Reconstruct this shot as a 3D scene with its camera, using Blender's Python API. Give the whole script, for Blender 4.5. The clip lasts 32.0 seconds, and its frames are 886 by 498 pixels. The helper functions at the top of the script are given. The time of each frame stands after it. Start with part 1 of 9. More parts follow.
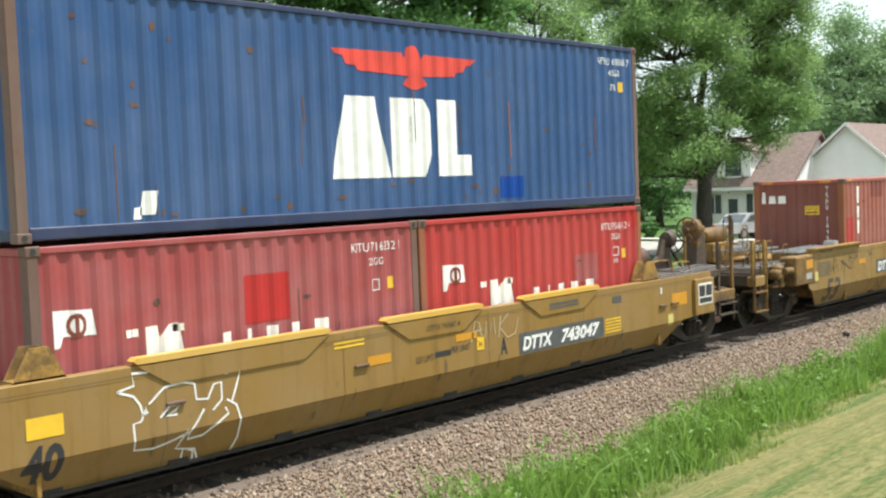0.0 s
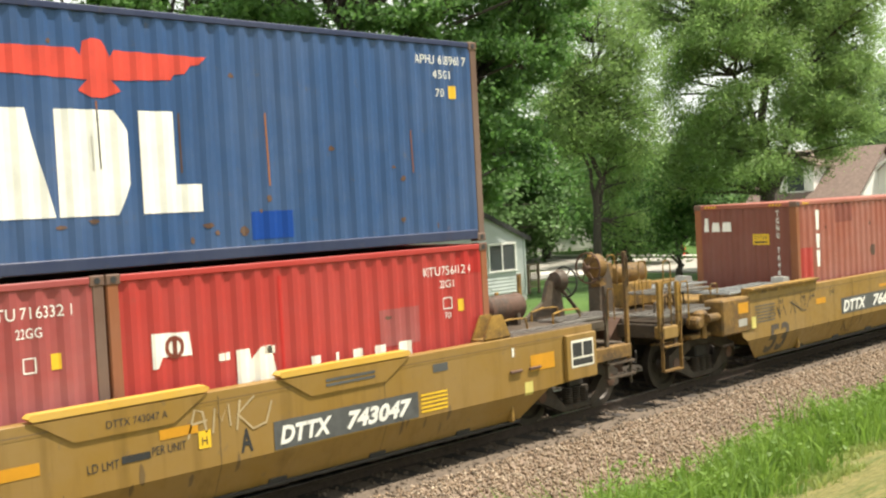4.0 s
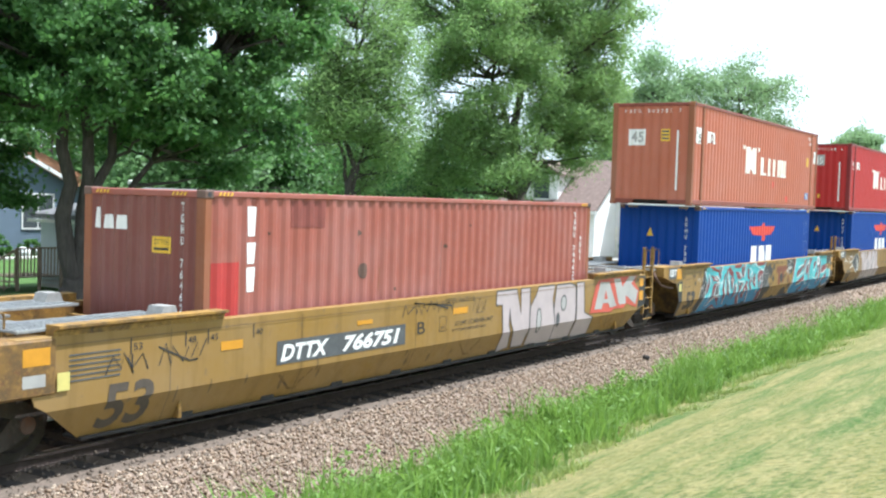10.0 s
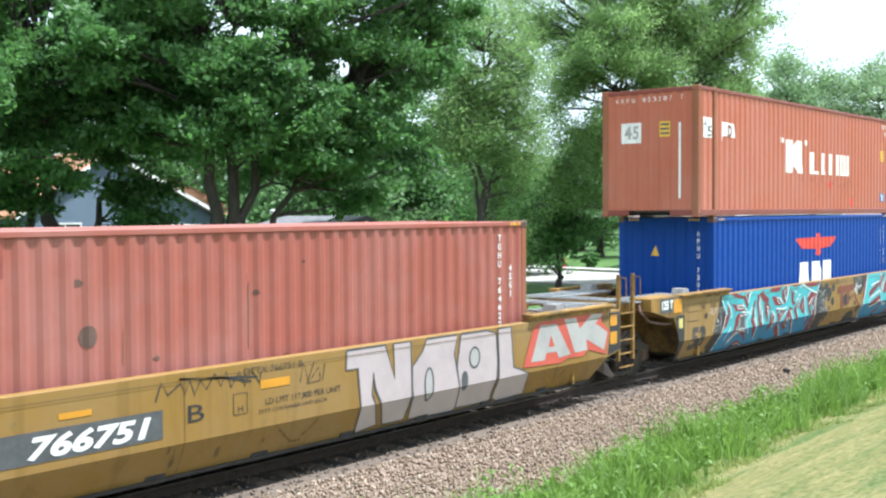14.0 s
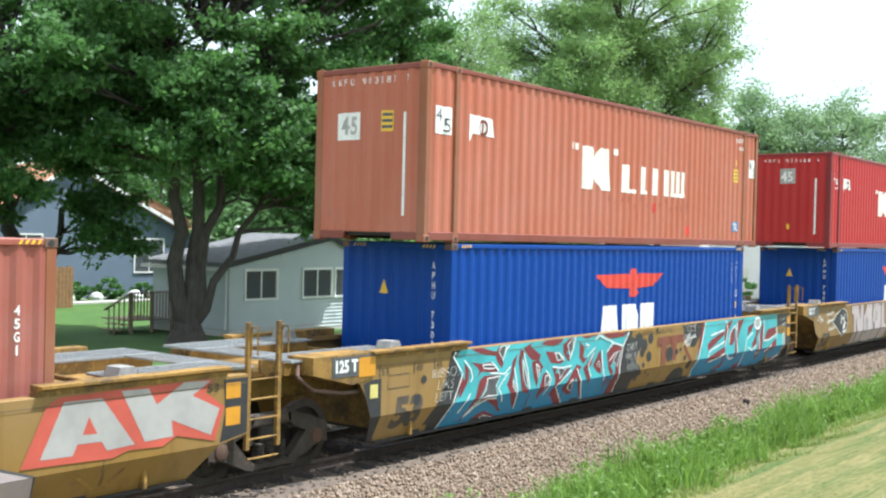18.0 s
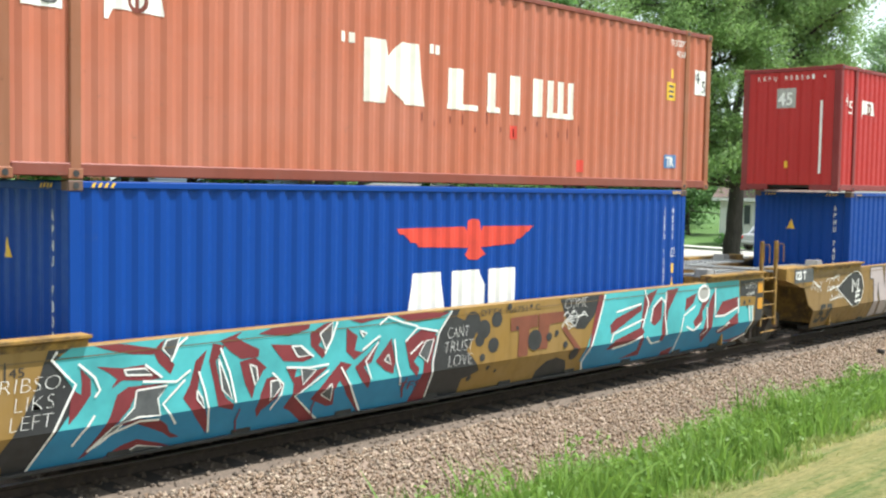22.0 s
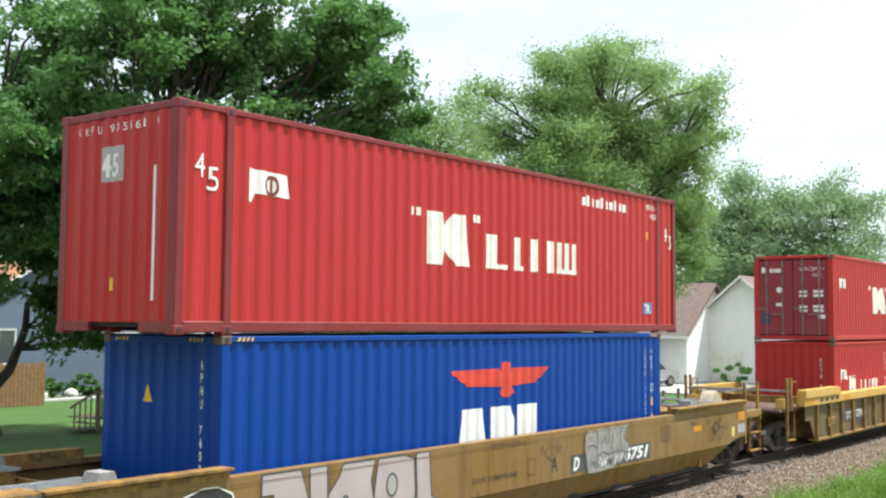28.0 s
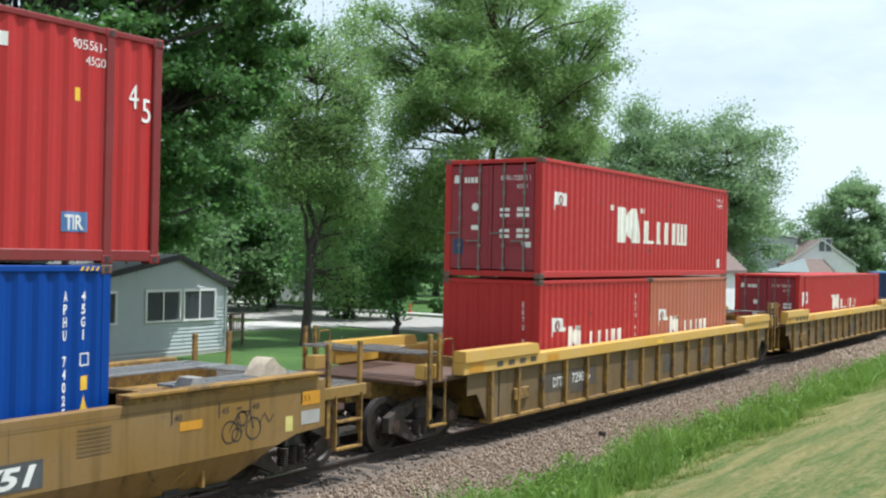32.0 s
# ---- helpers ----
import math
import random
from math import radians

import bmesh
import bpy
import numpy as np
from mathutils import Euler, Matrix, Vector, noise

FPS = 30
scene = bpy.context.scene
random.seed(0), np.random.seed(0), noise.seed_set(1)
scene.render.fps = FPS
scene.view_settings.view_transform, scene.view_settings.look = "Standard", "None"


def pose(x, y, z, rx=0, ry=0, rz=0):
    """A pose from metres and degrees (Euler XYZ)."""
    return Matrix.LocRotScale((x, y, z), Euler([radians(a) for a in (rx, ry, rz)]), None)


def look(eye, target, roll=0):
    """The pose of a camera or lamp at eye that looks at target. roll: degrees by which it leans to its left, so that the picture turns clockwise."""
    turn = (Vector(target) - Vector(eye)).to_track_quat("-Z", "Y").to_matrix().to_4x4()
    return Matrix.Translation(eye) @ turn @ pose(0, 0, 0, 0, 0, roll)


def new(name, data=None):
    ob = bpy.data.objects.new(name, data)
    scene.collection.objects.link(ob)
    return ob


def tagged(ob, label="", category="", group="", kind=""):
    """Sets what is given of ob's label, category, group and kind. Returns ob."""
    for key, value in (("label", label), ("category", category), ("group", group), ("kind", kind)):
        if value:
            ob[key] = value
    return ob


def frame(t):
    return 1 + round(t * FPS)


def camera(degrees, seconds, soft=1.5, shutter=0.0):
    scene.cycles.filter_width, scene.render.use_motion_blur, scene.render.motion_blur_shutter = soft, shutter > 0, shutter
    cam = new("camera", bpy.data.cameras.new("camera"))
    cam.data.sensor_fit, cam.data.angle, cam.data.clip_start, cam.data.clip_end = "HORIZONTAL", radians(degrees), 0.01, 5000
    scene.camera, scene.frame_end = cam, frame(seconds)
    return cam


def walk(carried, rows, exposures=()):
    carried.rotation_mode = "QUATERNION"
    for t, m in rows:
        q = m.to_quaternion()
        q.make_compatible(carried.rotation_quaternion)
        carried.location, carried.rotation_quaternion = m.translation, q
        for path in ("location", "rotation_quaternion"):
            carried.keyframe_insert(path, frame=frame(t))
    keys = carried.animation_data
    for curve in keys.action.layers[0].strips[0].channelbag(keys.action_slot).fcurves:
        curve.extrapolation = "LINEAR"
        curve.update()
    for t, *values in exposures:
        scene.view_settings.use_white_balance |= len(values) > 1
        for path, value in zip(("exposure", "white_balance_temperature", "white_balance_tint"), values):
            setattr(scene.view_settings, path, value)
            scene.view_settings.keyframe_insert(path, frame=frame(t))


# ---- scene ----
cam = camera(44.15, 32.0, soft=2.3)
EXPOSURE = 0.67
# seconds, stops over the base, white balance in kelvin
GAINS = [(0.0, -0.07, 6300), (2.0, 0.01, 6500), (5.0, 0.10, 7500), (6.0, 0.33, 7400), (7.5, 0.48, 6350), (9.0, 0.53, 5750), (10.0, 0.29, 5700), (12.0, 0.31, 5700), (14.0, 0.34, 5680), (18.0, 0.20, 5850), (21.0, 0.14, 6100),
         (23.0, 0.12, 6300), (25.5, -0.12, 6350), (28.0, -0.06, 6150), (30.0, -0.48, 5980), (32.0, -0.42, 5820)]


def cam_pose(x, y, z, yaw, pitch, roll):
    return pose(x, y, z, 0, 0, yaw) @ pose(0, 0, 0, 90 + pitch) @ pose(0, 0, 0, 0, 0, roll)


# seconds, eye in metres, turn to the left of +y, tilt up, lean, in degrees
PATH = [
    (0, 1.31, -12.42, 3.41, -47.29, -3.19, -2.22),
    (0.5, 1.39, -12.23, 3.42, -45.82, -3.85, -2.13),
    (1, 1.18, -12.35, 3.45, -45.87, -1.81, -1.96),
    (1.5, 1.19, -12.30, 3.42, -45.15, -4.02, -1.42),
    (2, 1.23, -12.23, 3.48, -45.76, -3.92, -2.20),
    (2.5, 1.22, -12.30, 3.42, -46.59, -3.34, -1.96),
    (4.5, 1.21, -12.23, 3.48, -42.55, -1.61, -3.10),
    (5, 1.34, -12.26, 3.45, -40.56, -1.75, -2.60),
    (5.5, 1.25, -12.42, 3.45, -43.25, -1.73, -1.68),
    (6, 1.49, -12.26, 3.40, -46.61, -2.26, 0.14),
    (6.5, 1.78, -12.07, 3.38, -52.27, -1.56, 1.25),
    (7, 1.75, -12.11, 3.34, -52.58, -1.31, 0.91),
    (7.5, 1.57, -12.24, 3.36, -47.68, -1.62, 0.94),
    (8, 1.53, -12.36, 3.35, -46.13, -1.42, 0.63),
    (8.5, 1.54, -12.28, 3.39, -46.92, -2.56, 0.74),
    (9, 1.85, -12.04, 3.26, -53.32, -1.57, 1.82),
    (9.5, 1.92, -11.95, 3.28, -56.18, -2.12, 1.72),
    (10, 1.93, -11.83, 3.25, -57.44, -2.66, 1.90),
    (10.5, 1.75, -11.88, 3.30, -57.17, -2.64, 1.74),
    (11, 1.58, -11.94, 3.29, -56.20, -1.95, 1.12),
    (11.5, 1.37, -12.07, 3.35, -52.76, -1.69, 1.34),
    (12, 1.29, -12.12, 3.38, -51.24, -1.08, 0.85),
    (12.5, 1.27, -12.11, 3.39, -51.02, -1.17, 0.88),
    (13, 1.34, -12.11, 3.40, -50.81, -1.59, -0.45),
    (13.5, 1.38, -12.15, 3.43, -50.54, -1.25, -0.48),
    (14, 1.44, -12.13, 3.43, -50.49, -1.99, -0.33),
    (14.5, 1.54, -12.08, 3.43, -51.32, -2.36, -0.18),
    (15, 1.54, -12.05, 3.39, -52.68, -1.81, -1.07),
    (15.5, 1.52, -12.10, 3.41, -52.99, -0.41, 0.00),
    (17.5, 1.43, -12.05, 3.42, -51.46, -1.16, 1.48),
    (18, 1.51, -12.10, 3.40, -52.27, -0.77, 1.40),
    (18.5, 1.47, -12.11, 3.38, -51.76, -1.19, 1.15),
    (19, 1.50, -12.07, 3.37, -51.38, -2.68, 0.82),
    (19.5, 1.53, -12.09, 3.35, -52.74, -3.93, 0.53),
    (20, 1.52, -12.00, 3.24, -52.44, -3.44, 0.90),
    (20.5, 1.47, -12.03, 3.31, -50.16, -2.10, 1.36),
    (21, 1.49, -11.90, 3.22, -49.60, -2.18, 0.26),
    (21.5, 1.46, -11.91, 3.24, -47.14, -1.82, 1.02),
    (22, 1.40, -11.98, 3.28, -46.27, -3.39, 1.02),
    (22.5, 1.44, -11.88, 3.44, -46.11, -4.46, 0.60),
    (23, 1.46, -11.88, 3.44, -45.49, -4.49, 0.47),
    (23.5, 1.47, -11.87, 3.41, -44.47, -2.17, -1.57),
    (24, 1.53, -11.87, 3.38, -43.33, -2.59, -2.03),
    (24.5, 1.95, -12.07, 3.38, -50.43, -0.25, 1.44),
    (25, 1.97, -11.88, 3.57, -52.92, 4.48, 1.51),
    (25.4, 1.97, -11.93, 3.54, -56.02, 5.72, 1.98),
    (27.5, 2.52, -11.91, 3.48, -51.29, 3.03, 1.25),
    (28, 2.77, -11.79, 3.45, -52.44, 3.82, 0.47),
    (28.5, 2.91, -12.26, 3.55, -52.63, 3.28, 3.19),
    (29, 3.12, -12.44, 3.56, -56.99, 1.89, 2.16),
    (29.5, 3.45, -12.31, 3.48, -60.46, 0.94, 0.31),
    (30, 3.78, -12.09, 3.42, -62.29, -1.63, -1.08),
    (30.5, 3.81, -12.22, 3.44, -61.27, 0.55, 2.60),
    (31, 4.01, -12.11, 3.42, -60.22, -2.22, 1.41),
    (31.5, 4.15, -12.23, 3.43, -63.08, 1.07, 2.10),
    (32, 4.32, -11.97, 3.47, -57.22, 0.25, 1.13),
]
walk(cam, [(r[0], cam_pose(*r[1:])) for r in PATH], exposures=[(t, EXPOSURE + e, k, 10.0) for t, e, k in GAINS])

# how far the train stands along the track: seconds, metres
TRAIN = [
    (0, 28.35), (1, 26.82), (2, 25.29), (2.5, 24.54), (4.5, 21.56), (5.5, 20.09),
    (6.5, 18.58), (7.5, 16.99), (8.5, 15.32), (9.5, 13.51), (10.5, 11.60), (11.5, 9.64),
    (12.5, 7.70), (13.5, 5.75), (14.5, 3.76), (15.5, 1.69), (17.5, -2.57), (18.5, -4.74),
    (19.5, -6.93), (20.5, -9.13), (21.5, -11.37), (22.5, -13.66), (23.5, -15.99), (24.5, -18.35),
    (25.4, -20.50), (27.5, -25.65), (28.5, -28.18), (29.5, -30.81), (30.5, -33.51), (31.5, -36.24),
    (32, -37.60),
]

# ---- light: high early-summer sun over the lawn, towards the far end of the train, hazy sky with thin cloud ----
SUN_EL, SUN_AZ = 66.0, (0.70, -0.71)   # azimuth as a direction on the plan


def sky():
    w = bpy.data.worlds.new("sky")
    scene.world = w
    w.use_nodes = True
    nt = w.node_tree
    nt.nodes.clear()
    out, bg = nt.nodes.new("ShaderNodeOutputWorld"), nt.nodes.new("ShaderNodeBackground")
    tex = nt.nodes.new("ShaderNodeTexSky")
    tex.sky_type, tex.sun_disc = "NISHITA", False
    tex.sun_elevation, tex.sun_rotation = radians(SUN_EL), math.atan2(SUN_AZ[0], SUN_AZ[1])
    tex.air_density, tex.dust_density, tex.ozone_density = 1.0, 2.0, 1.0
    bg.inputs["Strength"].default_value = 0.099
    co, sep, mp = nt.nodes.new("ShaderNodeTexCoord"), nt.nodes.new("ShaderNodeSeparateXYZ"), nt.nodes.new("ShaderNodeMapping")
    mp.inputs["Scale"].default_value = (1.0, 1.0, 3.2)
    nz, ramp = nt.nodes.new("ShaderNodeTexNoise"), nt.nodes.new("ShaderNodeValToRGB")
    nz.inputs["Scale"].default_value, nz.inputs["Detail"].default_value, nz.inputs["Roughness"].default_value = 3.4, 7.0, 0.6
    ramp.color_ramp.elements[0].position, ramp.color_ramp.elements[1].position = 0.38, 0.62
    mix = nt.nodes.new("ShaderNodeMixRGB")
    mix.inputs[2].default_value = (8.1, 8.95, 9.0, 1)
    fac = nt.nodes.new("ShaderNodeMath")
    fac.operation = "MULTIPLY_ADD"
    fac.inputs[1].default_value, fac.inputs[2].default_value = 0.34, 0.64
    lk = nt.links.new
    lk(co.outputs["Generated"], mp.inputs["Vector"])
    lk(mp.outputs[0], nz.inputs["Vector"])
    lk(nz.outputs["Fac"], ramp.inputs[0])
    lk(ramp.outputs[0], fac.inputs[0])
    lk(fac.outputs[0], mix.inputs[0])
    lk(tex.outputs[0], mix.inputs[1])
    lk(mix.outputs[0], bg.inputs["Color"])
    lk(bg.outputs[0], out.inputs["Surface"])
    sun = new("sun", bpy.data.lights.new("sun", "SUN"))
    sun.data.energy, sun.data.angle, sun.data.color = 5.0, radians(0.6), (1.0, 0.97, 0.92)
    n = math.hypot(*SUN_AZ)
    c = math.cos(radians(SUN_EL))
    sun.matrix_world = look((0, 0, 60), (-SUN_AZ[0] / n * c * 50, -SUN_AZ[1] / n * c * 50, 60 - math.sin(radians(SUN_EL)) * 50))


sky()


# ---- materials ----
def _mat(name):
    m = bpy.data.materials.new(name)
    m.use_nodes = True
    nt = m.node_tree
    nt.nodes.clear()
    out, b = nt.nodes.new("ShaderNodeOutputMaterial"), nt.nodes.new("ShaderNodeBsdfPrincipled")
    nt.links.new(b.outputs[0], out.inputs["Surface"])
    return m, nt, b, out


def _noise(nt, scale, detail=4.0, rough=0.6, stretch=None, coord="Object"):
    co, n = nt.nodes.new("ShaderNodeTexCoord"), nt.nodes.new("ShaderNodeTexNoise")
    n.inputs["Scale"].default_value, n.inputs["Detail"].default_value, n.inputs["Roughness"].default_value = scale, detail, rough
    src = co.outputs[coord]
    if stretch:
        mp = nt.nodes.new("ShaderNodeMapping")
        mp.inputs["Scale"].default_value = stretch
        nt.links.new(src, mp.inputs["Vector"])
        src = mp.outputs[0]
    nt.links.new(src, n.inputs["Vector"])
    return n.outputs["Fac"]


def _ramp(nt, fac, lo, hi, a=0.0, b=1.0):
    r = nt.nodes.new("ShaderNodeMapRange")
    r.inputs["From Min"].default_value, r.inputs["From Max"].default_value = lo, hi
    r.inputs["To Min"].default_value, r.inputs["To Max"].default_value = a, b
    nt.links.new(fac, r.inputs["Value"])
    return r.outputs[0]


def _mixc(nt, fac, a, b):
    m = nt.nodes.new("ShaderNodeMixRGB")
    for k, v in ((0, fac), (1, a), (2, b)):
        if isinstance(v, (int, float)):
            m.inputs[k].default_value = v
        elif isinstance(v, tuple):
            m.inputs[k].default_value = (*v[:3], 1)
        else:
            nt.links.new(v, m.inputs[k])
    return m.outputs[0]


def _bump(nt, b, fac, strength=0.3, dist=0.01):
    n = nt.nodes.new("ShaderNodeBump")
    n.inputs["Strength"].default_value, n.inputs["Distance"].default_value = strength, dist
    nt.links.new(fac, n.inputs["Height"])
    nt.links.new(n.outputs[0], b.inputs["Normal"])


def paint(name, col, rust=0.25, fade=0.25, rough=0.5, dirt=0.3, metal=0.0, spec=0.36):
    """Weathered paint on steel: faded blotches, vertical dirt streaks, scattered rust."""
    m, nt, b, out = _mat(name)
    col = tuple(c * 0.88 for c in col)
    pale = tuple(min(1, c * (1 - fade) + fade * (0.35 + 0.4 * c)) for c in col)
    dark = tuple(c * (1 - 0.55 * dirt) * 0.9 for c in col)
    c = _mixc(nt, _ramp(nt, _noise(nt, 0.55, 5, 0.65), 0.38, 0.66), col, pale)
    c = _mixc(nt, _ramp(nt, _noise(nt, 1.0, 5, 0.7, (3.2, 3.2, 0.22)), 0.5, 0.74, 0, dirt), c, dark)
    c = _mixc(nt, _ramp(nt, _noise(nt, 5.0, 8, 0.72), 0.60, 0.72, 0, dirt), c, (0.11, 0.09, 0.07))
    r = _ramp(nt, _noise(nt, 1.7, 9, 0.75), 0.70 - 0.16 * rust, 0.76 - 0.10 * rust, 0, min(1.0, rust * 2.2))
    c = _mixc(nt, r, c, (0.16, 0.062, 0.03))
    nt.links.new(c, b.inputs["Base Color"])
    nt.links.new(_ramp(nt, _noise(nt, 9, 4), 0.3, 0.7, rough - 0.1, rough + 0.1), b.inputs["Roughness"])
    b.inputs["Metallic"].default_value = metal
    b.inputs["Specular IOR Level"].default_value = spec
    _bump(nt, b, _noise(nt, 22, 6), 0.12, 0.006)
    return m


def grimy(name, col, dark=(0.045, 0.034, 0.026), amount=0.8, rough=0.65):
    """Old paint half lost under soot, oil and rust."""
    m, nt, b, out = _mat(name)
    c = _mixc(nt, _ramp(nt, _noise(nt, 2.2, 6, 0.7), 0.42, 0.62, 0, amount), col, dark)
    c = _mixc(nt, _ramp(nt, _noise(nt, 9.0, 6, 0.75), 0.52, 0.66, 0, 0.8), c, tuple(v * 1.5 for v in col))
    c = _mixc(nt, _ramp(nt, _noise(nt, 14.0, 8, 0.75), 0.56, 0.66, 0, 0.85), c, (0.13, 0.055, 0.028))
    nt.links.new(c, b.inputs["Base Color"])
    nt.links.new(_ramp(nt, _noise(nt, 7, 4), 0.3, 0.7, rough - 0.15, rough + 0.2), b.inputs["Roughness"])
    b.inputs["Specular IOR Level"].default_value = 0.35
    _bump(nt, b, _noise(nt, 18, 7, 0.7), 0.35, 0.01)
    return m


def plain(name, col, rough=0.6, metal=0.0, vary=0.12, scale=6.0, bump=0.1):
    m, nt, b, out = _mat(name)
    c = _mixc(nt, _ramp(nt, _noise(nt, scale, 6, 0.65), 0.3, 0.7), tuple(v * (1 - vary) for v in col), tuple(min(1, v * (1 + vary)) for v in col))
    nt.links.new(c, b.inputs["Base Color"])
    b.inputs["Roughness"].default_value, b.inputs["Metallic"].default_value = rough, metal
    if bump:
        _bump(nt, b, _noise(nt, scale * 5, 5), bump, 0.01)
    return m


def foliage(name, dark, light, trans=0.35):
    """Leaves: each its own green, thin enough to let light through."""
    m, nt, b, out = _mat(name)
    g = nt.nodes.new("ShaderNodeNewGeometry")
    c = _mixc(nt, g.outputs["Random Per Island"], dark, light)
    c = _mixc(nt, _ramp(nt, _noise(nt, 0.35, 3), 0.35, 0.7, 0, 0.5), c, tuple(v * 1.25 for v in light))
    nt.links.new(c, b.inputs["Base Color"])
    b.inputs["Roughness"].default_value = 0.55
    t, mx = nt.nodes.new("ShaderNodeBsdfTranslucent"), nt.nodes.new("ShaderNodeMixShader")
    nt.links.new(_mixc(nt, 0.3, c, tuple(min(1.0, v * 2.0) for v in light)), t.inputs["Color"])
    mx.inputs[0].default_value = trans
    nt.links.new(b.outputs[0], mx.inputs[1])
    nt.links.new(t.outputs[0], mx.inputs[2])
    nt.links.new(mx.outputs[0], out.inputs["Surface"])
    return m


def bark(name, col):
    m, nt, b, out = _mat(name)
    n = _noise(nt, 5.0, 8, 0.7, (2.2, 2.2, 0.35))
    nt.links.new(_mixc(nt, _ramp(nt, n, 0.35, 0.65), tuple(v * 0.45 for v in col), col), b.inputs["Base Color"])
    b.inputs["Roughness"].default_value = 0.9
    _bump(nt, b, n, 0.8, 0.04)
    return m


def glass(name, tint=(0.02, 0.025, 0.03)):
    m, nt, b, out = _mat(name)
    b.inputs["Base Color"].default_value = (*tint, 1)
    b.inputs["Roughness"].default_value = 0.06
    b.inputs["Specular IOR Level"].default_value = 0.8
    return m


def ground_mat():
    """Mown lawn: green and straw-coloured swaths along the track, blade-fine mottling."""
    m, nt, b, out = _mat("lawn")
    green, dry, straw = (0.052, 0.115, 0.018), (0.20, 0.185, 0.058), (0.31, 0.255, 0.105)
    c = _mixc(nt, _ramp(nt, _noise(nt, 0.9, 5, 0.65, (0.13, 1.5, 1)), 0.44, 0.56), green, dry)
    c = _mixc(nt, _ramp(nt, _noise(nt, 1.8, 7, 0.75, (0.22, 1.2, 1)), 0.44, 0.61, 0, 0.85), c, straw)
    c = _mixc(nt, _ramp(nt, _noise(nt, 4.5, 6, 0.75, (0.6, 1.1, 1)), 0.48, 0.70, 0, 0.5), c, green)
    c = _mixc(nt, _ramp(nt, _noise(nt, 17, 6, 0.8, (0.7, 1.0, 1)), 0.46, 0.58, 0, 0.6), c, (0.29, 0.265, 0.12))
    c = _mixc(nt, _ramp(nt, _noise(nt, 13, 6, 0.8, (1.0, 0.7, 1)), 0.49, 0.60, 0, 0.8), c, (0.045, 0.075, 0.016))
    nt.links.new(c, b.inputs["Base Color"])
    b.inputs["Roughness"].default_value = 0.9
    b.inputs["Specular IOR Level"].default_value = 0.2
    _bump(nt, b, _noise(nt, 15, 7, 0.8), 0.7, 0.05)
    return m


def yard_mat():
    m, nt, b, out = _mat("yard_grass")
    c = _mixc(nt, _ramp(nt, _noise(nt, 0.3, 4), 0.35, 0.65), (0.042, 0.105, 0.013), (0.075, 0.155, 0.023))
    c = _mixc(nt, _ramp(nt, _noise(nt, 9, 6, 0.7), 0.4, 0.7, 0, 0.6), c, (0.045, 0.095, 0.014))
    nt.links.new(c, b.inputs["Base Color"])
    b.inputs["Roughness"].default_value = 0.9
    _bump(nt, b, _noise(nt, 25, 6), 0.8, 0.05)
    return m


def ballast_mat(name, per_object=False):
    m, nt, b, out = _mat(name)
    g = nt.nodes.new("ShaderNodeNewGeometry")
    r = nt.nodes.new("ShaderNodeValToRGB")
    e = r.color_ramp.elements
    e[0].color, e[0].position = (0.105, 0.070, 0.046, 1), 0.0
    e[1].color, e[1].position = (0.49, 0.39, 0.285, 1), 1.0
    for p, col in ((0.3, (0.215, 0.142, 0.09, 1)), (0.55, (0.29, 0.207, 0.137, 1)), (0.8, (0.235, 0.19, 0.142, 1))):
        e.new(p).color = col
    nt.links.new(g.outputs["Random Per Island"], r.inputs[0])
    c = _mixc(nt, _ramp(nt, _noise(nt, 30, 4), 0.35, 0.7, 0, 0.4), r.outputs[0], (0.20, 0.148, 0.105))
    nt.links.new(c, b.inputs["Base Color"])
    b.inputs["Roughness"].default_value = 0.85
    _bump(nt, b, _noise(nt, 60, 4), 0.3, 0.01)
    return m


YELLOW = paint("yellow_car_paint", (0.285, 0.162, 0.034), rust=0.22, fade=0.10, rough=0.5, dirt=0.65)
OCHRE = paint("dirty_ochre_paint", (0.245, 0.137, 0.031), rust=0.3, fade=0.1, rough=0.55, dirt=0.85)
YELLOW_B = paint("clean_yellow_paint", (0.653, 0.383, 0.0639), rust=0.12, fade=0.2, rough=0.45, dirt=0.2)
YELLOW_R = grimy("rusty_yellow_paint", (0.28, 0.16, 0.036))
DECKGRIME = grimy("grimy_deck_steel", (0.085, 0.063, 0.044), amount=0.9)
GEARYELLOW = grimy("oily_yellow_paint", (0.195, 0.108, 0.03), amount=0.8)
TRUCKDUST = grimy("dusty_truck_steel", (0.055, 0.044, 0.035), (0.028, 0.024, 0.02), 0.7, 0.8)
TANKRUST = grimy("sooty_tank_rust", (0.10, 0.055, 0.038), amount=0.85)
SOOT = plain("soot_stain", (0.075, 0.058, 0.042), rough=0.8, vary=0.3, scale=5)
APL_OLD = paint("faded_blue_paint", (0.024, 0.078, 0.21), rust=0.3, fade=0.10, dirt=0.6)
APL_NEW = paint("bright_blue_paint", (0.002, 0.052, 0.29), rust=0.03, fade=0.0, dirt=0.12, rough=0.5, spec=0.22)
RED_OLD = paint("faded_red_paint", (0.35, 0.066, 0.064), rust=0.15, fade=0.16, dirt=0.3)
RED_MID = paint("red_paint", (0.44, 0.04, 0.034), rust=0.12, fade=0.05, dirt=0.25)
RED_NEW = paint("bright_red_paint", (0.46, 0.021, 0.019), rust=0.16, fade=0.02, dirt=0.25)
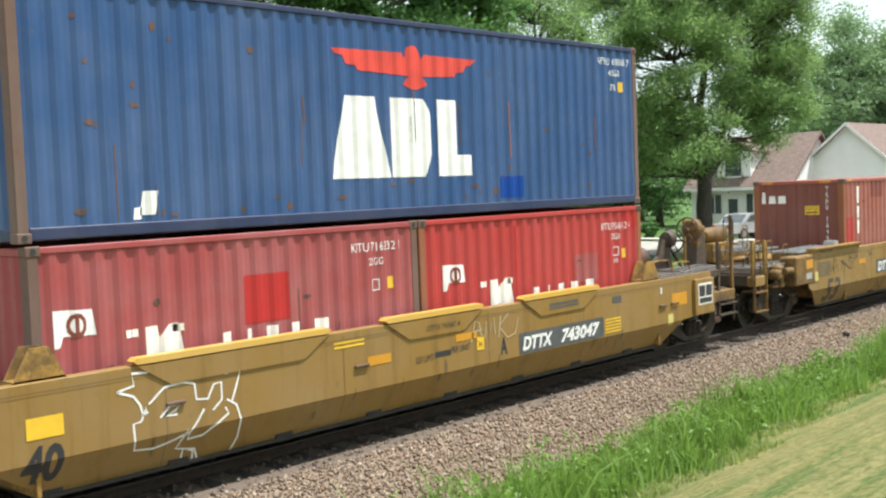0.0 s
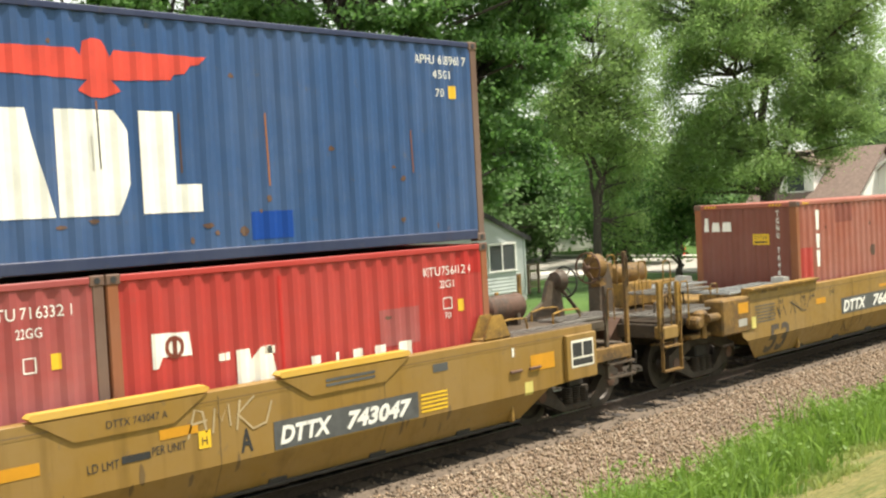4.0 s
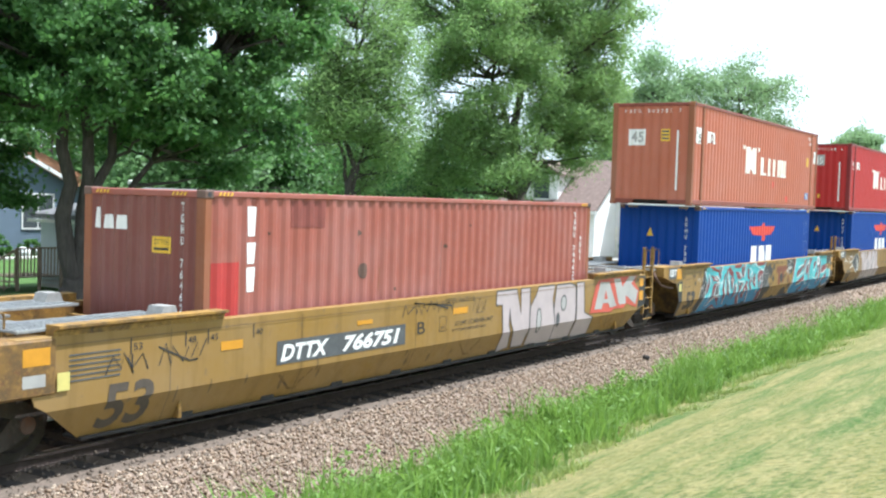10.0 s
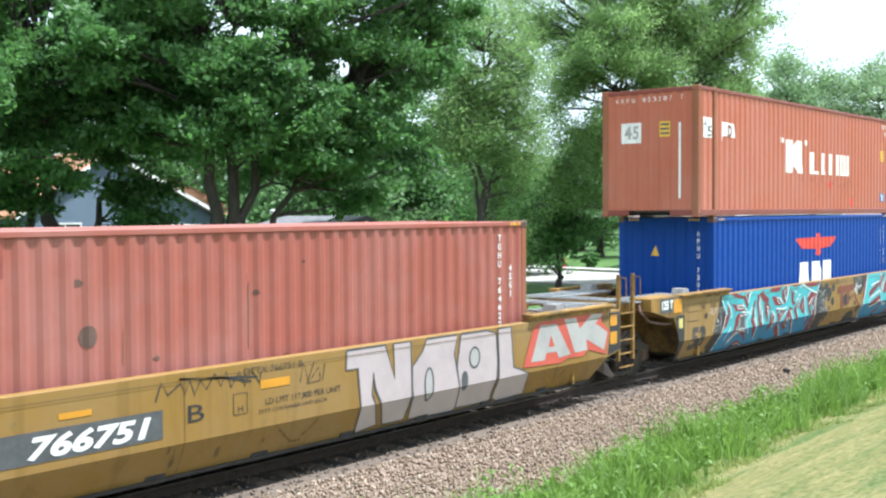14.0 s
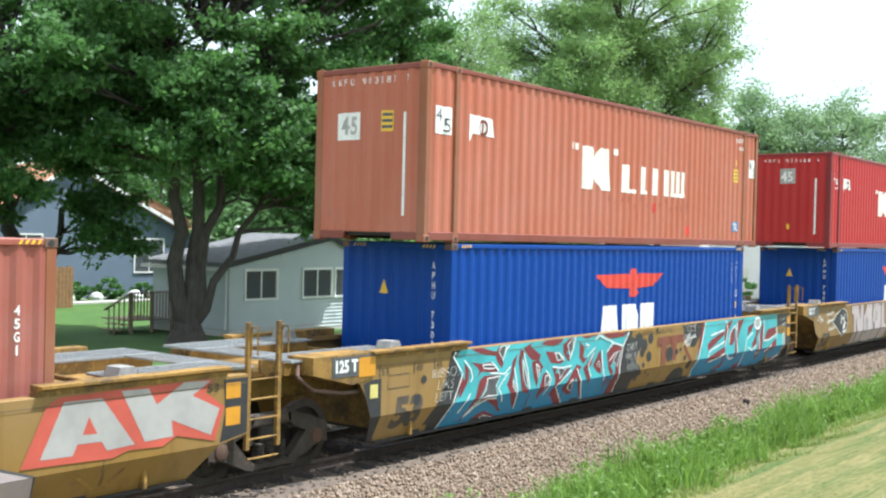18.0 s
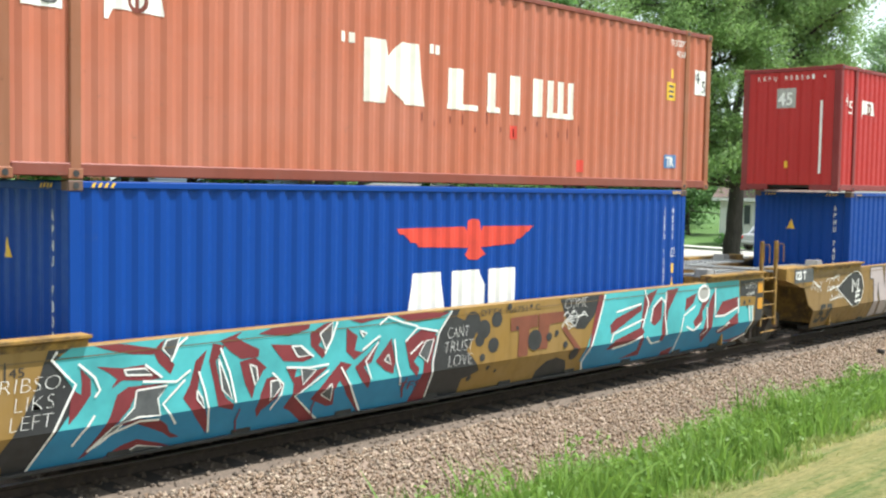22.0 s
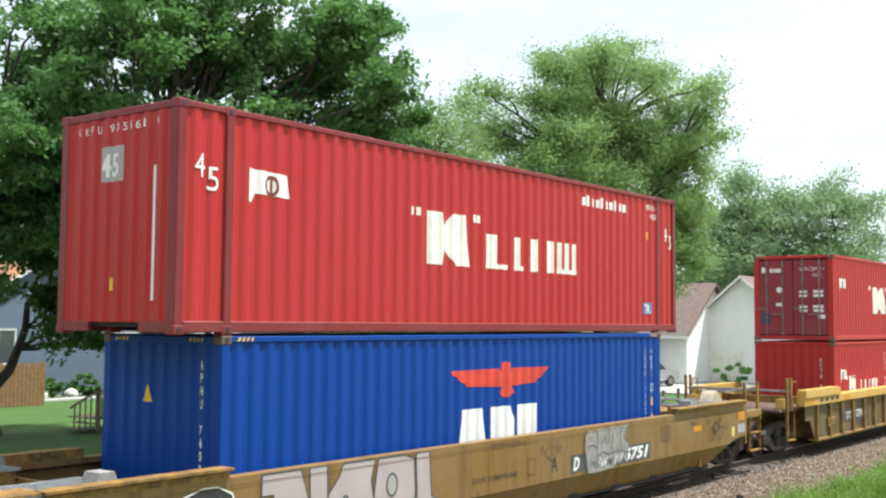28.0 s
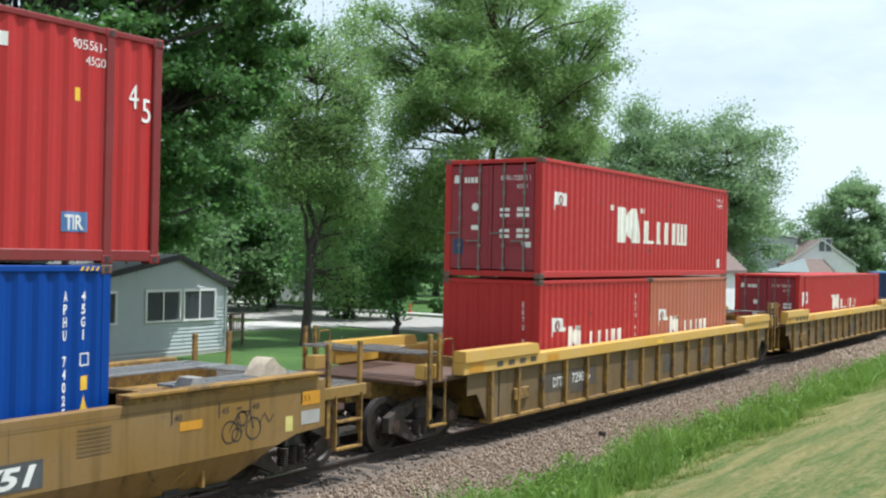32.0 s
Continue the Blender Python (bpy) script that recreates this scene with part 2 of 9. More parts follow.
# darker red for near door ends, their shade put into the colour
RED_SHADED = paint("shaded_red_paint", (0.29, 0.028, 0.042), rust=0.1, fade=0.06, dirt=0.25)
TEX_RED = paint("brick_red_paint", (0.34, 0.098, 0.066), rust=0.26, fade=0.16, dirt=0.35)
# brick red taken darker and browner, deepening the near end wall's shade
TEX_END = paint("shaded_brick_paint", (0.22, 0.07, 0.052), rust=0.25, fade=0.1, dirt=0.45)
ORANGE = paint("orange_paint", (0.47, 0.136, 0.07), rust=0.34, fade=0.1, dirt=0.35)
NAVY = paint("navy_paint", (0.0284, 0.0568, 0.142), rust=0.1, fade=0.08, dirt=0.2)
MIDBLUE = paint("mid_blue_paint", (0.0852, 0.213, 0.469), rust=0.1, fade=0.1, dirt=0.2)
RUSTY = paint("rusty_steel", (0.12, 0.062, 0.04), rust=0.8, fade=0.1, rough=0.8, dirt=0.6)
CASTING = paint("worn_casting_steel", (0.16, 0.095, 0.07), rust=0.7, fade=0.1, rough=0.7, dirt=0.5)
DARKSTEEL = plain("grimy_dark_steel", (0.024, 0.021, 0.019), rough=0.75, vary=0.4)
WHEELSTEEL = plain("wheel_steel", (0.045, 0.036, 0.03), rough=0.55, metal=0.4, vary=0.4)
BRIGHTSTEEL = plain("polished_rail_steel", (0.42, 0.40, 0.38), rough=0.3, metal=0.9)
GRATING = plain("galvanised_grating", (0.20, 0.185, 0.165), rough=0.65, metal=0.2, vary=0.3, scale=12)
PALEGRATE = plain("pale_galvanised_plate", (0.29, 0.30, 0.295), rough=0.55, metal=0.2, vary=0.25, scale=10)
BLACKP = plain("black_paint", (0.028, 0.028, 0.03), rough=0.55, vary=0.3)
GREYP = plain("dark_grey_patch_paint", (0.075, 0.078, 0.08), rough=0.6, vary=0.3)
WHITEP = plain("white_lettering_paint", (0.76, 0.75, 0.71), rough=0.55, vary=0.10, scale=3)
CREAMP = plain("cream_white_paint", (0.78, 0.75, 0.66), rough=0.55, vary=0.12, scale=3)
EAGLE = plain("signal_red_paint", (0.6, 0.05, 0.03), rough=0.5, vary=0.2, scale=2)
STICKY = plain("yellow_sticker", (0.75, 0.46, 0.03), rough=0.5, vary=0.1)
ORANGEP = plain("orange_reflector_patch", (0.55, 0.25, 0.018), rough=0.45, vary=0.1)
PALEY = plain("pale_yellow_label", (0.58, 0.50, 0.16), rough=0.5, vary=0.15)


# ---- mesh tools ----
class Shape:
    """Gathers boxes, bars and plates into one mesh."""

    def __init__(self):
        self.v, self.f = [], []

    def add(self, verts, faces):
        n = len(self.v)
        self.v += [tuple(p) for p in verts]
        self.f += [tuple(i + n for i in f) for f in faces]
        return self

    def box(self, x0, x1, y0, y1, z0, z1, c=0.0):
        """A box; c: the chamfer on its edges."""
        if not c:
            return self.add([(x, y, z) for x in (x0, x1) for y in (y0, y1) for z in (z0, z1)],
                            [(0, 1, 3, 2), (4, 6, 7, 5), (0, 4, 5, 1), (2, 3, 7, 6), (0, 2, 6, 4), (1, 5, 7, 3)])
        c = min(c, (x1 - x0) / 2.01, (y1 - y0) / 2.01, (z1 - z0) / 2.01)
        v, ix = [], {}
        for sx in (0, 1):
            for sy in (0, 1):
                for sz in (0, 1):
                    X, Y, Z = (x0, x1)[sx], (y0, y1)[sy], (z0, z1)[sz]
                    dx, dy, dz = (c, -c)[sx], (c, -c)[sy], (c, -c)[sz]
                    for k, p in enumerate(((X, Y + dy, Z + dz), (X + dx, Y, Z + dz), (X + dx, Y + dy, Z))):
                        ix[sx, sy, sz, k] = len(v)
                        v.append(p)
        f = []
        for s in (0, 1):
            f.append([ix[s, a, b, 0] for a, b in ((0, 0), (1, 0), (1, 1), (0, 1))])
            f.append([ix[a, s, b, 1] for a, b in ((0, 0), (1, 0), (1, 1), (0, 1))])
            f.append([ix[a, b, s, 2] for a, b in ((0, 0), (1, 0), (1, 1), (0, 1))])
            for r in (0, 1):
                f.append([ix[s, r, 0, 0], ix[s, r, 1, 0], ix[s, r, 1, 1], ix[s, r, 0, 1]])
                f.append([ix[s, 0, r, 0], ix[s, 1, r, 0], ix[s, 1, r, 2], ix[s, 0, r, 2]])
                f.append([ix[0, s, r, 1], ix[1, s, r, 1], ix[1, s, r, 2], ix[0, s, r, 2]])
                for q in (0, 1):
                    f.append([ix[s, r, q, k] for k in range(3)])
        return self.add(v, f)

    def prism(self, poly, axis, a, b):
        """A flat outline pushed from a to b along an axis; the outline gives the other two axes in order."""
        def put(p, w):
            return {"x": (w, p[0], p[1]), "y": (p[0], w, p[1]), "z": (p[0], p[1], w)}[axis]
        n = len(poly)
        return self.add([put(p, a) for p in poly] + [put(p, b) for p in poly],
                        [tuple(range(n))[::-1], tuple(range(n, 2 * n))] + [(i, (i + 1) % n, n + (i + 1) % n, n + i) for i in range(n)])

    def bar(self, p, q, r, n=8, r2=None):
        """A round bar from p to q."""
        p, q = Vector(p), Vector(q)
        d = (q - p).normalized()
        s = d.cross(Vector((0, 0, 1)) if abs(d.z) < 0.9 else Vector((1, 0, 0))).normalized()
        t = d.cross(s)
        r2 = r if r2 is None else r2
        v = [p + (s * math.cos(a) + t * math.sin(a)) * r for a in (2 * math.pi * i / n for i in range(n))]
        v += [q + (s * math.cos(a) + t * math.sin(a)) * r2 for a in (2 * math.pi * i / n for i in range(n))]
        return self.add(v, [tuple(range(n))[::-1], tuple(range(n, 2 * n))] + [(i, (i + 1) % n, n + (i + 1) % n, n + i) for i in range(n)])

    def pipe(self, pts, r, n=8):
        for p, q in zip(pts, pts[1:]):
            self.bar(p, q, r, n)
        return self

    def lathe(self, prof, axis_p, axis="y", n=24):
        """Turns (along, radius) pairs about an axis through axis_p."""
        ax = Vector(axis_p)
        v = []
        for a, r in prof:
            for i in range(n):
                w = 2 * math.pi * i / n
                c, s = r * math.cos(w), r * math.sin(w)
                v.append(ax + Vector({"x": (a, c, s), "y": (c, a, s), "z": (c, s, a)}[axis]))
        f = []
        for k in range(len(prof) - 1):
            for i in range(n):
                j = (i + 1) % n
                f.append((k * n + i, k * n + j, (k + 1) * n + j, (k + 1) * n + i))
        f += [tuple(range(n))[::-1], tuple(range((len(prof) - 1) * n, len(prof) * n))]
        return self.add(v, f)

    def mesh(self, name, mat, smooth=False):
        me = bpy.data.meshes.new(name)
        me.from_pydata(self.v, [], self.f)
        me.materials.append(mat)
        bm = bmesh.new()
        bm.from_mesh(me)
        bmesh.ops.recalc_face_normals(bm, faces=bm.faces)
        bm.to_mesh(me)
        bm.free()
        if smooth:
            me.shade_smooth()
            me.set_sharp_from_angle(angle=radians(40))
        return me


def part(name, shape, mat, parent, label="", smooth=False, at=None):
    """One mesh object under a thing or a part."""
    me = shape if isinstance(shape, bpy.types.Mesh) else shape.mesh(name, mat, smooth)
    if isinstance(shape, bpy.types.Mesh) and not me.materials:
        me.materials.append(mat)
    ob = new(name, me)
    ob.parent = parent
    if at:
        ob.location = at
    return tagged(ob, label)


def thing(name, label, category, at=(0, 0, 0), group="", turn=0.0):
    ob = new(name)
    ob.location = at
    ob.rotation_euler = (0, 0, radians(turn))
    ob.empty_display_size = 0.3
    return tagged(ob, label, category, group)


def arrays_mesh(name, verts, quads, mat):
    """A mesh of separate quads from arrays."""
    me = bpy.data.meshes.new(name)
    n = len(quads)
    me.vertices.add(len(verts))
    me.vertices.foreach_set("co", np.ascontiguousarray(verts, np.float32).ravel())
    me.loops.add(4 * n)
    me.loops.foreach_set("vertex_index", np.ascontiguousarray(quads, np.int32).ravel())
    me.polygons.add(n)
    me.polygons.foreach_set("loop_start", np.arange(0, 4 * n, 4, dtype=np.int32))
    me.update(calc_edges=True)
    me.materials.append(mat)
    return me


# ---- lettering ----
GLYPHS = {}


def glyphs(text, height, slant=0.0, bold=0.0, spacing=1.0):
    """The outline of some writing in the built-in font as a flat mesh in x and z, its foot at z 0, starting at x 0."""
    key = (text, height, slant, bold, spacing)
    if key in GLYPHS:
        return GLYPHS[key].copy()
    cu = bpy.data.curves.new("writing", "FONT")
    cu.body, cu.size, cu.shear, cu.offset, cu.space_character, cu.resolution_u = text, height / 0.73, slant, bold, spacing, 3
    ob = bpy.data.objects.new("writing", cu)
    me = bpy.data.meshes.new_from_object(ob)
    bpy.data.objects.remove(ob)
    bpy.data.curves.remove(cu)
    GLYPHS[key] = me
    return me.copy()


def bend_to(bm, cuts, fn):
    """Cuts a flat mesh along x at the given places, then lays each point by fn(x, z) -> (x, y, z)."""
    for c in cuts:
        bmesh.ops.bisect_plane(bm, geom=bm.verts[:] + bm.edges[:] + bm.faces[:], plane_co=(c, 0, 0), plane_no=(1, 0, 0))
    for v in bm.verts:
        v.co = fn(v.co.x, v.co.z)


PITCH, DEEP = 0.2785, 0.028


def rib(x):
    """How far the corrugated wall lies back at x along it: trapezoid waves."""
    k = (x / PITCH) % 1.0
    if k < 0.26:
        return 0.0
    if k < 0.5:
        return DEEP * (k - 0.26) / 0.24
    if k < 0.76:
        return DEEP
    return DEEP * (1 - (k - 0.76) / 0.24)


def rib_breaks(a, b):
    out = []
    i = math.floor(a / PITCH)
    while i * PITCH <= b:
        out += [(i + k) * PITCH for k in (0.0, 0.26, 0.5, 0.76)]
        i += 1
    return [x for x in out if a < x < b]


def marking(name, parent, me_or_poly, mat, x, z, wall, width=None, label="", upright=False, above=None, below=None):
    """Writing or a plain painted shape on a wall. wall: ('side', y, x0) a corrugated side whose waves start at x0; ('end', x0, y0) a corrugated end;
    ('flat', y) a plane side; ('bent', fn) a side with y from z; ('face', x0) a plane end."""
    bm = bmesh.new()
    if isinstance(me_or_poly, bpy.types.Mesh):
        bm.from_mesh(me_or_poly)
        for v in bm.verts:
            v.co = (v.co.x, 0, v.co.y)
        bpy.data.meshes.remove(me_or_poly)
    else:
        for poly in me_or_poly:
            bm.faces.new([bm.verts.new((px, 0, pz)) for px, pz in poly])
        bmesh.ops.remove_doubles(bm, verts=bm.verts[:], dist=1e-5)
        bm.normal_update()
        bmesh.ops.triangulate(bm, faces=[f for f in bm.faces if len(f.verts) > 4])
    xs = [v.co.x for v in bm.verts]
    if width and xs:
        k = width / max(1e-6, max(xs) - min(xs))
        lo = min(xs)
        for v in bm.verts:
            v.co.x = (v.co.x - lo) * k
    if upright:
        for v in bm.verts:
            v.co.x, v.co.z = v.co.z, -v.co.x
    for cut, drop in ((above, "clear_inner"), (below, "clear_outer")):
        if cut is not None:
            bmesh.ops.bisect_plane(bm, geom=bm.verts[:] + bm.edges[:] + bm.faces[:], plane_co=(0, 0, cut - z), plane_no=(0, 0, 1), clear_inner=drop == "clear_inner", clear_outer=drop == "clear_outer")
    xs = [v.co.x for v in bm.verts] or [0]
    lo, hi = min(xs), max(xs)
    kind, EPS = wall[0], 0.005
    if kind == "side":
        _, y, x0 = wall
        bend_to(bm, [b - x + x0 for b in rib_breaks(lo + x - x0, hi + x - x0)], lambda a, c: (a + x, y + rib(a + x - x0) - EPS, c + z))
    elif kind == "end":
        _, ex, y0 = wall
        bend_to(bm, [b - x + y0 for b in rib_breaks(lo + x - y0, hi + x - y0)], lambda a, c: (ex + rib(a + x - y0) - EPS, -(a + x), c + z))
    elif kind == "flat":
        bend_to(bm, [], lambda a, c: (a + x, wall[1] - EPS, c + z))
    elif kind == "bent":
        bmesh.ops.bisect_plane(bm, geom=bm.verts[:] + bm.edges[:] + bm.faces[:], plane_co=(0, 0, wall[2] - z), plane_no=(0, 0, 1))
        bend_to(bm, [], lambda a, c: (a + x, wall[1](c + z) - (wall[3] if len(wall) > 3 else EPS), c + z))
    else:
        bend_to(bm, [], lambda a, c: (wall[1] - EPS, -(a + x), c + z))
    if name == "lettering":
        return letters(bm, mat, parent, kind in ("end", "face"), upright)
    me = bpy.data.meshes.new(name)
    bm.to_mesh(me)
    bm.free()
    return part(name, me, mat, parent, label)


def letters(bm, mat, parent, on_end, upright):
    """Each character of some laid-out writing becomes a part: islands that overlap along the line belong together."""
    bm.verts.ensure_lookup_table()
    seen, spans = set(), []
    for v in bm.verts:
        if v in seen:
            continue
        seen.add(v)
        stack, isle = [v], []
        while stack:
            w = stack.pop()
            isle.append(w)
            for e in w.link_edges:
                o = e.other_vert(w)
                if o not in seen:
                    seen.add(o)
                    stack.append(o)
        at = [w.co.z if upright else -w.co.y if on_end else w.co.x for w in isle]
        spans.append([min(at), max(at), isle])
    spans.sort(key=lambda q: q[0])
    runs = []
    for a, b, isle in spans:
        if runs and a < runs[-1][1] - 0.002:
            runs[-1][1] = max(b, runs[-1][1])
            runs[-1][2].extend(isle)
        else:
            runs.append([a, b, list(isle)])
    ob = None
    for _, _, isle in runs:
        ix = {v: i for i, v in enumerate(isle)}
        me = bpy.data.meshes.new("letter")
        faces = {f for v in isle for f in v.link_faces}
        me.from_pydata([v.co[:] for v in isle], [], [[ix[v] for v in f.verts] for f in faces])
        ob = part("letter", me, mat, parent)
    bm.free()
    return ob


def rect(w, h, x=0.0, z=0.0, lean=0.0):
    return [(x, z), (x + w, z), (x + w + lean, z + h), (x + lean, z + h)]


# ---- ground and track ----
LAWN, YARD = ground_mat(), yard_mat()
BALLAST = ballast_mat("crushed_stone")
# stone colour darkened to deepen the train's shadow on the track bed
SHADOW_STONE = plain("shadow_dark_stone", (0.125, 0.095, 0.07), rough=0.9, vary=0.4, scale=14, bump=0.5)
RAILSIDE = plain("rail_side_rust", (0.055, 0.038, 0.03), rough=0.85, vary=0.4, scale=9)
BED = plain("stone_dust", (0.21, 0.155, 0.115), rough=0.95, vary=0.3, scale=14, bump=0.5)
PROFILE = [(-900, 2.2), (-60, 2.0), (-20, 1.95), (-13, 1.78), (-11, 1.45), (-9, 0.92), (-7.2, 0.35), (-5.8, -0.15), (-4.6, -0.48), (-3.4, -0.60), (3.4, -0.62), (4.6, -0.45),
           (7, -0.3), (12, -0.2), (30, -0.2), (80, -0.1), (300, 1.0), (900, 3.0)]


def ground_z(y):
    return float(np.interp(y, [p[0] for p in PROFILE], [p[1] for p in PROFILE]))


def ground():
    xs = [-900, -300, -100, -40] + list(range(-20, 121, 4)) + [160, 260, 500, 1200, 2500]
    ys = [p[0] for p in PROFILE]
    ys = sorted(set(ys + [-8, -6.5, -5.2, 20, 45, 150]))
    v = [(x, y, ground_z(y) + (0.05 * noise.noise(Vector((x * 0.15, y * 0.3, 0))) if abs(y) > 4.5 else 0)) for x in xs for y in ys]
    n = len(ys)
    f = [(i * n + j, (i + 1) * n + j, (i + 1) * n + j + 1, i * n + j + 1) for i in range(len(xs) - 1) for j in range(n - 1)]
    me = bpy.data.meshes.new("ground")
    me.from_pydata(v, [], f)
    me.materials.append(LAWN)
    me.materials.append(YARD)
    for p in me.polygons:
        p.material_index = 1 if p.center.y > 0 else 0
    me.shade_smooth()
    tagged(new("ground", me), "mown dry lawn bank and green yards beyond the track", "ground", kind="structure")
    s = Shape().prism([(-3.5, -0.64), (-1.8, -0.16), (2.0, -0.16), (7.2, -0.27), (7.2, -0.9), (-3.5, -0.9)], "x", -300, 900)
    tagged(new("ballast_bed", s.mesh("ballast_bed", BED)), "pinkish-grey crushed stone track bed", "track bed", kind="structure")
    # dark strip painted out to where the train's shadow ends
    s = Shape().prism([(-1.79, -0.1585), (-1.6, -0.150), (1.42, -0.148), (1.5, -0.159)], "x", -300, 900)
    tagged(new("shadowed_bed", s.mesh("shadowed_bed", SHADOW_STONE)), "middle of the track bed, darkened for the train's shadow", "track bed", kind="structure")


def stones():
    """Loose crushed stone over the shoulder that faces the lawn, thinning into dust between the rails."""
    rg = np.random.default_rng(5)
    cub = np.array([(x, y, z) for x in (-1, 1) for y in (-1, 1) for z in (-1, 1)], float)
    fq = np.array([(0, 1, 3, 2), (4, 6, 7, 5), (0, 4, 5, 1), (2, 3, 7, 6), (0, 2, 6, 4), (1, 5, 7, 3)])

    def lay(n, x0, x1, y0, y1, r0, r1, bias):
        x = x0 + (x1 - x0) * rg.random(n) ** bias
        y = rg.uniform(y0, y1, n)
        z = np.interp(np.abs(y), [1.8, 3.5], [-0.16, -0.62]) + rg.uniform(-0.005, 0.03, n)
        r = rg.uniform(r0, r1, n)
        a = rg.normal(size=(n, 3, 3))
        q, _ = np.linalg.qr(a)
        shape = cub[None] * rg.uniform(0.55, 1.0, (n, 8, 1)) * rg.uniform(0.6, 1.1, (n, 1, 3))
        v = np.einsum("nij,nkj->nki", q, shape) * r[:, None, None] * 0.62 + np.stack([x, y, z], 1)[:, None]
        return v

    def spread(v, mat, label):
        n = len(v)
        quads = (np.arange(n)[:, None, None] * 8 + fq[None]).reshape(-1, 4)
        tagged(new("ballast_stones", arrays_mesh("ballast_stones", v.reshape(-1, 3), quads, mat)), label, "ballast", kind="stuff")

    spread(np.concatenate([lay(62000, 1.0, 48.0, -3.75, -1.66, 0.02, 0.043, 1.2), lay(9000, 48.0, 115.0, -3.6, -1.5, 0.05, 0.10, 1.2)]), BALLAST, "pink and grey crushed ballast stones")
    spread(lay(12000, 2.0, 60.0, -1.85, 1.6, 0.03, 0.06, 1.0), SHADOW_STONE, "stones between the rails, darkened for the train's shadow")


def blades(name, label, n, xf, yf, hf, mat, seed, width=0.012, lean_by=0.35):
    """Grass as tapering blades, bent over at random."""
    rg = np.random.default_rng(seed)
    x, y = xf(rg, n), yf(rg, n)
    y = y - np.clip((21 - x) / 8, 0, 1) * (0.28 + 0.45 * np.repeat(rg.random(n // 40 + 1), 40)[:n])
    y = y + 0.16 * np.sin(x * 0.8) + 0.13 * np.sin(x * 2.1 + 1.0) + 0.08 * np.sin(x * 4.7)
    z = np.interp(y, [p[0] for p in PROFILE], [p[1] for p in PROFILE]) - 0.01
    h = hf(rg, n) * (1.0 + 0.35 * np.sin(x * 1.3 + 0.4) * np.sin(x * 3.1))
    a = rg.uniform(0, 2 * np.pi, n)
    w = width * rg.uniform(0.6, 1.6, n)
    dx, dy = np.cos(a) * w, np.sin(a) * w
    bx, by = rg.normal(0, lean_by, n) * h, rg.normal(0, lean_by, n) * h
    o = np.stack([x, y, z], 1)
    mid = o + np.stack([bx * 0.35, by * 0.35, h * 0.6], 1)
    tip = o + np.stack([bx, by, h * 0.95], 1)
    d = np.stack([dx, dy, 0 * dx], 1)
    v = np.stack([o - d, o + d, mid + d * 0.8, mid - d * 0.8, tip - d * 0.12, tip + d * 0.12], 1).reshape(-1, 3)
    k = np.arange(n)[:, None] * 6
    q = np.concatenate([k + [0, 1, 2, 3], k + [3, 2, 5, 4]], 0)
    return tagged(new(name, arrays_mesh(name, v, q, mat)), label, "grass", kind="stuff")


WEED = foliage("weed_green", (0.062, 0.138, 0.021), (0.195, 0.315, 0.056), 0.38)
STRAW = foliage("lawn_blade", (0.12, 0.20, 0.04), (0.26, 0.30, 0.09), 0.45)


def clumped(x0, x1, bias=1.0):
    def f(rg, n):
        c = x0 + (x1 - x0) * rg.random(n // 40 + 1) ** bias
        return np.repeat(c, 40)[:n] + rg.normal(0, 0.13, n)
    return f


ground()
stones()
blades("tall_weeds", "tall bright green weeds along the ballast edge", 62000, clumped(1.5, 60, 1.3), lambda rg, n: np.repeat(-4.08 + rg.normal(0, 0.34, n // 40 + 1), 40)[:n] + rg.normal(0, 0.15, n), lambda rg, n: rg.uniform(0.12, 0.46, n) * np.repeat(0.35 + 1.35 * rg.random(n // 40 + 1) ** 1.6, 40)[:n], WEED, 1)
blades("tall_weeds", "tall green weeds further down the ballast edge", 16000, clumped(58, 150, 1.3), lambda rg, n: -4.1 + rg.normal(0, 0.35, n), lambda rg, n: rg.uniform(0.2, 0.6, n), WEED, 2, 0.03)
blades("tall_weeds", "low leafy weeds creeping over the stones", 9000, clumped(3, 45, 1.2), lambda rg, n: -3.45 + rg.normal(0, 0.18, n), lambda rg, n: rg.uniform(0.05, 0.2, n), WEED, 3, 0.02, 0.8)
blades("lawn_grass", "low uneven grass where the lawn meets the weeds", 16000, clumped(2, 60, 1.25), lambda rg, n: np.repeat(-4.75 - 0.7 * rg.random(n // 40 + 1) ** 1.6, 40)[:n] + rg.normal(0, 0.12, n), lambda rg, n: rg.uniform(0.03, 0.13, n), STRAW, 4, 0.009, 0.6)


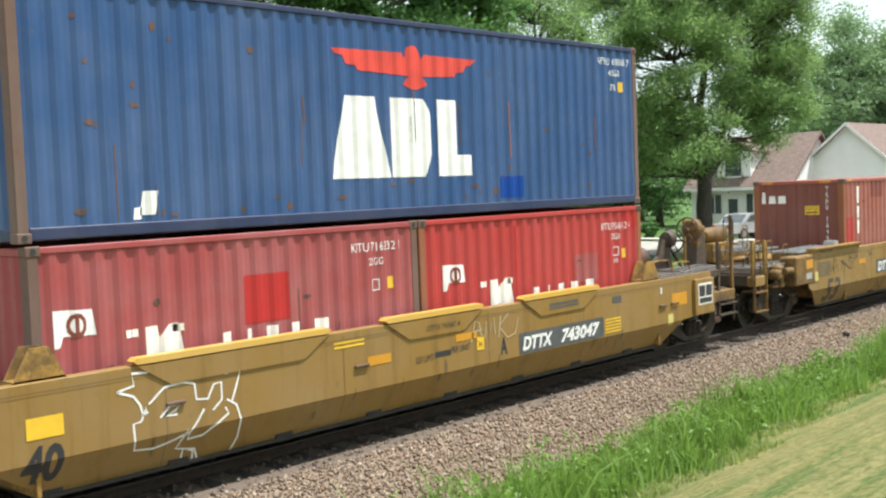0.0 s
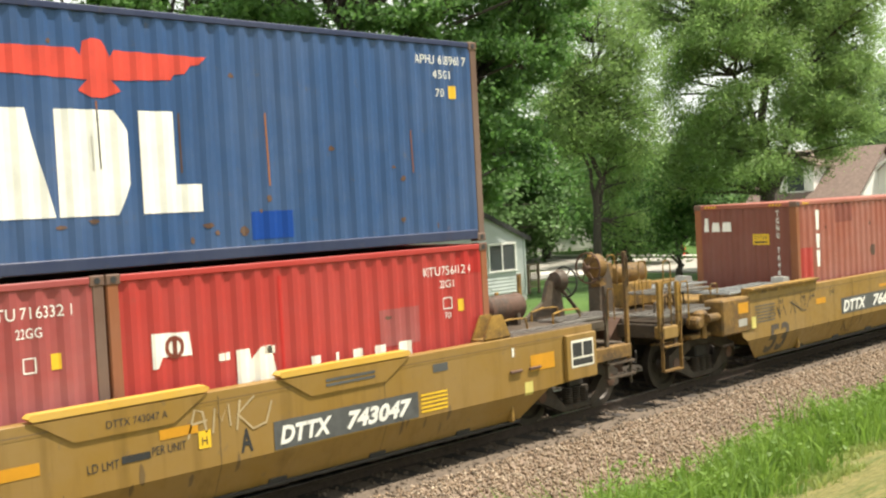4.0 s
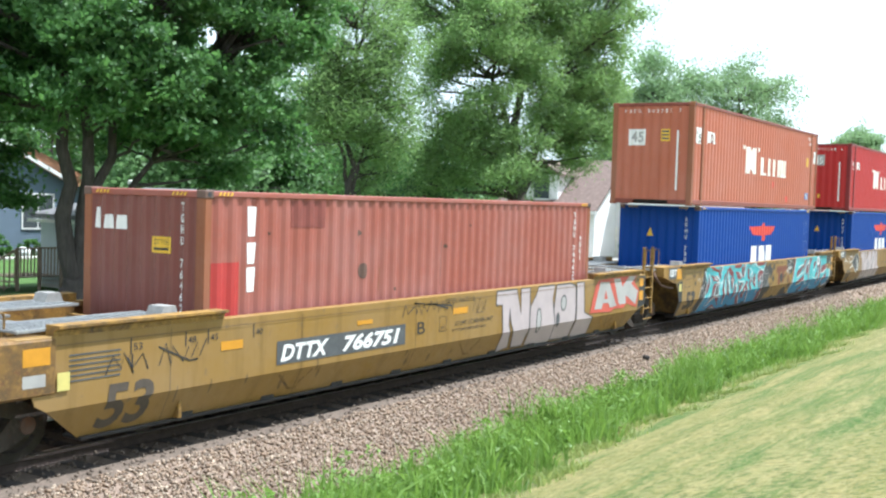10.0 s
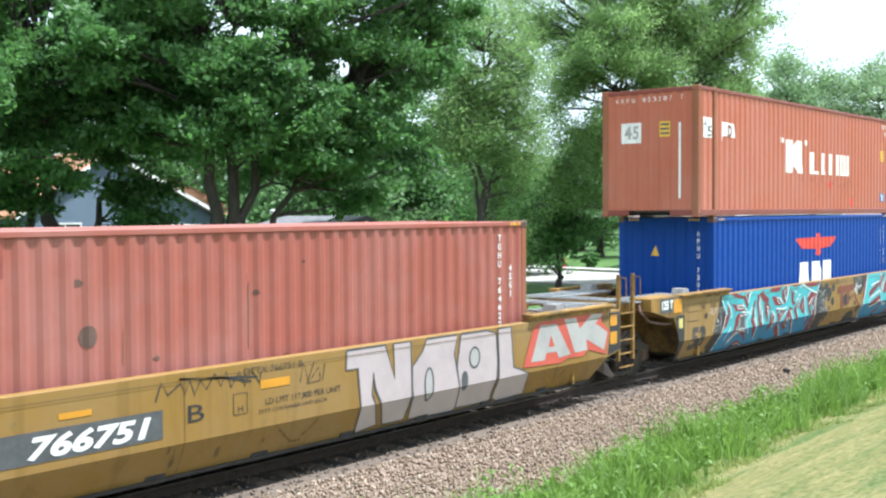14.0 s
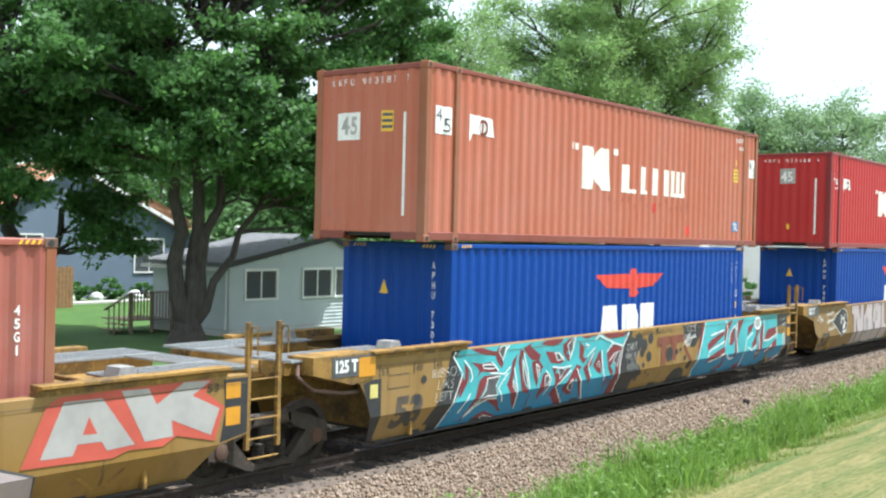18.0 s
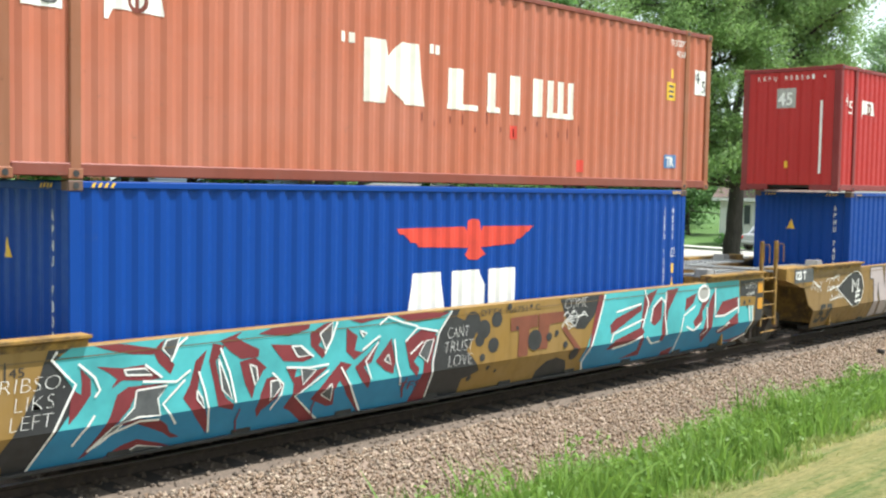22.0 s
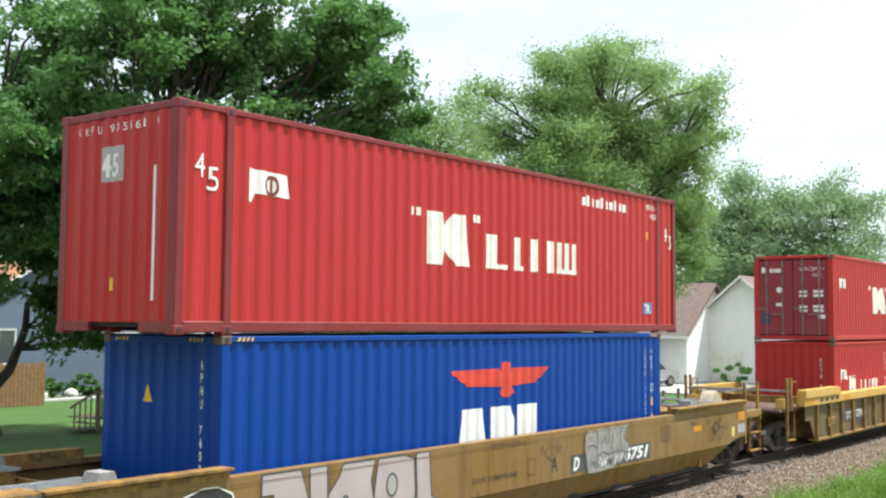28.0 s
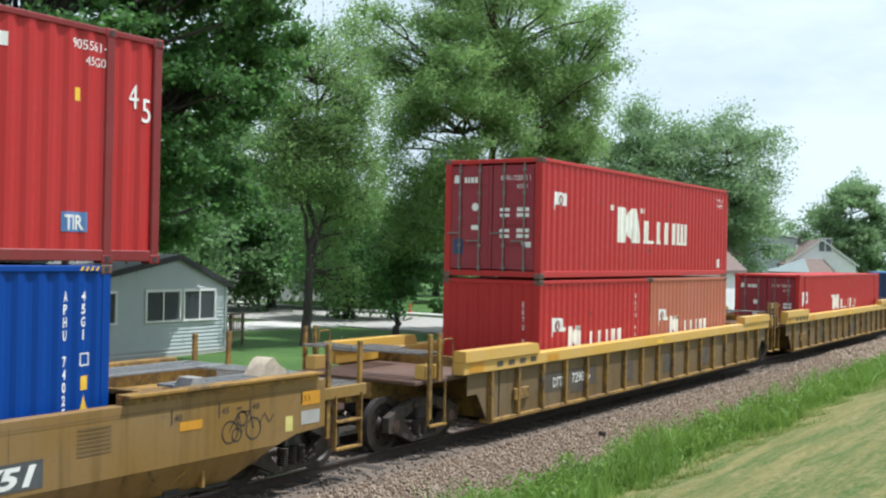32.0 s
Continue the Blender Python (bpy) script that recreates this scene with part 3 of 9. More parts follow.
def track():
    tr = tagged(new("railway_track"), "single railway track with worn rails and dark sleepers", "railway track", kind="structure")
    for y in (-0.752, 0.752):
        s = Shape().prism([(y - 0.035, 0.0), (y + 0.035, 0.0), (y + 0.036, -0.03), (y + 0.012, -0.05), (y + 0.012, -0.135), (y + 0.07, -0.155), (y + 0.07, -0.165), (y - 0.07, -0.165), (y - 0.07, -0.155), (y - 0.012, -0.135), (y - 0.012, -0.05), (y - 0.036, -0.03)], "x", -300, 900)
        part("rail", s, RAILSIDE, tr, "dark rust-brown rail")
        part("rail_head", Shape().box(-300, 900, y - 0.03, y + 0.03, 0.0, 0.004), BRIGHTSTEEL, tr, "polished running surface")
    wood = plain("creosoted_timber", (0.04, 0.033, 0.028), rough=0.9, vary=0.4, scale=9)
    s = Shape().box(-0.115, 0.115, -1.28, 1.28, -0.30, -0.140, 0.01)
    me = s.mesh("sleeper", wood)
    for i in range(150):
        ob = new("sleeper", me)
        ob.parent = tr
        ob.location = (-2 + i * 0.53, 0.03 * math.sin(i * 2.3), 0)
    st = Shape().box(-0.16, 0.12, -0.07, 0.07, -0.04, 0.05, 0.02)
    scrap = new("scrap_iron", st.mesh("scrap_iron", DARKSTEEL))
    scrap.location, scrap.rotation_euler = (25.6, -2.35, -0.27), (0.2, 0.2, 0.6)
    tagged(scrap, "small dark scrap of iron lying on the stones", "debris")


track()


# ---- trees ----
def limb(s, pts, r0, r1, n=9):
    """A tapering crooked limb along points, its rings joined."""
    pts = [Vector(p) for p in pts]
    m = len(pts) - 1
    v = []
    for i, p in enumerate(pts):
        d = (pts[min(m, i + 1)] - pts[max(0, i - 1)]).normalized()
        a = d.cross(Vector((0.3, 1, 0.1))).normalized()
        b = d.cross(a)
        r = r0 + (r1 - r0) * i / m
        v += [p + (a * math.cos(2 * math.pi * k / n) + b * math.sin(2 * math.pi * k / n)) * r for k in range(n)]
    f = [(i * n + k, i * n + (k + 1) % n, (i + 1) * n + (k + 1) % n, (i + 1) * n + k) for i in range(m) for k in range(n)]
    s.add(v, f + [tuple(range(n))[::-1], tuple(range(m * n, m * n + n))])


def crooked(r, p, q, k, bend):
    p, q = Vector(p), Vector(q)
    out = [p]
    for i in range(1, k):
        out.append(p.lerp(q, i / k) + Vector((r.uniform(-bend, bend), r.uniform(-bend, bend), r.uniform(-bend, bend) * 0.4)))
    return out + [q]


def leaf_quads(rg, p, size):
    """Pointed leaf quads at the given places, turned at random but mostly flat."""
    n = len(p)
    nrm = rg.normal(size=(n, 3)) + np.array([0, 0, 0.7])
    nrm /= np.linalg.norm(nrm, axis=1, keepdims=True)
    t = np.cross(nrm, rg.normal(size=(n, 3)))
    t /= np.linalg.norm(t, axis=1, keepdims=True) + 1e-9
    b = np.cross(nrm, t)
    s = size * rg.uniform(0.55, 1.35, n)[:, None]
    v = np.stack([p - t * s, p - b * s * 0.5 + t * s * 0.1, p + t * s, p + b * s * 0.5 + t * s * 0.1], 1).reshape(-1, 3)
    return v, np.arange(4 * n).reshape(-1, 4)


def leaves(lobes, n, size, seed, droop=0.0, clump=0.62):
    """Leaves in clumps through lobes (centre, radii), for shrubs and far woods."""
    rg = np.random.default_rng(seed)
    vol = np.array([a * b * c for _, (a, b, c) in lobes]) ** 0.8
    vol /= vol.sum()
    nc = max(20, n // 95)
    which = rg.choice(len(lobes), nc, p=vol)
    d = rg.normal(size=(nc, 3))
    d /= np.linalg.norm(d, axis=1, keepdims=True)
    rad = rg.uniform(0.35, 1.0, nc) ** 0.6
    c = np.array([lobes[w][0] for w in which]) + d * rad[:, None] * np.array([lobes[w][1] for w in which])
    k = rg.integers(0, nc, n)
    off = rg.normal(size=(n, 3))
    off *= (clump * rg.random(n) ** 0.5 / (np.linalg.norm(off, axis=1) + 1e-9))[:, None] * np.array([1.3, 1.3, 0.8])
    off[:, 2] -= droop * np.abs(rg.normal(size=n))
    return leaf_quads(rg, c[k] + off, size)


def tree(name, label, x, y, forks, lobes, n, size, mat, trunk_r, bark_mat, seed, droop=0.0, clump=0.74, z=None, spray=1.15, twigs=7):
    """A tree: forks are the tops of main stems above the ground; boughs reach from them into the lobes of the crown,
    each ending in sprays of twigs that carry the leaves."""
    r = random.Random(seed)
    rg = np.random.default_rng(seed)
    z = ground_z(y) if z is None else z
    ob = thing(name, label, "tree" if "shrub" not in name else "shrub", (x, y, z))
    s = Shape()
    limb(s, [(0, 0, -0.15), (0, 0, 0.12), (0, 0, 0.4)], trunk_r * 1.7, trunk_r * 1.15, 12)
    split = forks[0][1]
    base = Vector((forks[0][0], 0, split))
    limb(s, crooked(r, (0, 0, 0.3), base, 5, trunk_r * 0.15), trunk_r * 1.2, trunk_r * 0.92, 12)
    tips = [base]
    for tx, ty, tz, tr in forks[1:]:
        pts = crooked(r, base - Vector((0, 0, trunk_r * 0.6)), (tx, ty, tz), 8, 0.22)
        limb(s, pts, tr, tr * 0.2, 9)
        tips += pts[2:]
    vol = [a * b * c for _, (a, b, c) in lobes]
    total = sum(v ** 0.75 for v in vol)
    boughs = max(44, min(230, n // 400))
    ends, starts = [], []
    for (c, rr), v in zip(lobes, vol):
        c = Vector(c)
        for i in range(max(2, round(boughs * v ** 0.75 / total))):
            d = Vector((r.gauss(0, 1), r.gauss(0, 1), r.gauss(0, 1))).normalized() * (r.uniform(0.3, 1.0) ** 0.55)
            e = c + Vector((d.x * rr[0], d.y * rr[1], d.z * rr[2]))
            p = min(tips, key=lambda q: (q - e).length + 1.5 * max(0, q.z - e.z + 0.4))
            pts = crooked(r, p, e, 4, 0.12 * (e - p).length ** 0.7)
            limb(s, pts, min(trunk_r * 0.3, 0.025 + 0.016 * (e - p).length), 0.014, 5)
            out = (e - p).normalized()
            for k in range(twigs):
                q0 = pts[-2].lerp(e, r.uniform(0.2, 1.0))
                w = (out * 0.5 + Vector((r.gauss(0, 0.8), r.gauss(0, 0.8), r.gauss(0.05, 0.4)))).normalized()
                q1 = q0 + w * spray * r.uniform(0.5, 1.25)
                limb(s, [q0, q1], 0.012, 0.005, 3)
                starts.append(q0)
                ends.append(q1)
    part("trunk", s, bark_mat, ob, smooth=True)
    a, b = np.array(starts), np.array(ends)
    wt = rg.uniform(0.35, 1.4, len(a))
    k = rg.choice(len(a), n, p=wt / wt.sum())
    t = rg.random(n)[:, None] ** 0.75
    off = rg.normal(size=(n, 3)) * np.array([0.62, 0.62, 0.36]) * clump * 0.62
    p = a[k] + (b[k] - a[k]) * t * 1.1 + off
    p[:, 2] -= droop * np.abs(rg.normal(size=n)) * t[:, 0]
    v, q = leaf_quads(rg, p, size)
    part("crown", arrays_mesh("crown", v, q, mat), mat, ob)
    return ob


def leafy_weeds():
    """Broad-leaved weeds standing out of the grass strip, some of them out on the stones."""
    rg = np.random.default_rng(31)
    n, per = 800, 46
    x = np.repeat(6 + 42 * rg.random(n // 5) ** 1.3, 5) + rg.normal(0, 0.3, n)
    y = -3.95 + rg.normal(0, 0.38, n) - 0.5 * np.clip((21 - x) / 8, 0, 1)
    h = rg.uniform(0.2, 0.62, n) * rg.uniform(0.6, 1.2, n)
    k = np.repeat(np.arange(n), per)
    t = rg.random(n * per)
    z = np.interp(y, [q[0] for q in PROFILE], [q[1] for q in PROFILE])
    spread = (0.05 + 0.16 * (1 - t) * h[k])[:, None]
    c = np.stack([x[k], y[k], z[k] + 0.03 + t * h[k]], 1) + rg.normal(size=(n * per, 3)) * spread * np.array([1, 1, 0.3])
    v, q = leaf_quads(rg, c, 0.04)
    tagged(new("leafy_weeds", arrays_mesh("leafy_weeds", v, q, WEED)), "bright broad-leaved weeds along the ballast", "weeds", kind="stuff")


leafy_weeds()
BARK = bark("dark_bark", (0.085, 0.07, 0.06))
MAPLE = foliage("maple_leaf", (0.022, 0.075, 0.026), (0.112, 0.235, 0.058), 0.46)
LOCUST = foliage("locust_leaf", (0.085, 0.165, 0.055), (0.22, 0.34, 0.11), 0.55)
ASH = foliage("ash_leaf", (0.06, 0.13, 0.045), (0.15, 0.26, 0.095), 0.42)
DARKLEAF = foliage("dark_leaf", (0.04, 0.085, 0.045), (0.10, 0.17, 0.08), 0.35)
# paler green for far trees: distance haze put into the leaf colour
HAZE_LEAF = foliage("hazy_far_leaf", (0.10, 0.185, 0.085), (0.235, 0.345, 0.16), 0.5)

tree("maple_tree", "broad dark green maple with several stems by the small house", 23.6, 15.0,
     [(0.0, 0.55), (-0.6, 0.3, 9.0, 0.30), (0.5, 0.0, 9.5, 0.28), (1.7, -0.3, 8.5, 0.24), (3.7, -0.6, 6.6, 0.17)],
     [((0, 0, 10.2), (4.4, 4.2, 3.4)), ((-3.0, 0.6, 8.0), (2.8, 2.8, 2.2)), ((3.8, -0.8, 7.4), (3.1, 2.9, 2.3)), ((0.8, -2.6, 7.4), (2.7, 2.1, 2.0)), ((2.9, 0.3, 5.4), (2.3, 1.9, 1.1)), ((-1.2, 1.2, 6.4), (2.0, 2.0, 1.0)), ((0.5, 0, 13.2), (3.2, 3.2, 2.4)), ((5.6, -0.5, 5.8), (1.7, 1.5, 1.4)), ((4.4, -3.6, 10.8), (2.6, 2.4, 2.6)), ((3.6, -2.6, 13.4), (2.4, 2.2, 1.7)), ((3.9, -1.6, 4.3), (1.2, 1.0, 0.8)), ((7.3, -1.8, 9.2), (2.2, 2.2, 2.4)), ((7.2, -1.6, 6.4), (1.8, 1.6, 1.3)), ((6.4, -2.2, 12.0), (2.2, 2.0, 1.8)), ((7.9, -1.5, 11.0), (2.0, 2.2, 2.0)), ((7.6, -1.5, 13.6), (1.8, 2.0, 1.7)), ((0.4, -2.6, 6.0), (2.4, 1.4, 1.4)), ((-2.2, -2.2, 6.6), (1.9, 1.5, 1.5)), ((3.2, -2.6, 6.0), (2.0, 1.4, 1.3))],
     150000, 0.105, MAPLE, 0.44, BARK, 11, 0.1, 0.55, None, 0.95, 6)
tree("maple_tree", "dark green maple leaning two ways beside the yard", 21.2, 20.5,
     [(0.0, 1.0), (-0.6, 0, 8.0, 0.34), (2.6, -0.3, 6.0, 0.2), (-2.4, -0.4, 6.8, 0.22)],
     [((0, 0, 9.0), (4.4, 4.2, 3.4)), ((-3.6, 0, 7.0), (3.0, 3.0, 2.6)), ((3.0, -1, 7.2), (2.6, 2.6, 2.2)), ((0.5, 0, 12.5), (3.2, 3.2, 2.6)), ((-1.7, -2.0, 5.2), (2.6, 2.2, 1.6)), ((1.5, -1.5, 4.2), (1.1, 1.1, 1.1)), ((-3.4, -1.5, 3.8), (1.8, 1.6, 1.2)), ((-4.8, -2.4, 6.2), (2.6, 2.2, 2.3)), ((-1.6, -3.2, 8.0), (2.6, 1.8, 2.2)), ((-5.0, -1.0, 10.0), (3.0, 3.0, 2.6)), ((1.6, -3.0, 9.4), (2.2, 1.8, 2.0)), ((0.6, -2.0, 3.7), (1.4, 1.1, 1.0)), ((2.2, -2.0, 3.1), (0.9, 0.9, 0.8))],
     126000, 0.11, MAPLE, 0.46, BARK, 12, 0.1, 0.55, None, 0.95, 6)
tree("locust_tree", "slim locust with feathery drooping foliage", 37.0, 15.3,
     [(0.15, 2.9), (0.5, 0.1, 10.2, 0.15), (-0.5, 0.2, 8.4, 0.10), (1.3, 0.1, 8.0, 0.09)],
     [((0.2, 0, 9.8), (2.2, 2.2, 2.7)), ((-1.1, 0.3, 7.0), (1.7, 1.7, 1.7)), ((1.5, -0.3, 6.8), (1.7, 1.7, 1.7)), ((1.9, 0, 4.6), (1.0, 1.0, 1.0)), ((1.8, -0.2, 2.6), (0.8, 0.8, 0.9))],
     62000, 0.06, LOCUST, 0.17, BARK, 13, 0.45)
tree("locust_tree", "tall spreading locust with a dark trunk by the street", 47.0, 13.2,
     [(0.25, 3.6), (-1.4, 0.6, 11.0, 0.24), (0.9, 0.1, 13.0, 0.28), (3.2, -1.4, 10.5, 0.22)],
     [((0.8, -0.3, 14.9), (4.2, 4.2, 2.3)), ((3.2, -2.9, 13.5), (2.8, 2.8, 2.2)), ((-2.0, 4.0, 13.3), (3.0, 3.0, 2.3)), ((-2.6, 0.4, 11.0), (3.0, 3.0, 2.2)), ((3.4, -0.4, 11.2), (2.8, 2.8, 2.2)), ((4.2, -0.8, 8.2), (2.6, 2.4, 2.0)), ((-4.0, 0.8, 8.0), (2.6, 2.6, 2.2)), ((0.6, -1.5, 8.6), (3.0, 2.4, 1.7)), ((-2.0, -1.0, 5.6), (2.4, 2.0, 1.6)), ((3.2, -0.6, 5.6), (2.0, 2.0, 1.5)), ((-4.6, 1.0, 5.2), (1.6, 1.6, 1.6)), ((0.8, -0.4, 11.6), (2.8, 2.4, 2.3)), ((5.6, -1.6, 10.6), (2.1, 2.1, 2.2)), ((5.4, -1.2, 7.0), (1.9, 1.9, 1.9))],
     235000, 0.07, LOCUST, 0.36, BARK, 14, 0.35, 0.85)
tree("ornamental_shrub_tree", "small round shrub tree with many thin stems", 44.3, 16.2,
     [(0.0, 0.3), (-0.5, 0, 2.6, 0.07), (0.0, 0.2, 3.0, 0.07), (0.5, -0.1, 2.7, 0.07), (0.9, 0.2, 2.2, 0.05)],
     [((0, 0, 3.4), (1.9, 1.9, 1.5)), ((-0.7, 0.2, 2.5), (1.3, 1.3, 0.9)), ((0.9, 0, 2.6), (1.2, 1.2, 0.9)), ((0.2, 0, 4.6), (1.2, 1.2, 0.9))],
     11000, 0.10, MAPLE, 0.12, BARK, 15, 0.1, 0.35)
k = 16
for x, y, h, r, n, m, size in ((83, 20.5, 15.4, 4.6, 19000, HAZE_LEAF, 0.22), (87, 15.2, 15.6, 4.6, 19000, HAZE_LEAF, 0.2), (85, 17, 11, 3.2, 9000, HAZE_LEAF, 0.2), (96, 27, 14, 6, 12000, HAZE_LEAF, 0.26),
                          (156, 21.1, 14.6, 4.8, 17000, HAZE_LEAF, 0.36), (161, 12.6, 15.5, 4.6, 18000, DARKLEAF, 0.36), (178, 13, 17.5, 4.8, 12000, HAZE_LEAF, 0.4), (169, 29, 11, 4.5, 6000, HAZE_LEAF, 0.36), (200, 48, 13, 6, 5000, HAZE_LEAF, 0.44),
                          (214, 22, 11, 4.5, 5000, HAZE_LEAF, 0.44), (236, 12, 13, 5, 5000, MAPLE, 0.46), (262, 4, 11, 5, 5000, HAZE_LEAF, 0.5), (255, 30, 14, 7, 5000, HAZE_LEAF, 0.5), (290, -8, 12, 6, 5000, HAZE_LEAF, 0.5), (300, 16, 13, 7, 5000, HAZE_LEAF, 0.5)):
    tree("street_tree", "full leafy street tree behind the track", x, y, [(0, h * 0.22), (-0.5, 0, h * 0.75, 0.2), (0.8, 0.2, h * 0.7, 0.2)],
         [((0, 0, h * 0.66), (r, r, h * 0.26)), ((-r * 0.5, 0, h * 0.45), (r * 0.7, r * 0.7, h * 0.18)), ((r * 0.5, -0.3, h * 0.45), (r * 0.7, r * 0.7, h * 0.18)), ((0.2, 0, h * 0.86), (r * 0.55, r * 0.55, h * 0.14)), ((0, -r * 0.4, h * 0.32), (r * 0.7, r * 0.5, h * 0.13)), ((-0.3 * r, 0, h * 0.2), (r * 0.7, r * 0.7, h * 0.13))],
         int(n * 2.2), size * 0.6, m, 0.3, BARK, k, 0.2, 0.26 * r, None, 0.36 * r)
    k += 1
for x, y, h, r, n in ((50, 33, 12, 4.5, 12000), (46, 38, 14, 6, 12000), (30, 46, 15, 6, 10000), (56, 34, 11, 4.5, 10000), (62, 46, 14, 6, 9000), (22, 52, 15, 7, 9000), (76, 44, 14, 6, 8000), (14, 44, 14, 6, 9000), (41, 29, 7, 3.2, 8000), (51, 24, 6, 2.6, 6000), (60, 31, 7.5, 3.4, 7000), (66, 36.5, 8.5, 3.8, 6000), (74, 32, 9, 4.2, 6000), (72, 44, 10, 4.6, 5000), (84, 40, 10, 5, 5000), (96, 46, 12, 6, 4500), (41, 51, 12, 6, 8000), (50, 50, 13, 6, 8000), (58, 62, 14, 7, 7000), (34, 60, 13, 7, 8000)):
    tree("garden_tree", "leafy garden tree among the houses", x, y, [(0, h * 0.2), (-0.4, 0, h * 0.7, 0.18), (0.6, 0.2, h * 0.65, 0.16)],
         [((0, 0, h * 0.62), (r, r, h * 0.28)), ((-r * 0.5, 0, h * 0.4), (r * 0.7, r * 0.7, h * 0.2)), ((r * 0.5, 0, h * 0.4), (r * 0.7, r * 0.7, h * 0.2)), ((0.2, 0, h * 0.84), (r * 0.6, r * 0.6, h * 0.15)), ((0.3 * r, -0.2 * r, h * 0.22), (r * 0.7, r * 0.6, h * 0.13))],
         int(n * 1.5), 0.18, ASH if k % 2 else MAPLE, 0.25, BARK, k, 0.15, 1.1, None, 1.6)
    k += 1


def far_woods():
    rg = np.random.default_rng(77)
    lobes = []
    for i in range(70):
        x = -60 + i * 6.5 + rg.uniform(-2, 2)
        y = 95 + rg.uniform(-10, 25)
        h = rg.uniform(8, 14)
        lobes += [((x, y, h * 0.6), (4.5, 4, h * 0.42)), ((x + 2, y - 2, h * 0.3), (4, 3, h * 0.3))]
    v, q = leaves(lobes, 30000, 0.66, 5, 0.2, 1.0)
    tagged(new("far_woods", arrays_mesh("far_woods", v, q, HAZE_LEAF)), "distant line of green trees behind the houses", "woods", kind="stuff")


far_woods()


# ---- houses and yards ----
def siding(name, col, gap=0.14):
    """Painted lap boards: shadow lines come from the relief."""
    m, nt, b, out = _mat(name)
    c = _mixc(nt, _ramp(nt, _noise(nt, 1.2, 5), 0.35, 0.7, 0, 0.5), col, tuple(v * 0.86 for v in col))
    nt.links.new(c, b.inputs["Base Color"])
    b.inputs["Roughness"].default_value = 0.6
    return m


MINT = siding("pale_green_siding", (0.46, 0.505, 0.495))
SLATEB = siding("grey_blue_siding", (0.13, 0.175, 0.228))
WHITES = siding("white_siding", (0.84, 0.83, 0.80))
GREYS = siding("pale_grey_siding", (0.46, 0.48, 0.48))
ROOFD = plain("dark_shingle", (0.055, 0.055, 0.06), rough=0.9, vary=0.35, scale=5, bump=0.5)
ROOFG = plain("weathered_grey_shingle", (0.15, 0.15, 0.15), rough=0.9, vary=0.3, scale=5, bump=0.5)
ROOFB = plain("brown_shingle", (0.17, 0.12, 0.10), rough=0.9, vary=0.3, scale=5, bump=0.5)
ROOFO = plain("tan_orange_shingle", (0.36, 0.17, 0.085), rough=0.9, vary=0.25, scale=5, bump=0.5)
TRIMW = plain("white_trim", (0.76, 0.75, 0.72), rough=0.5, vary=0.05)
PANE = glass("window_glass", (0.075, 0.085, 0.09))
CURTAIN = plain("pale_curtain", (0.45, 0.46, 0.44), rough=0.9, vary=0.1)
DECKW = plain("weathered_deck_wood", (0.22, 0.16, 0.11), rough=0.85, vary=0.3, scale=8)
FENCEW = plain("cedar_fence_wood", (0.26, 0.14, 0.062), rough=0.8, vary=0.3, scale=5)
CONCRETE = plain("pale_concrete", (0.47, 0.45, 0.41), rough=0.9, vary=0.15, scale=2, bump=0.2)
ASPHALT = plain("pale_worn_asphalt", (0.34, 0.32, 0.285), rough=0.9, vary=0.2, scale=3, bump=0.2)


def lap_boards(w, h, top=None, step=0.13, t=0.034):
    """Overlapping boards over a wall w wide and h high; top(x-range at z) narrows them under a gable."""
    s = Shape()
    n = int(h / step)
    for i in range(n):
        z = i * step
        a, b = (0, w) if top is None else top(z + step)
        if b - a < 0.1:
            break
        s.add([(a, -t, z), (b, -t, z), (b, -0.002, z + step), (a, -0.002, z + step), (a, 0.0, z), (b, 0.0, z)], [(0, 1, 2, 3), (0, 4, 5, 1), (0, 3, 4), (1, 5, 2)])
    return s


def wall_part(ob, name, at, turn, w, h, mat, ridge=None, opening=()):
    """A wall with boards; ridge: (x, height) of a gable over it."""
    def top(z):
        if ridge is None or z <= h:
            return (0, w)
        k = (z - h) / (ridge[1] - h)
        return (ridge[0] * k, w - (w - ridge[0]) * k)
    poly = [(0, 0), (w, 0), (w, h)] + ([(ridge[0], ridge[1])] if ridge else []) + [(0, h)]
    wl = part(name, Shape().prism(poly, "y", 0.0, 0.12), mat, ob)
    wl.location, wl.rotation_euler = at, (0, 0, radians(turn))
    bd = part("lap_siding", lap_boards(w, ridge[1] if ridge else h, top), mat, wl)
    return wl


def window(wl, x, z, w, h, sashes=2, curtain=True):
    """A framed window set on a wall, its glass behind the frame."""
    wn = part("window", Shape().box(x, x + w, -0.03, 0.02, z, z + h), CURTAIN if curtain else BLACKP, wl)
    f = Shape().box(x - 0.07, x + w + 0.07, -0.07, -0.02, z + h, z + h + 0.08).box(x - 0.09, x + w + 0.09, -0.09, -0.02, z - 0.06, z)
    f.box(x - 0.07, x, -0.07, -0.02, z, z + h).box(x + w, x + w + 0.07, -0.07, -0.02, z, z + h)
    for i in range(1, sashes):
        c = x + w * i / sashes
        f.box(c - 0.025, c + 0.025, -0.06, -0.02, z, z + h)
    part("window_frame", f, TRIMW, wn)
    for i in range(sashes):
        a, b = x + w * i / sashes + 0.03, x + w * (i + 1) / sashes - 0.03
        part("pane", Shape().box(a, b, -0.045, -0.035, z + 0.02, z + h - 0.02), PANE, wn)
    return wn


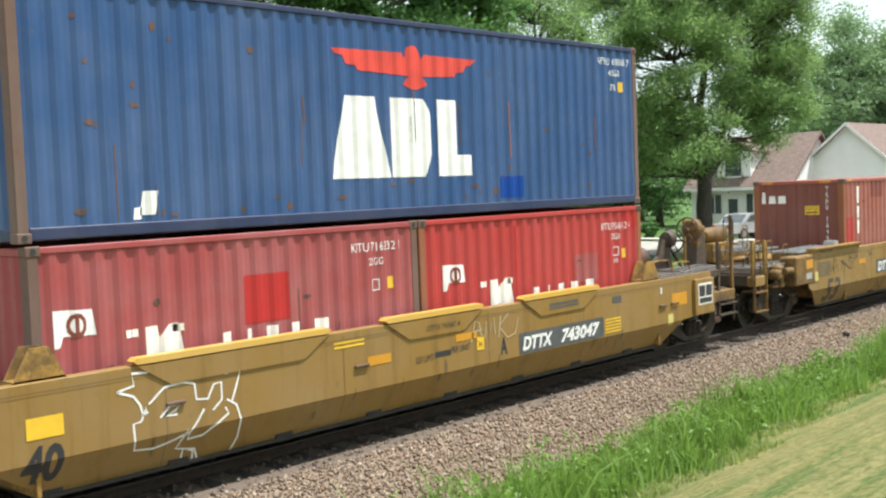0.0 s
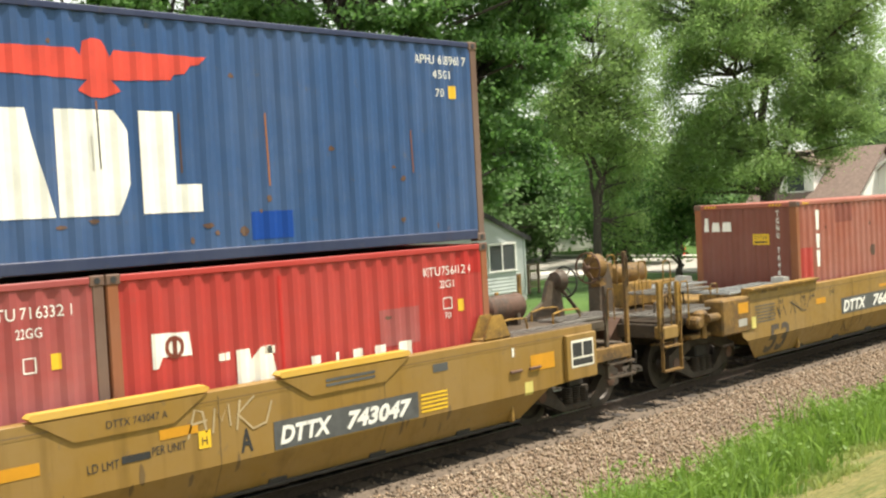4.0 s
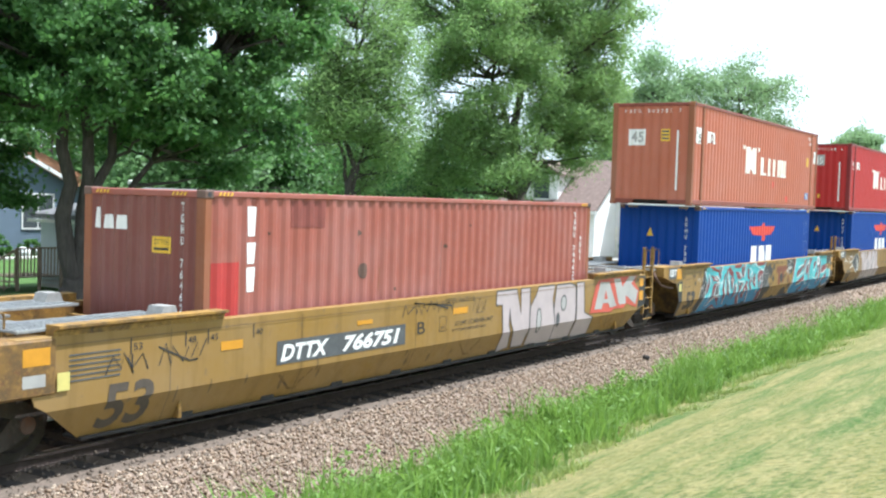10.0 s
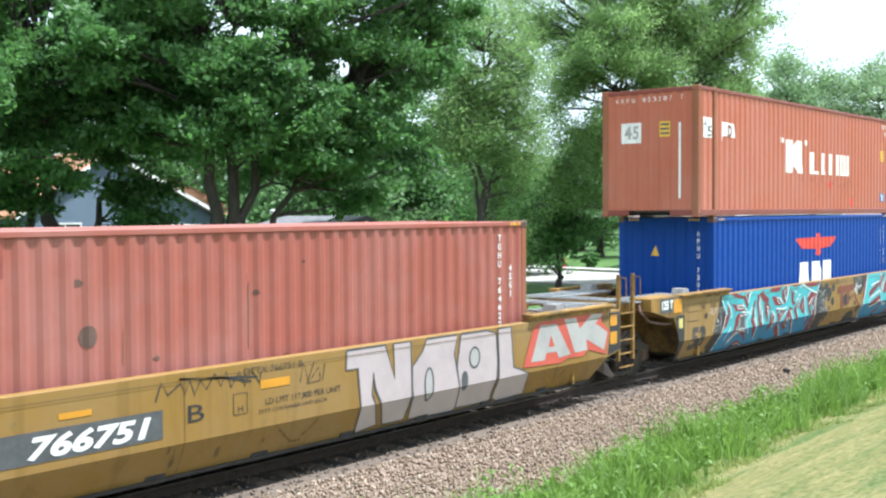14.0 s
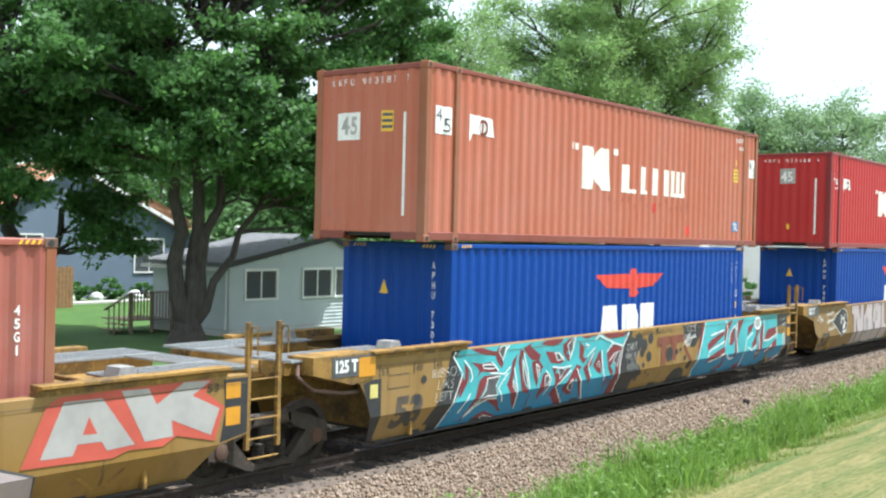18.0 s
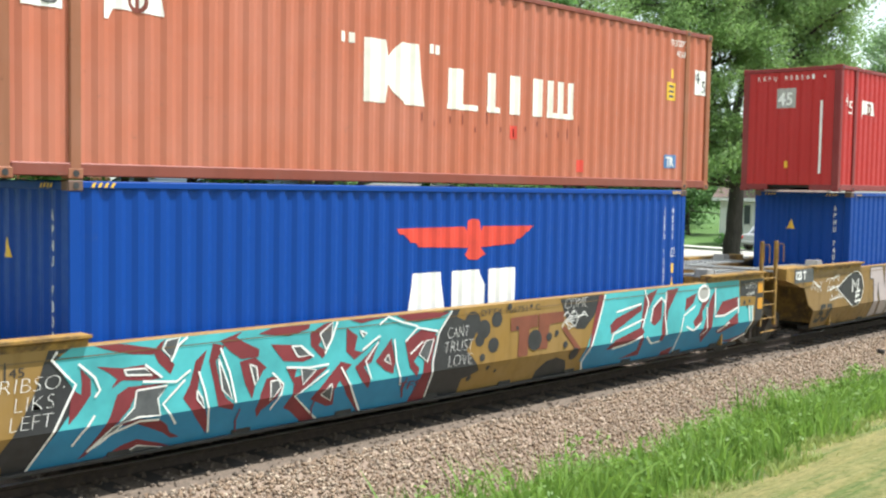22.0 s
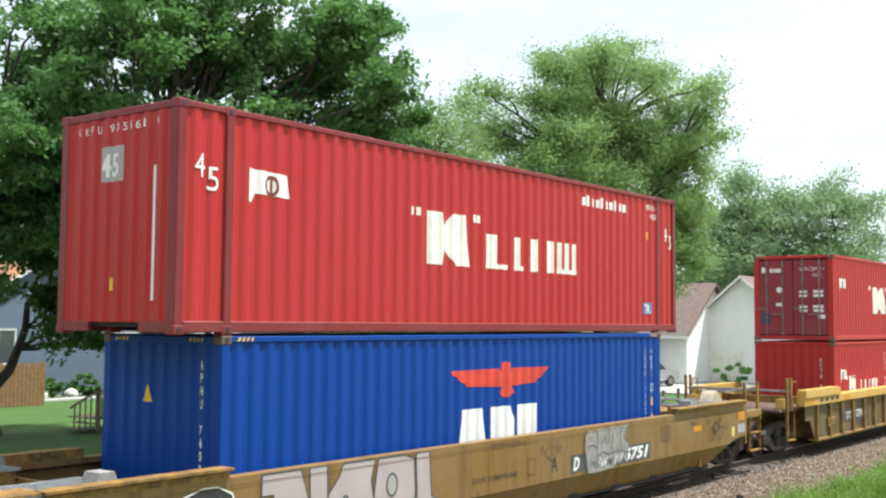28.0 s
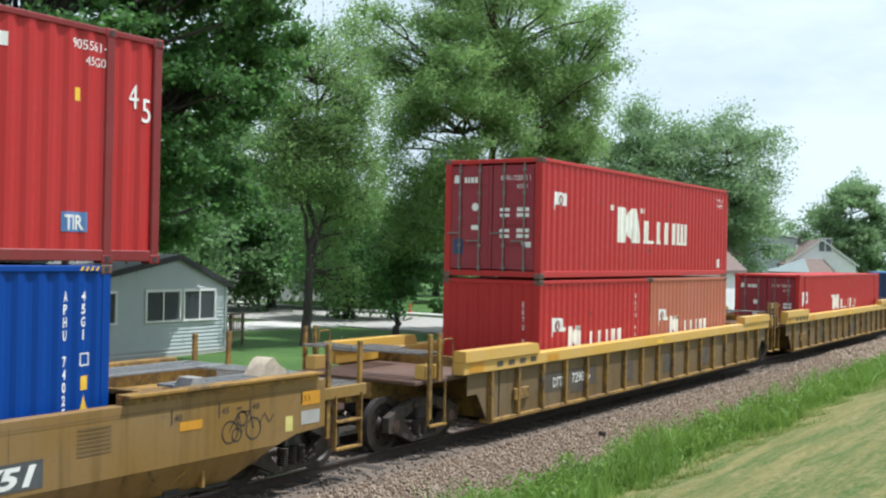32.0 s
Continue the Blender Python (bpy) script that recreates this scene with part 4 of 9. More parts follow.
def gable_roof(ob, w, d, h, ridge_h, ridge_x, mat, over=0.35, trim=TRIMW, t=0.14, front=None):
    """Two slopes over a house w wide (gable to the front) and d deep; front: how far they reach past the gable."""
    fr = over if front is None else front
    for a, b in (((-over, h - over * (ridge_h - h) / ridge_x), (ridge_x, ridge_h)), ((w + over, h - over * (ridge_h - h) / (w - ridge_x)), (ridge_x, ridge_h))):
        part("roof", Shape().prism([a, b, (b[0], b[1] + t), (a[0], a[1] + t)], "y", -fr, d + over), mat, ob)
        part("barge_board", Shape().prism([(a[0], a[1] - 0.05), (b[0], b[1] - 0.05), (b[0], b[1] + t + 0.01), (a[0], a[1] + t + 0.01)], "y", -fr - 0.03, -fr), trim, ob)


def house(name, label, at, turn, w, d, h, ridge_h, ridge_x, mat, roof, trim=TRIMW, over=0.35, front=None):
    ob = thing(name, label, "house", at, turn=turn)
    f = wall_part(ob, "front_wall", (0, 0, 0), 0, w, h, mat, (ridge_x, ridge_h))
    wall_part(ob, "back_wall", (w, d, 0), 180, w, h, mat, (w - ridge_x, ridge_h))
    l = wall_part(ob, "side_wall", (0, d, 0), -90, d, h, mat)
    r = wall_part(ob, "side_wall", (w, 0, 0), 90, d, h, mat)
    gable_roof(ob, w, d, h, ridge_h, ridge_x, roof, over, trim, 0.14, front)
    part("foundation", Shape().box(-0.02, w + 0.02, -0.02, d + 0.02, -0.6, 0.12), CONCRETE, ob)
    return ob, f, l, r


# the small pale house beside the track
ob, f, l, r = house("small_house", "small pale green house with a black-edged low gable roof", (25.95, 15.8, -0.08), 0, 7.15, 4.0, 2.27, 3.22, 4.82, MINT, ROOFG, trim=BLACKP, over=0.25, front=0.12)
window(f, 0.72, 1.12, 1.40, 0.95)
window(f, 3.44, 1.12, 1.44, 0.97)
window(f, 5.12, 1.12, 1.42, 0.97)
part("corner_board", Shape().box(-0.02, 0.07, -0.05, 0.0, 0.1, 2.25), MINT, ob)
part("corner_board", Shape().box(7.08, 7.17, -0.05, 0.0, 0.1, 2.25), MINT, ob)
part("downpipe", Shape().bar((-0.06, 0.06, 0.1), (-0.06, 0.06, 2.2), 0.035), TRIMW, ob)
part("gutter", Shape().box(-0.42, -0.3, -0.1, 4.2, 2.08, 2.18), TRIMW, ob)
part("roof_vent", Shape().bar((3.0, 3.0, 2.8), (3.0, 3.0, 3.45), 0.06).lathe([(0, 0.12), (0.12, 0.12), (0.16, 0.03)], (3.0, 3.0, 3.45), "z", 10), TRIMW, ob)

def deck(at, turn, w, d, label, stairs=True):
    ob = thing("wooden_deck", label, "deck", at, turn=turn)
    n = int(w / 0.14)
    for i in range(n):
        part("board", Shape().box(i * 0.14, i * 0.14 + 0.13, 0, d, 0.52, 0.55), DECKW, ob)
    for x in (0.05, w / 2, w - 0.05):
        part("post", Shape().box(x - 0.05, x + 0.05, -0.05, 0.05, 0, 1.5, 0.01), DECKW, ob)
    part("handrail", Shape().box(0, w, -0.06, 0.06, 1.45, 1.5, 0.01), DECKW, ob)
    for i in range(int(w / 0.13)):
        part("baluster", Shape().box(i * 0.13 + 0.03, i * 0.13 + 0.065, -0.02, 0.02, 0.58, 1.45), DECKW, ob)
    if stairs:
        for k in range(3):
            part("tread", Shape().box(-0.28 * (k + 1), -0.28 * k, 0, 1.0, 0.39 - 0.17 * k, 0.42 - 0.17 * k), DECKW, ob)
        part("stair_rail", Shape().bar((0, 0, 1.45), (-1.0, 0, 0.95), 0.04, 6), DECKW, ob)
        for k in range(5):
            part("baluster", Shape().box(-0.2 * k - 0.05, -0.2 * k - 0.015, -0.02, 0.02, 0.35 - 0.1 * k, 1.42 - 0.1 * k), DECKW, ob)
    return ob


deck((24.1, 18.6, -0.3), 0, 1.8, 1.6, "weathered wooden deck with steps and railing")
deck((34.2, 17.2, -0.45), 0, 1.35, 1.6, "small weathered wooden deck at the house corner", False)

# the grey-blue house across the yard
ob, f, l, r = house("blue_house", "grey-blue sided house with a tan-orange roof", (27.6, 34.5, -0.1), 0, 11.0, 10.0, 3.5, 6.4, 4.6, SLATEB, ROOFO)
window(f, 8.4, 1.2, 1.75, 1.65)
window(f, 1.5, 1.5, 1.6, 1.5)
part("wing_roof", Shape().add([(7.0, 2.6, 3.35), (15.6, 2.6, 3.35), (13.8, 6.6, 5.45), (7.0, 6.6, 5.45), (7.0, 10.4, 3.35), (15.6, 10.4, 3.35)], [(0, 1, 2, 3), (3, 2, 5, 4), (1, 5, 2), (0, 3, 4), (0, 4, 5, 1)]), ROOFO, ob, "tan-orange shingled wing roof")
wing = wall_part(ob, "wing_wall", (11.0, 3.0, 0), 0, 4.3, 3.35, SLATEB)
part("wing_end", Shape().box(15.18, 15.3, 3.0, 10.0, 0.0, 3.35), SLATEB, ob)
part("chimney", Shape().box(9.0, 9.6, 6.2, 6.9, 4.6, 6.3, 0.02), ROOFB, ob, "brown brick chimney")
# rounded lumps added in place of white yard things such as boats and chairs
for x, y, r in ((30.4, 33.6, 0.32), (31.5, 33.4, 0.4), (33.1, 33.5, 0.3), (35.2, 33.3, 0.36), (36.6, 33.5, 0.42), (38.0, 33.4, 0.3)):
    st = Shape().lathe([(0.0, r), (r * 0.45, r * 1.02), (r * 0.95, r * 0.75), (r * 1.25, r * 0.3), (r * 1.3, 0.02)], (0, 0, 0), "z", 9)
    lump = new("white_yard_standin", st.mesh("white_yard_standin", WHITES))
    lump.location, lump.rotation_euler, lump.scale = (x, y, -0.16), (0, 0, x * 3), (1.25, 0.8, 0.9)
    tagged(lump, "rounded white stand-in for an object by the blue house", "boulder", "white boulders by the blue house")
fence = thing("wooden_fence", "orange-brown board fence with a stepped top", "fence", (16.0, 30.0, -0.2))
for i in range(75):
    part("board", Shape().box(i * 0.18, i * 0.18 + 0.165, 0, 0.03, 0, 1.75 + 0.05 * (i % 2)), FENCEW, fence)
for i in range(8):
    part("post", Shape().box(i * 1.9, i * 1.9 + 0.1, 0.03, 0.13, 0, 1.8), FENCEW, fence)
part("stringer", Shape().box(0, 13.4, 0.03, 0.08, 0.4, 0.5).box(0, 13.4, 0.03, 0.08, 1.3, 1.4), FENCEW, fence)
tan, tf, tl, trr = house("tan_house", "low tan-roofed house behind the fence", (10.0, 40.0, -0.1), 0, 13.0, 9.0, 2.8, 5.2, 7.0, GREYS, ROOFO)
window(tf, 9.0, 1.0, 1.6, 1.3)

# the white house with a dormer across the street; its front looks up the track
ob, f, l, r = house("white_house", "white one-and-a-half storey house with a dormer and porch door", (62.8, 22.8, -0.15), -90, 6.6, 7.5, 2.9, 2.92, 3.3, WHITES, ROOFB)
for o in list(ob.children):
    if o.name.startswith(("roof", "barge_board")):
        bpy.data.objects.remove(o)
part("roof", Shape().prism([(-0.5, 2.8), (3.75, 6.0), (3.75, 6.15), (-0.5, 2.95)], "x", -0.3, 6.9), ROOFB, ob)
part("roof", Shape().prism([(8.0, 2.8), (3.75, 6.0), (3.75, 6.15), (8.0, 2.95)], "x", -0.3, 6.9), ROOFB, ob)
for x0 in (0.0, 6.5):
    part("gable_wall", Shape().prism([(0, 2.9), (7.5, 2.9), (3.75, 5.95)], "x", x0, x0 + 0.1), WHITES, ob)
part("fascia", Shape().box(-0.3, 6.9, -0.55, -0.45, 2.72, 2.92), TRIMW, ob)
dm = part("dormer", Shape().box(1.7, 3.9, 0.3, 3.0, 3.1, 5.1), WHITES, ob)
part("dormer_roof", Shape().prism([(1.4, 5.0), (2.8, 5.9), (4.2, 5.0), (4.2, 5.15), (2.8, 6.05), (1.4, 5.15)], "y", 0.0, 3.6), ROOFB, ob)
part("dormer_sash", Shape().box(2.25, 3.35, 0.24, 0.3, 3.6, 4.8), PANE, dm)
part("dormer_frame", Shape().box(2.15, 2.25, 0.2, 0.3, 3.5, 4.9).box(3.35, 3.45, 0.2, 0.3, 3.5, 4.9).box(2.15, 3.45, 0.2, 0.3, 4.8, 4.9).box(2.15, 3.45, 0.2, 0.3, 3.5, 3.6), TRIMW, dm)
window(f, 1.15, 1.3, 0.95, 1.2)
window(f, 3.75, 1.3, 0.95, 1.2)
dr = part("door", Shape().box(2.45, 3.3, -0.05, 0.02, 0.2, 2.35), TRIMW, f)
part("door_glass", Shape().box(2.57, 3.18, -0.07, -0.05, 1.3, 2.2), PANE, dr)
part("lower_panel", Shape().box(2.57, 3.18, -0.065, -0.05, 0.35, 1.15), CURTAIN, dr)
part("porch_step", Shape().box(2.1, 3.7, -1.2, 0, -0.1, 0.15), CONCRETE, ob)
part("porch_post", Shape().box(2.0, 2.1, -1.2, -1.1, 0.1, 1.1), TRIMW, ob)

# the white garage house next to it
gh, gf, gl, gr = house("garage_house", "white house with a wide garage door and brown roof", (66.0, 17.95, -0.15), -90, 7.6, 9.0, 3.1, 6.4, 3.9, WHITES, ROOFB)
gd = part("garage_door", Shape().box(1.5, 3.9, -0.06, 0.0, 0.05, 1.95), CREAMP, gf)
for k in range(4):
    part("door_panel", Shape().box(1.55, 3.85, -0.075, -0.06, 0.08 + k * 0.47, 0.5 + k * 0.47, 0.01), CREAMP, gd)
window(gf, 5.0, 1.0, 1.2, 1.1)
g2, g2f, g2l, g2r = house("white_gable_house", "white gabled house behind the garage", (78.0, 19.6, -0.1), -90, 5.6, 9, 4.1, 6.4, 2.8, WHITES, ROOFB)
window(g2f, 2.4, 4.0, 0.8, 1.1, 1)
window(g2f, 2.0, 1.2, 1.4, 1.3)

# the grey two-storey house glimpsed through the trees
gy, gyf, gyl, gyr = house("grey_house", "pale grey two-storey house half hidden by trees", (62.0, 62.0, 0.0), -35, 12, 10, 5.6, 9.5, 6.0, GREYS, ROOFD)
for x in (1.2, 5.0, 8.8):
    window(gyf, x, 1.2, 1.5, 1.5)
    window(gyf, x, 3.9, 1.3, 1.3)
gy2, gyf2, _, _ = house("grey_house", "pale grey house with a dark roof behind the maple", (44.0, 60.0, 0.0), -20, 10, 9, 5.0, 8.4, 5.0, GREYS, ROOFD)
window(gyf2, 2.0, 3.4, 1.2, 1.2)
window(gyf2, 6.0, 3.4, 1.2, 1.2)

# a white house half hidden by the garden trees
wh2, wh2f, _, _ = house("hidden_white_house", "white house half hidden behind garden trees", (61.0, 44.0, -0.2), -30, 9, 8, 4.6, 7.6, 4.5, WHITES, ROOFB)
window(wh2f, 2.0, 1.2, 1.2, 1.3)
window(wh2f, 6.0, 1.2, 1.2, 1.3)
ROOF_GLARE = plain("sky_glare_shingle", (0.22, 0.26, 0.25), rough=0.9, vary=0.2, scale=9)
# far end: a white gabled house with a brown roof and a brown-roofed shed
fh, fhf, fhl, fhr = house("far_white_house", "white house with steep brown gable near the track", (143.0, 26.0, -0.3), -64, 8.4, 9, 3.4, 6.4, 4.2, WHITES, ROOFB)
window(fhf, 3.9, 5.0, 0.7, 1.6, 1)
window(fhf, 4.7, 5.0, 0.7, 1.6, 1)
fs = thing("far_garage", "low house with a brown hipped roof near the track", "house", (133.0, 20.6, -0.3))
part("wall", Shape().box(0.5, 23.5, 0.5, 4.9, 0, 2.5), GREYS, fs)
part("roof", Shape().add([(0, 0, 2.45), (24, 0, 2.45), (24, 5.4, 2.45), (0, 5.4, 2.45), (3.0, 1.4, 4.05), (22, 1.4, 4.05)], [(0, 1, 5, 4), (2, 3, 4, 5), (1, 2, 5), (3, 2, 1, 0)]), ROOFB, fs, "brown shingled roof")
# grey-green stands for sky glare on this face of the brown roof
part("hip_end", Shape().add([(-0.02, 0, 2.46), (-0.02, 5.4, 2.46), (2.98, 1.4, 4.07), (0.3, 2, 2.4)], [(0, 2, 1), (0, 1, 3), (1, 2, 3), (2, 0, 3)]), ROOF_GLARE, fs, "shingled hip end tinted grey-green for sky glare")
f2, f2f, _, _ = house("far_grey_house", "flat-topped grey house behind the shed", (146.0, 35.0, -0.3), -80, 9, 8, 6.8, 7.4, 4.5, GREYS, ROOFB)
window(f2f, 5.0, 4.2, 0.9, 1.6, 1)

# street, kerbs, pavement
road = Shape().prism([(46.0, 15.0), (55.0, 15.0), (64.0, 110.0), (53.0, 110.0)], "z", -0.5, -0.12)
tagged(new("street", road.mesh("street", ASPHALT)), "pale worn asphalt street running away from the track", "road", kind="structure")
pav = Shape().prism([(56.2, 14.0), (57.4, 14.0), (66.0, 110.0), (64.8, 110.0)], "z", -0.5, -0.06)
tagged(new("pavement", pav.mesh("pavement", CONCRETE)), "narrow pale concrete pavement", "pavement", kind="structure")
drv = Shape().prism([(33.5, 24.0), (46.3, 21.0), (46.8, 25.5), (33.5, 28.5)], "z", -0.5, -0.13)
tagged(new("driveway", drv.mesh("driveway", CONCRETE)), "pale concrete driveway", "driveway", kind="structure")
drv2 = Shape().prism([(55.0, 12.6), (66.0, 11.0), (66.0, 17.5), (55.3, 17.5)], "z", -0.5, -0.1)
tagged(new("driveway", drv2.mesh("driveway", CONCRETE)), "pale concrete driveway before the garage", "driveway", kind="structure")
gpath = Shape().prism([(30.0, 31.6), (44.0, 31.6), (44.0, 32.4), (30.0, 32.4)], "z", -0.5, -0.13)
tagged(new("garden_path", gpath.mesh("garden_path", CONCRETE)), "pale path before the blue house", "path", kind="structure")


def parked_car(at, turn, label):
    ob = thing("parked_car", label, "car", at, turn=turn)
    body = plain("silver_car_paint", (0.45, 0.46, 0.46), rough=0.3, metal=0.5, vary=0.04)
    side = [(-2.25, 0.35), (-2.3, 0.62), (-2.2, 0.85), (-1.35, 0.92), (-0.75, 1.38), (0.55, 1.40), (1.25, 0.95), (2.1, 0.85), (2.28, 0.6), (2.25, 0.35)]
    part("body", Shape().prism(side, "y", -0.85, 0.85), body, ob, smooth=False)
    for y in (-0.86, 0.86):
        part("side_window", Shape().prism([(-1.1, 0.95), (-0.7, 1.31), (-0.15, 1.33), (-0.15, 0.95)], "y", y - 0.006, y + 0.006), PANE, ob)
        part("side_window", Shape().prism([(-0.08, 0.95), (-0.08, 1.33), (0.5, 1.33), (1.0, 0.96)], "y", y - 0.006, y + 0.006), PANE, ob)
    part("rear_window", Shape().add([(-1.38, -0.7, 0.94), (-1.38, 0.7, 0.94), (-0.80, 0.62, 1.36), (-0.80, -0.62, 1.36)], [(0, 1, 2, 3)]), PANE, ob)
    part("windscreen", Shape().add([(1.22, -0.7, 0.98), (1.22, 0.7, 0.98), (0.60, 0.62, 1.38), (0.60, -0.62, 1.38)], [(0, 1, 2, 3)]), PANE, ob)
    for y in (-0.72, 0.42):
        part("tail_light", Shape().box(-2.31, -2.2, y, y + 0.3, 0.66, 0.82, 0.02), EAGLE, ob)
    part("bumper", Shape().box(-2.36, -2.1, -0.82, 0.82, 0.36, 0.56, 0.05), body, ob)
    for x in (-1.35, 1.4):
        for y in (-0.78, 0.78):
            w = part("wheel", Shape().lathe([(-0.1, 0.2), (-0.1, 0.31), (0.1, 0.31), (0.1, 0.2)], (x, y, 0.31), "y", 20), BLACKP, ob)
            part("hubcap", Shape().lathe([(-0.105, 0.19), (0.105, 0.19)], (x, y, 0.31), "y", 16), GRATING, w)
    return ob


parked_car((58.8, 17.0, -0.08), -12, "silver saloon car parked in the driveway")


def shrub(x, y, r, mat, n, label, name="garden_shrub"):
    ob = thing(name, label, "shrub", (x, y, ground_z(y)))
    v, q = leaves([((0, 0, r * 0.7), (r, r, r * 0.75)), ((r * 0.4, 0.1, r * 0.4), (r * 0.6, r * 0.6, r * 0.4))], n, 0.09, int(x * 7), 0, 0.16)
    part("foliage", arrays_mesh("foliage", v, q, mat), mat, ob)
    s = Shape()
    for k in range(4):
        s.bar((0, 0, -0.05), (r * 0.4 * math.cos(k * 1.6), r * 0.4 * math.sin(k * 1.6), r * 0.8), 0.025, 6, 0.008)
    part("stems", s, BARK, ob)


for x, y, r in ((59.5, 20.5, 0.6), (60.5, 24.5, 0.7), (63.2, 13.6, 1.1), (32.0, 33.6, 0.6), (34.0, 33.8, 0.7), (36.0, 33.6, 0.6), (58.4, 28.0, 0.8)):
    shrub(x, y, r, MAPLE, 1800, "rounded green garden shrub")

# poles and wires at the far end, fence posts by the street
for x, y, h in ((163.8, 6.5, 13.6), (205.0, 12.0, 11.5), (190.0, 33.0, 11.0)):
    p = thing("utility_pole", "wooden utility pole with crossarm and transformer", "pole", (x, y, -0.3))
    part("post", Shape().bar((0, 0, 0), (0, 0, h), 0.16, 10, 0.11), DECKW, p)
    for z in (h - 0.5, h - 1.5):
        part("crossarm", Shape().box(-0.05, 0.05, -1.1, 1.1, z, z + 0.12), DECKW, p)
        for yy in (-1.0, -0.5, 0.5, 1.0):
            part("insulator", Shape().bar((0, yy, z + 0.12), (0, yy, z + 0.28), 0.04, 6), GREYP, p)
    part("transformer", Shape().bar((0.3, 0.1, h - 3.2), (0.3, 0.1, h - 2.4), 0.25, 10), GRATING, p)
for z0, y in ((11.0, 11.5), (9.9, 12.5)):
    wr = Shape()
    for a, b in (((205, 12, z0 + 0.2), (190, 33, z0 - 0.1)), ((190, 33, z0 - 0.1), (150, 60, z0 - 1.0)), ((205, 12, z0 + 0.2), (230, -40, z0))):
        p, q = Vector(a), Vector(b)
        wr.pipe([p.lerp(q, t / 8) - Vector((0, 0, 1.2 * 4 * (t / 8) * (1 - t / 8))) for t in range(9)], 0.03, 5)
    tagged(new("overhead_wire", wr.mesh("overhead_wire", BLACKP)), "sagging black overhead wire", "wire", kind="structure")
for i in range(9):
    ps = new("fence_post", Shape().box(-0.06, 0.06, -0.06, 0.06, 0, 0.95, 0.01).mesh("fence_post", DECKW))
    ps.location = (37.5 + i * 2.1, 9.4 + 0.3 * (i % 2), -0.35)
    tagged(ps, "short weathered post by the street end", "post", "posts by the street")
hy = thing("fire_hydrant", "small red fire hydrant at the kerb", "hydrant", (58.2, 25.0, -0.1))
part("barrel", Shape().lathe([(0, 0.16), (0.05, 0.16), (0.06, 0.11), (0.5, 0.11), (0.55, 0.14), (0.62, 0.10), (0.7, 0.03)], (0, 0, 0), "z", 12), EAGLE, hy)
part("outlet", Shape().bar((-0.2, 0, 0.42), (0.2, 0, 0.42), 0.06, 8), EAGLE, hy)
van = thing("white_van", "white van roof beyond the far cars", "van", (196.0, 9.0, -0.3))
part("body", Shape().box(-6, 6, -1.2, 1.2, 0.4, 3.0, 0.2), TRIMW, van)
part("wheel", Shape().lathe([(-1.2, 0.4), (1.2, 0.4)], (4, 0, 0.4), "y", 12), BLACKP, van)
part("wheel", Shape().lathe([(-1.2, 0.4), (1.2, 0.4)], (-4, 0, 0.4), "y", 12), BLACKP, van)


# ---- the train; each vehicle and each box is a thing of its own, built from its own left end ----
MOVERS, WHEELS = [], []


def mover(name, label, category, u, z, group=""):
    ob = thing(name, label, category, (u, 0, z), group)
    MOVERS.append((ob, u, z))
    return ob


def wave_sheet(a, b, z0, z1, put):
    """A corrugated sheet from a to b and z0 to z1; put(a, depth, z) lays a point."""
    xs = [a] + rib_breaks(a, b) + [b]
    s = Shape()
    v = [put(x, rib(x), z) for x in xs for z in (z0, z1)]
    return s.add(v, [(2 * i, 2 * i + 2, 2 * i + 3, 2 * i + 1) for i in range(len(xs) - 1)])


HW = 1.219


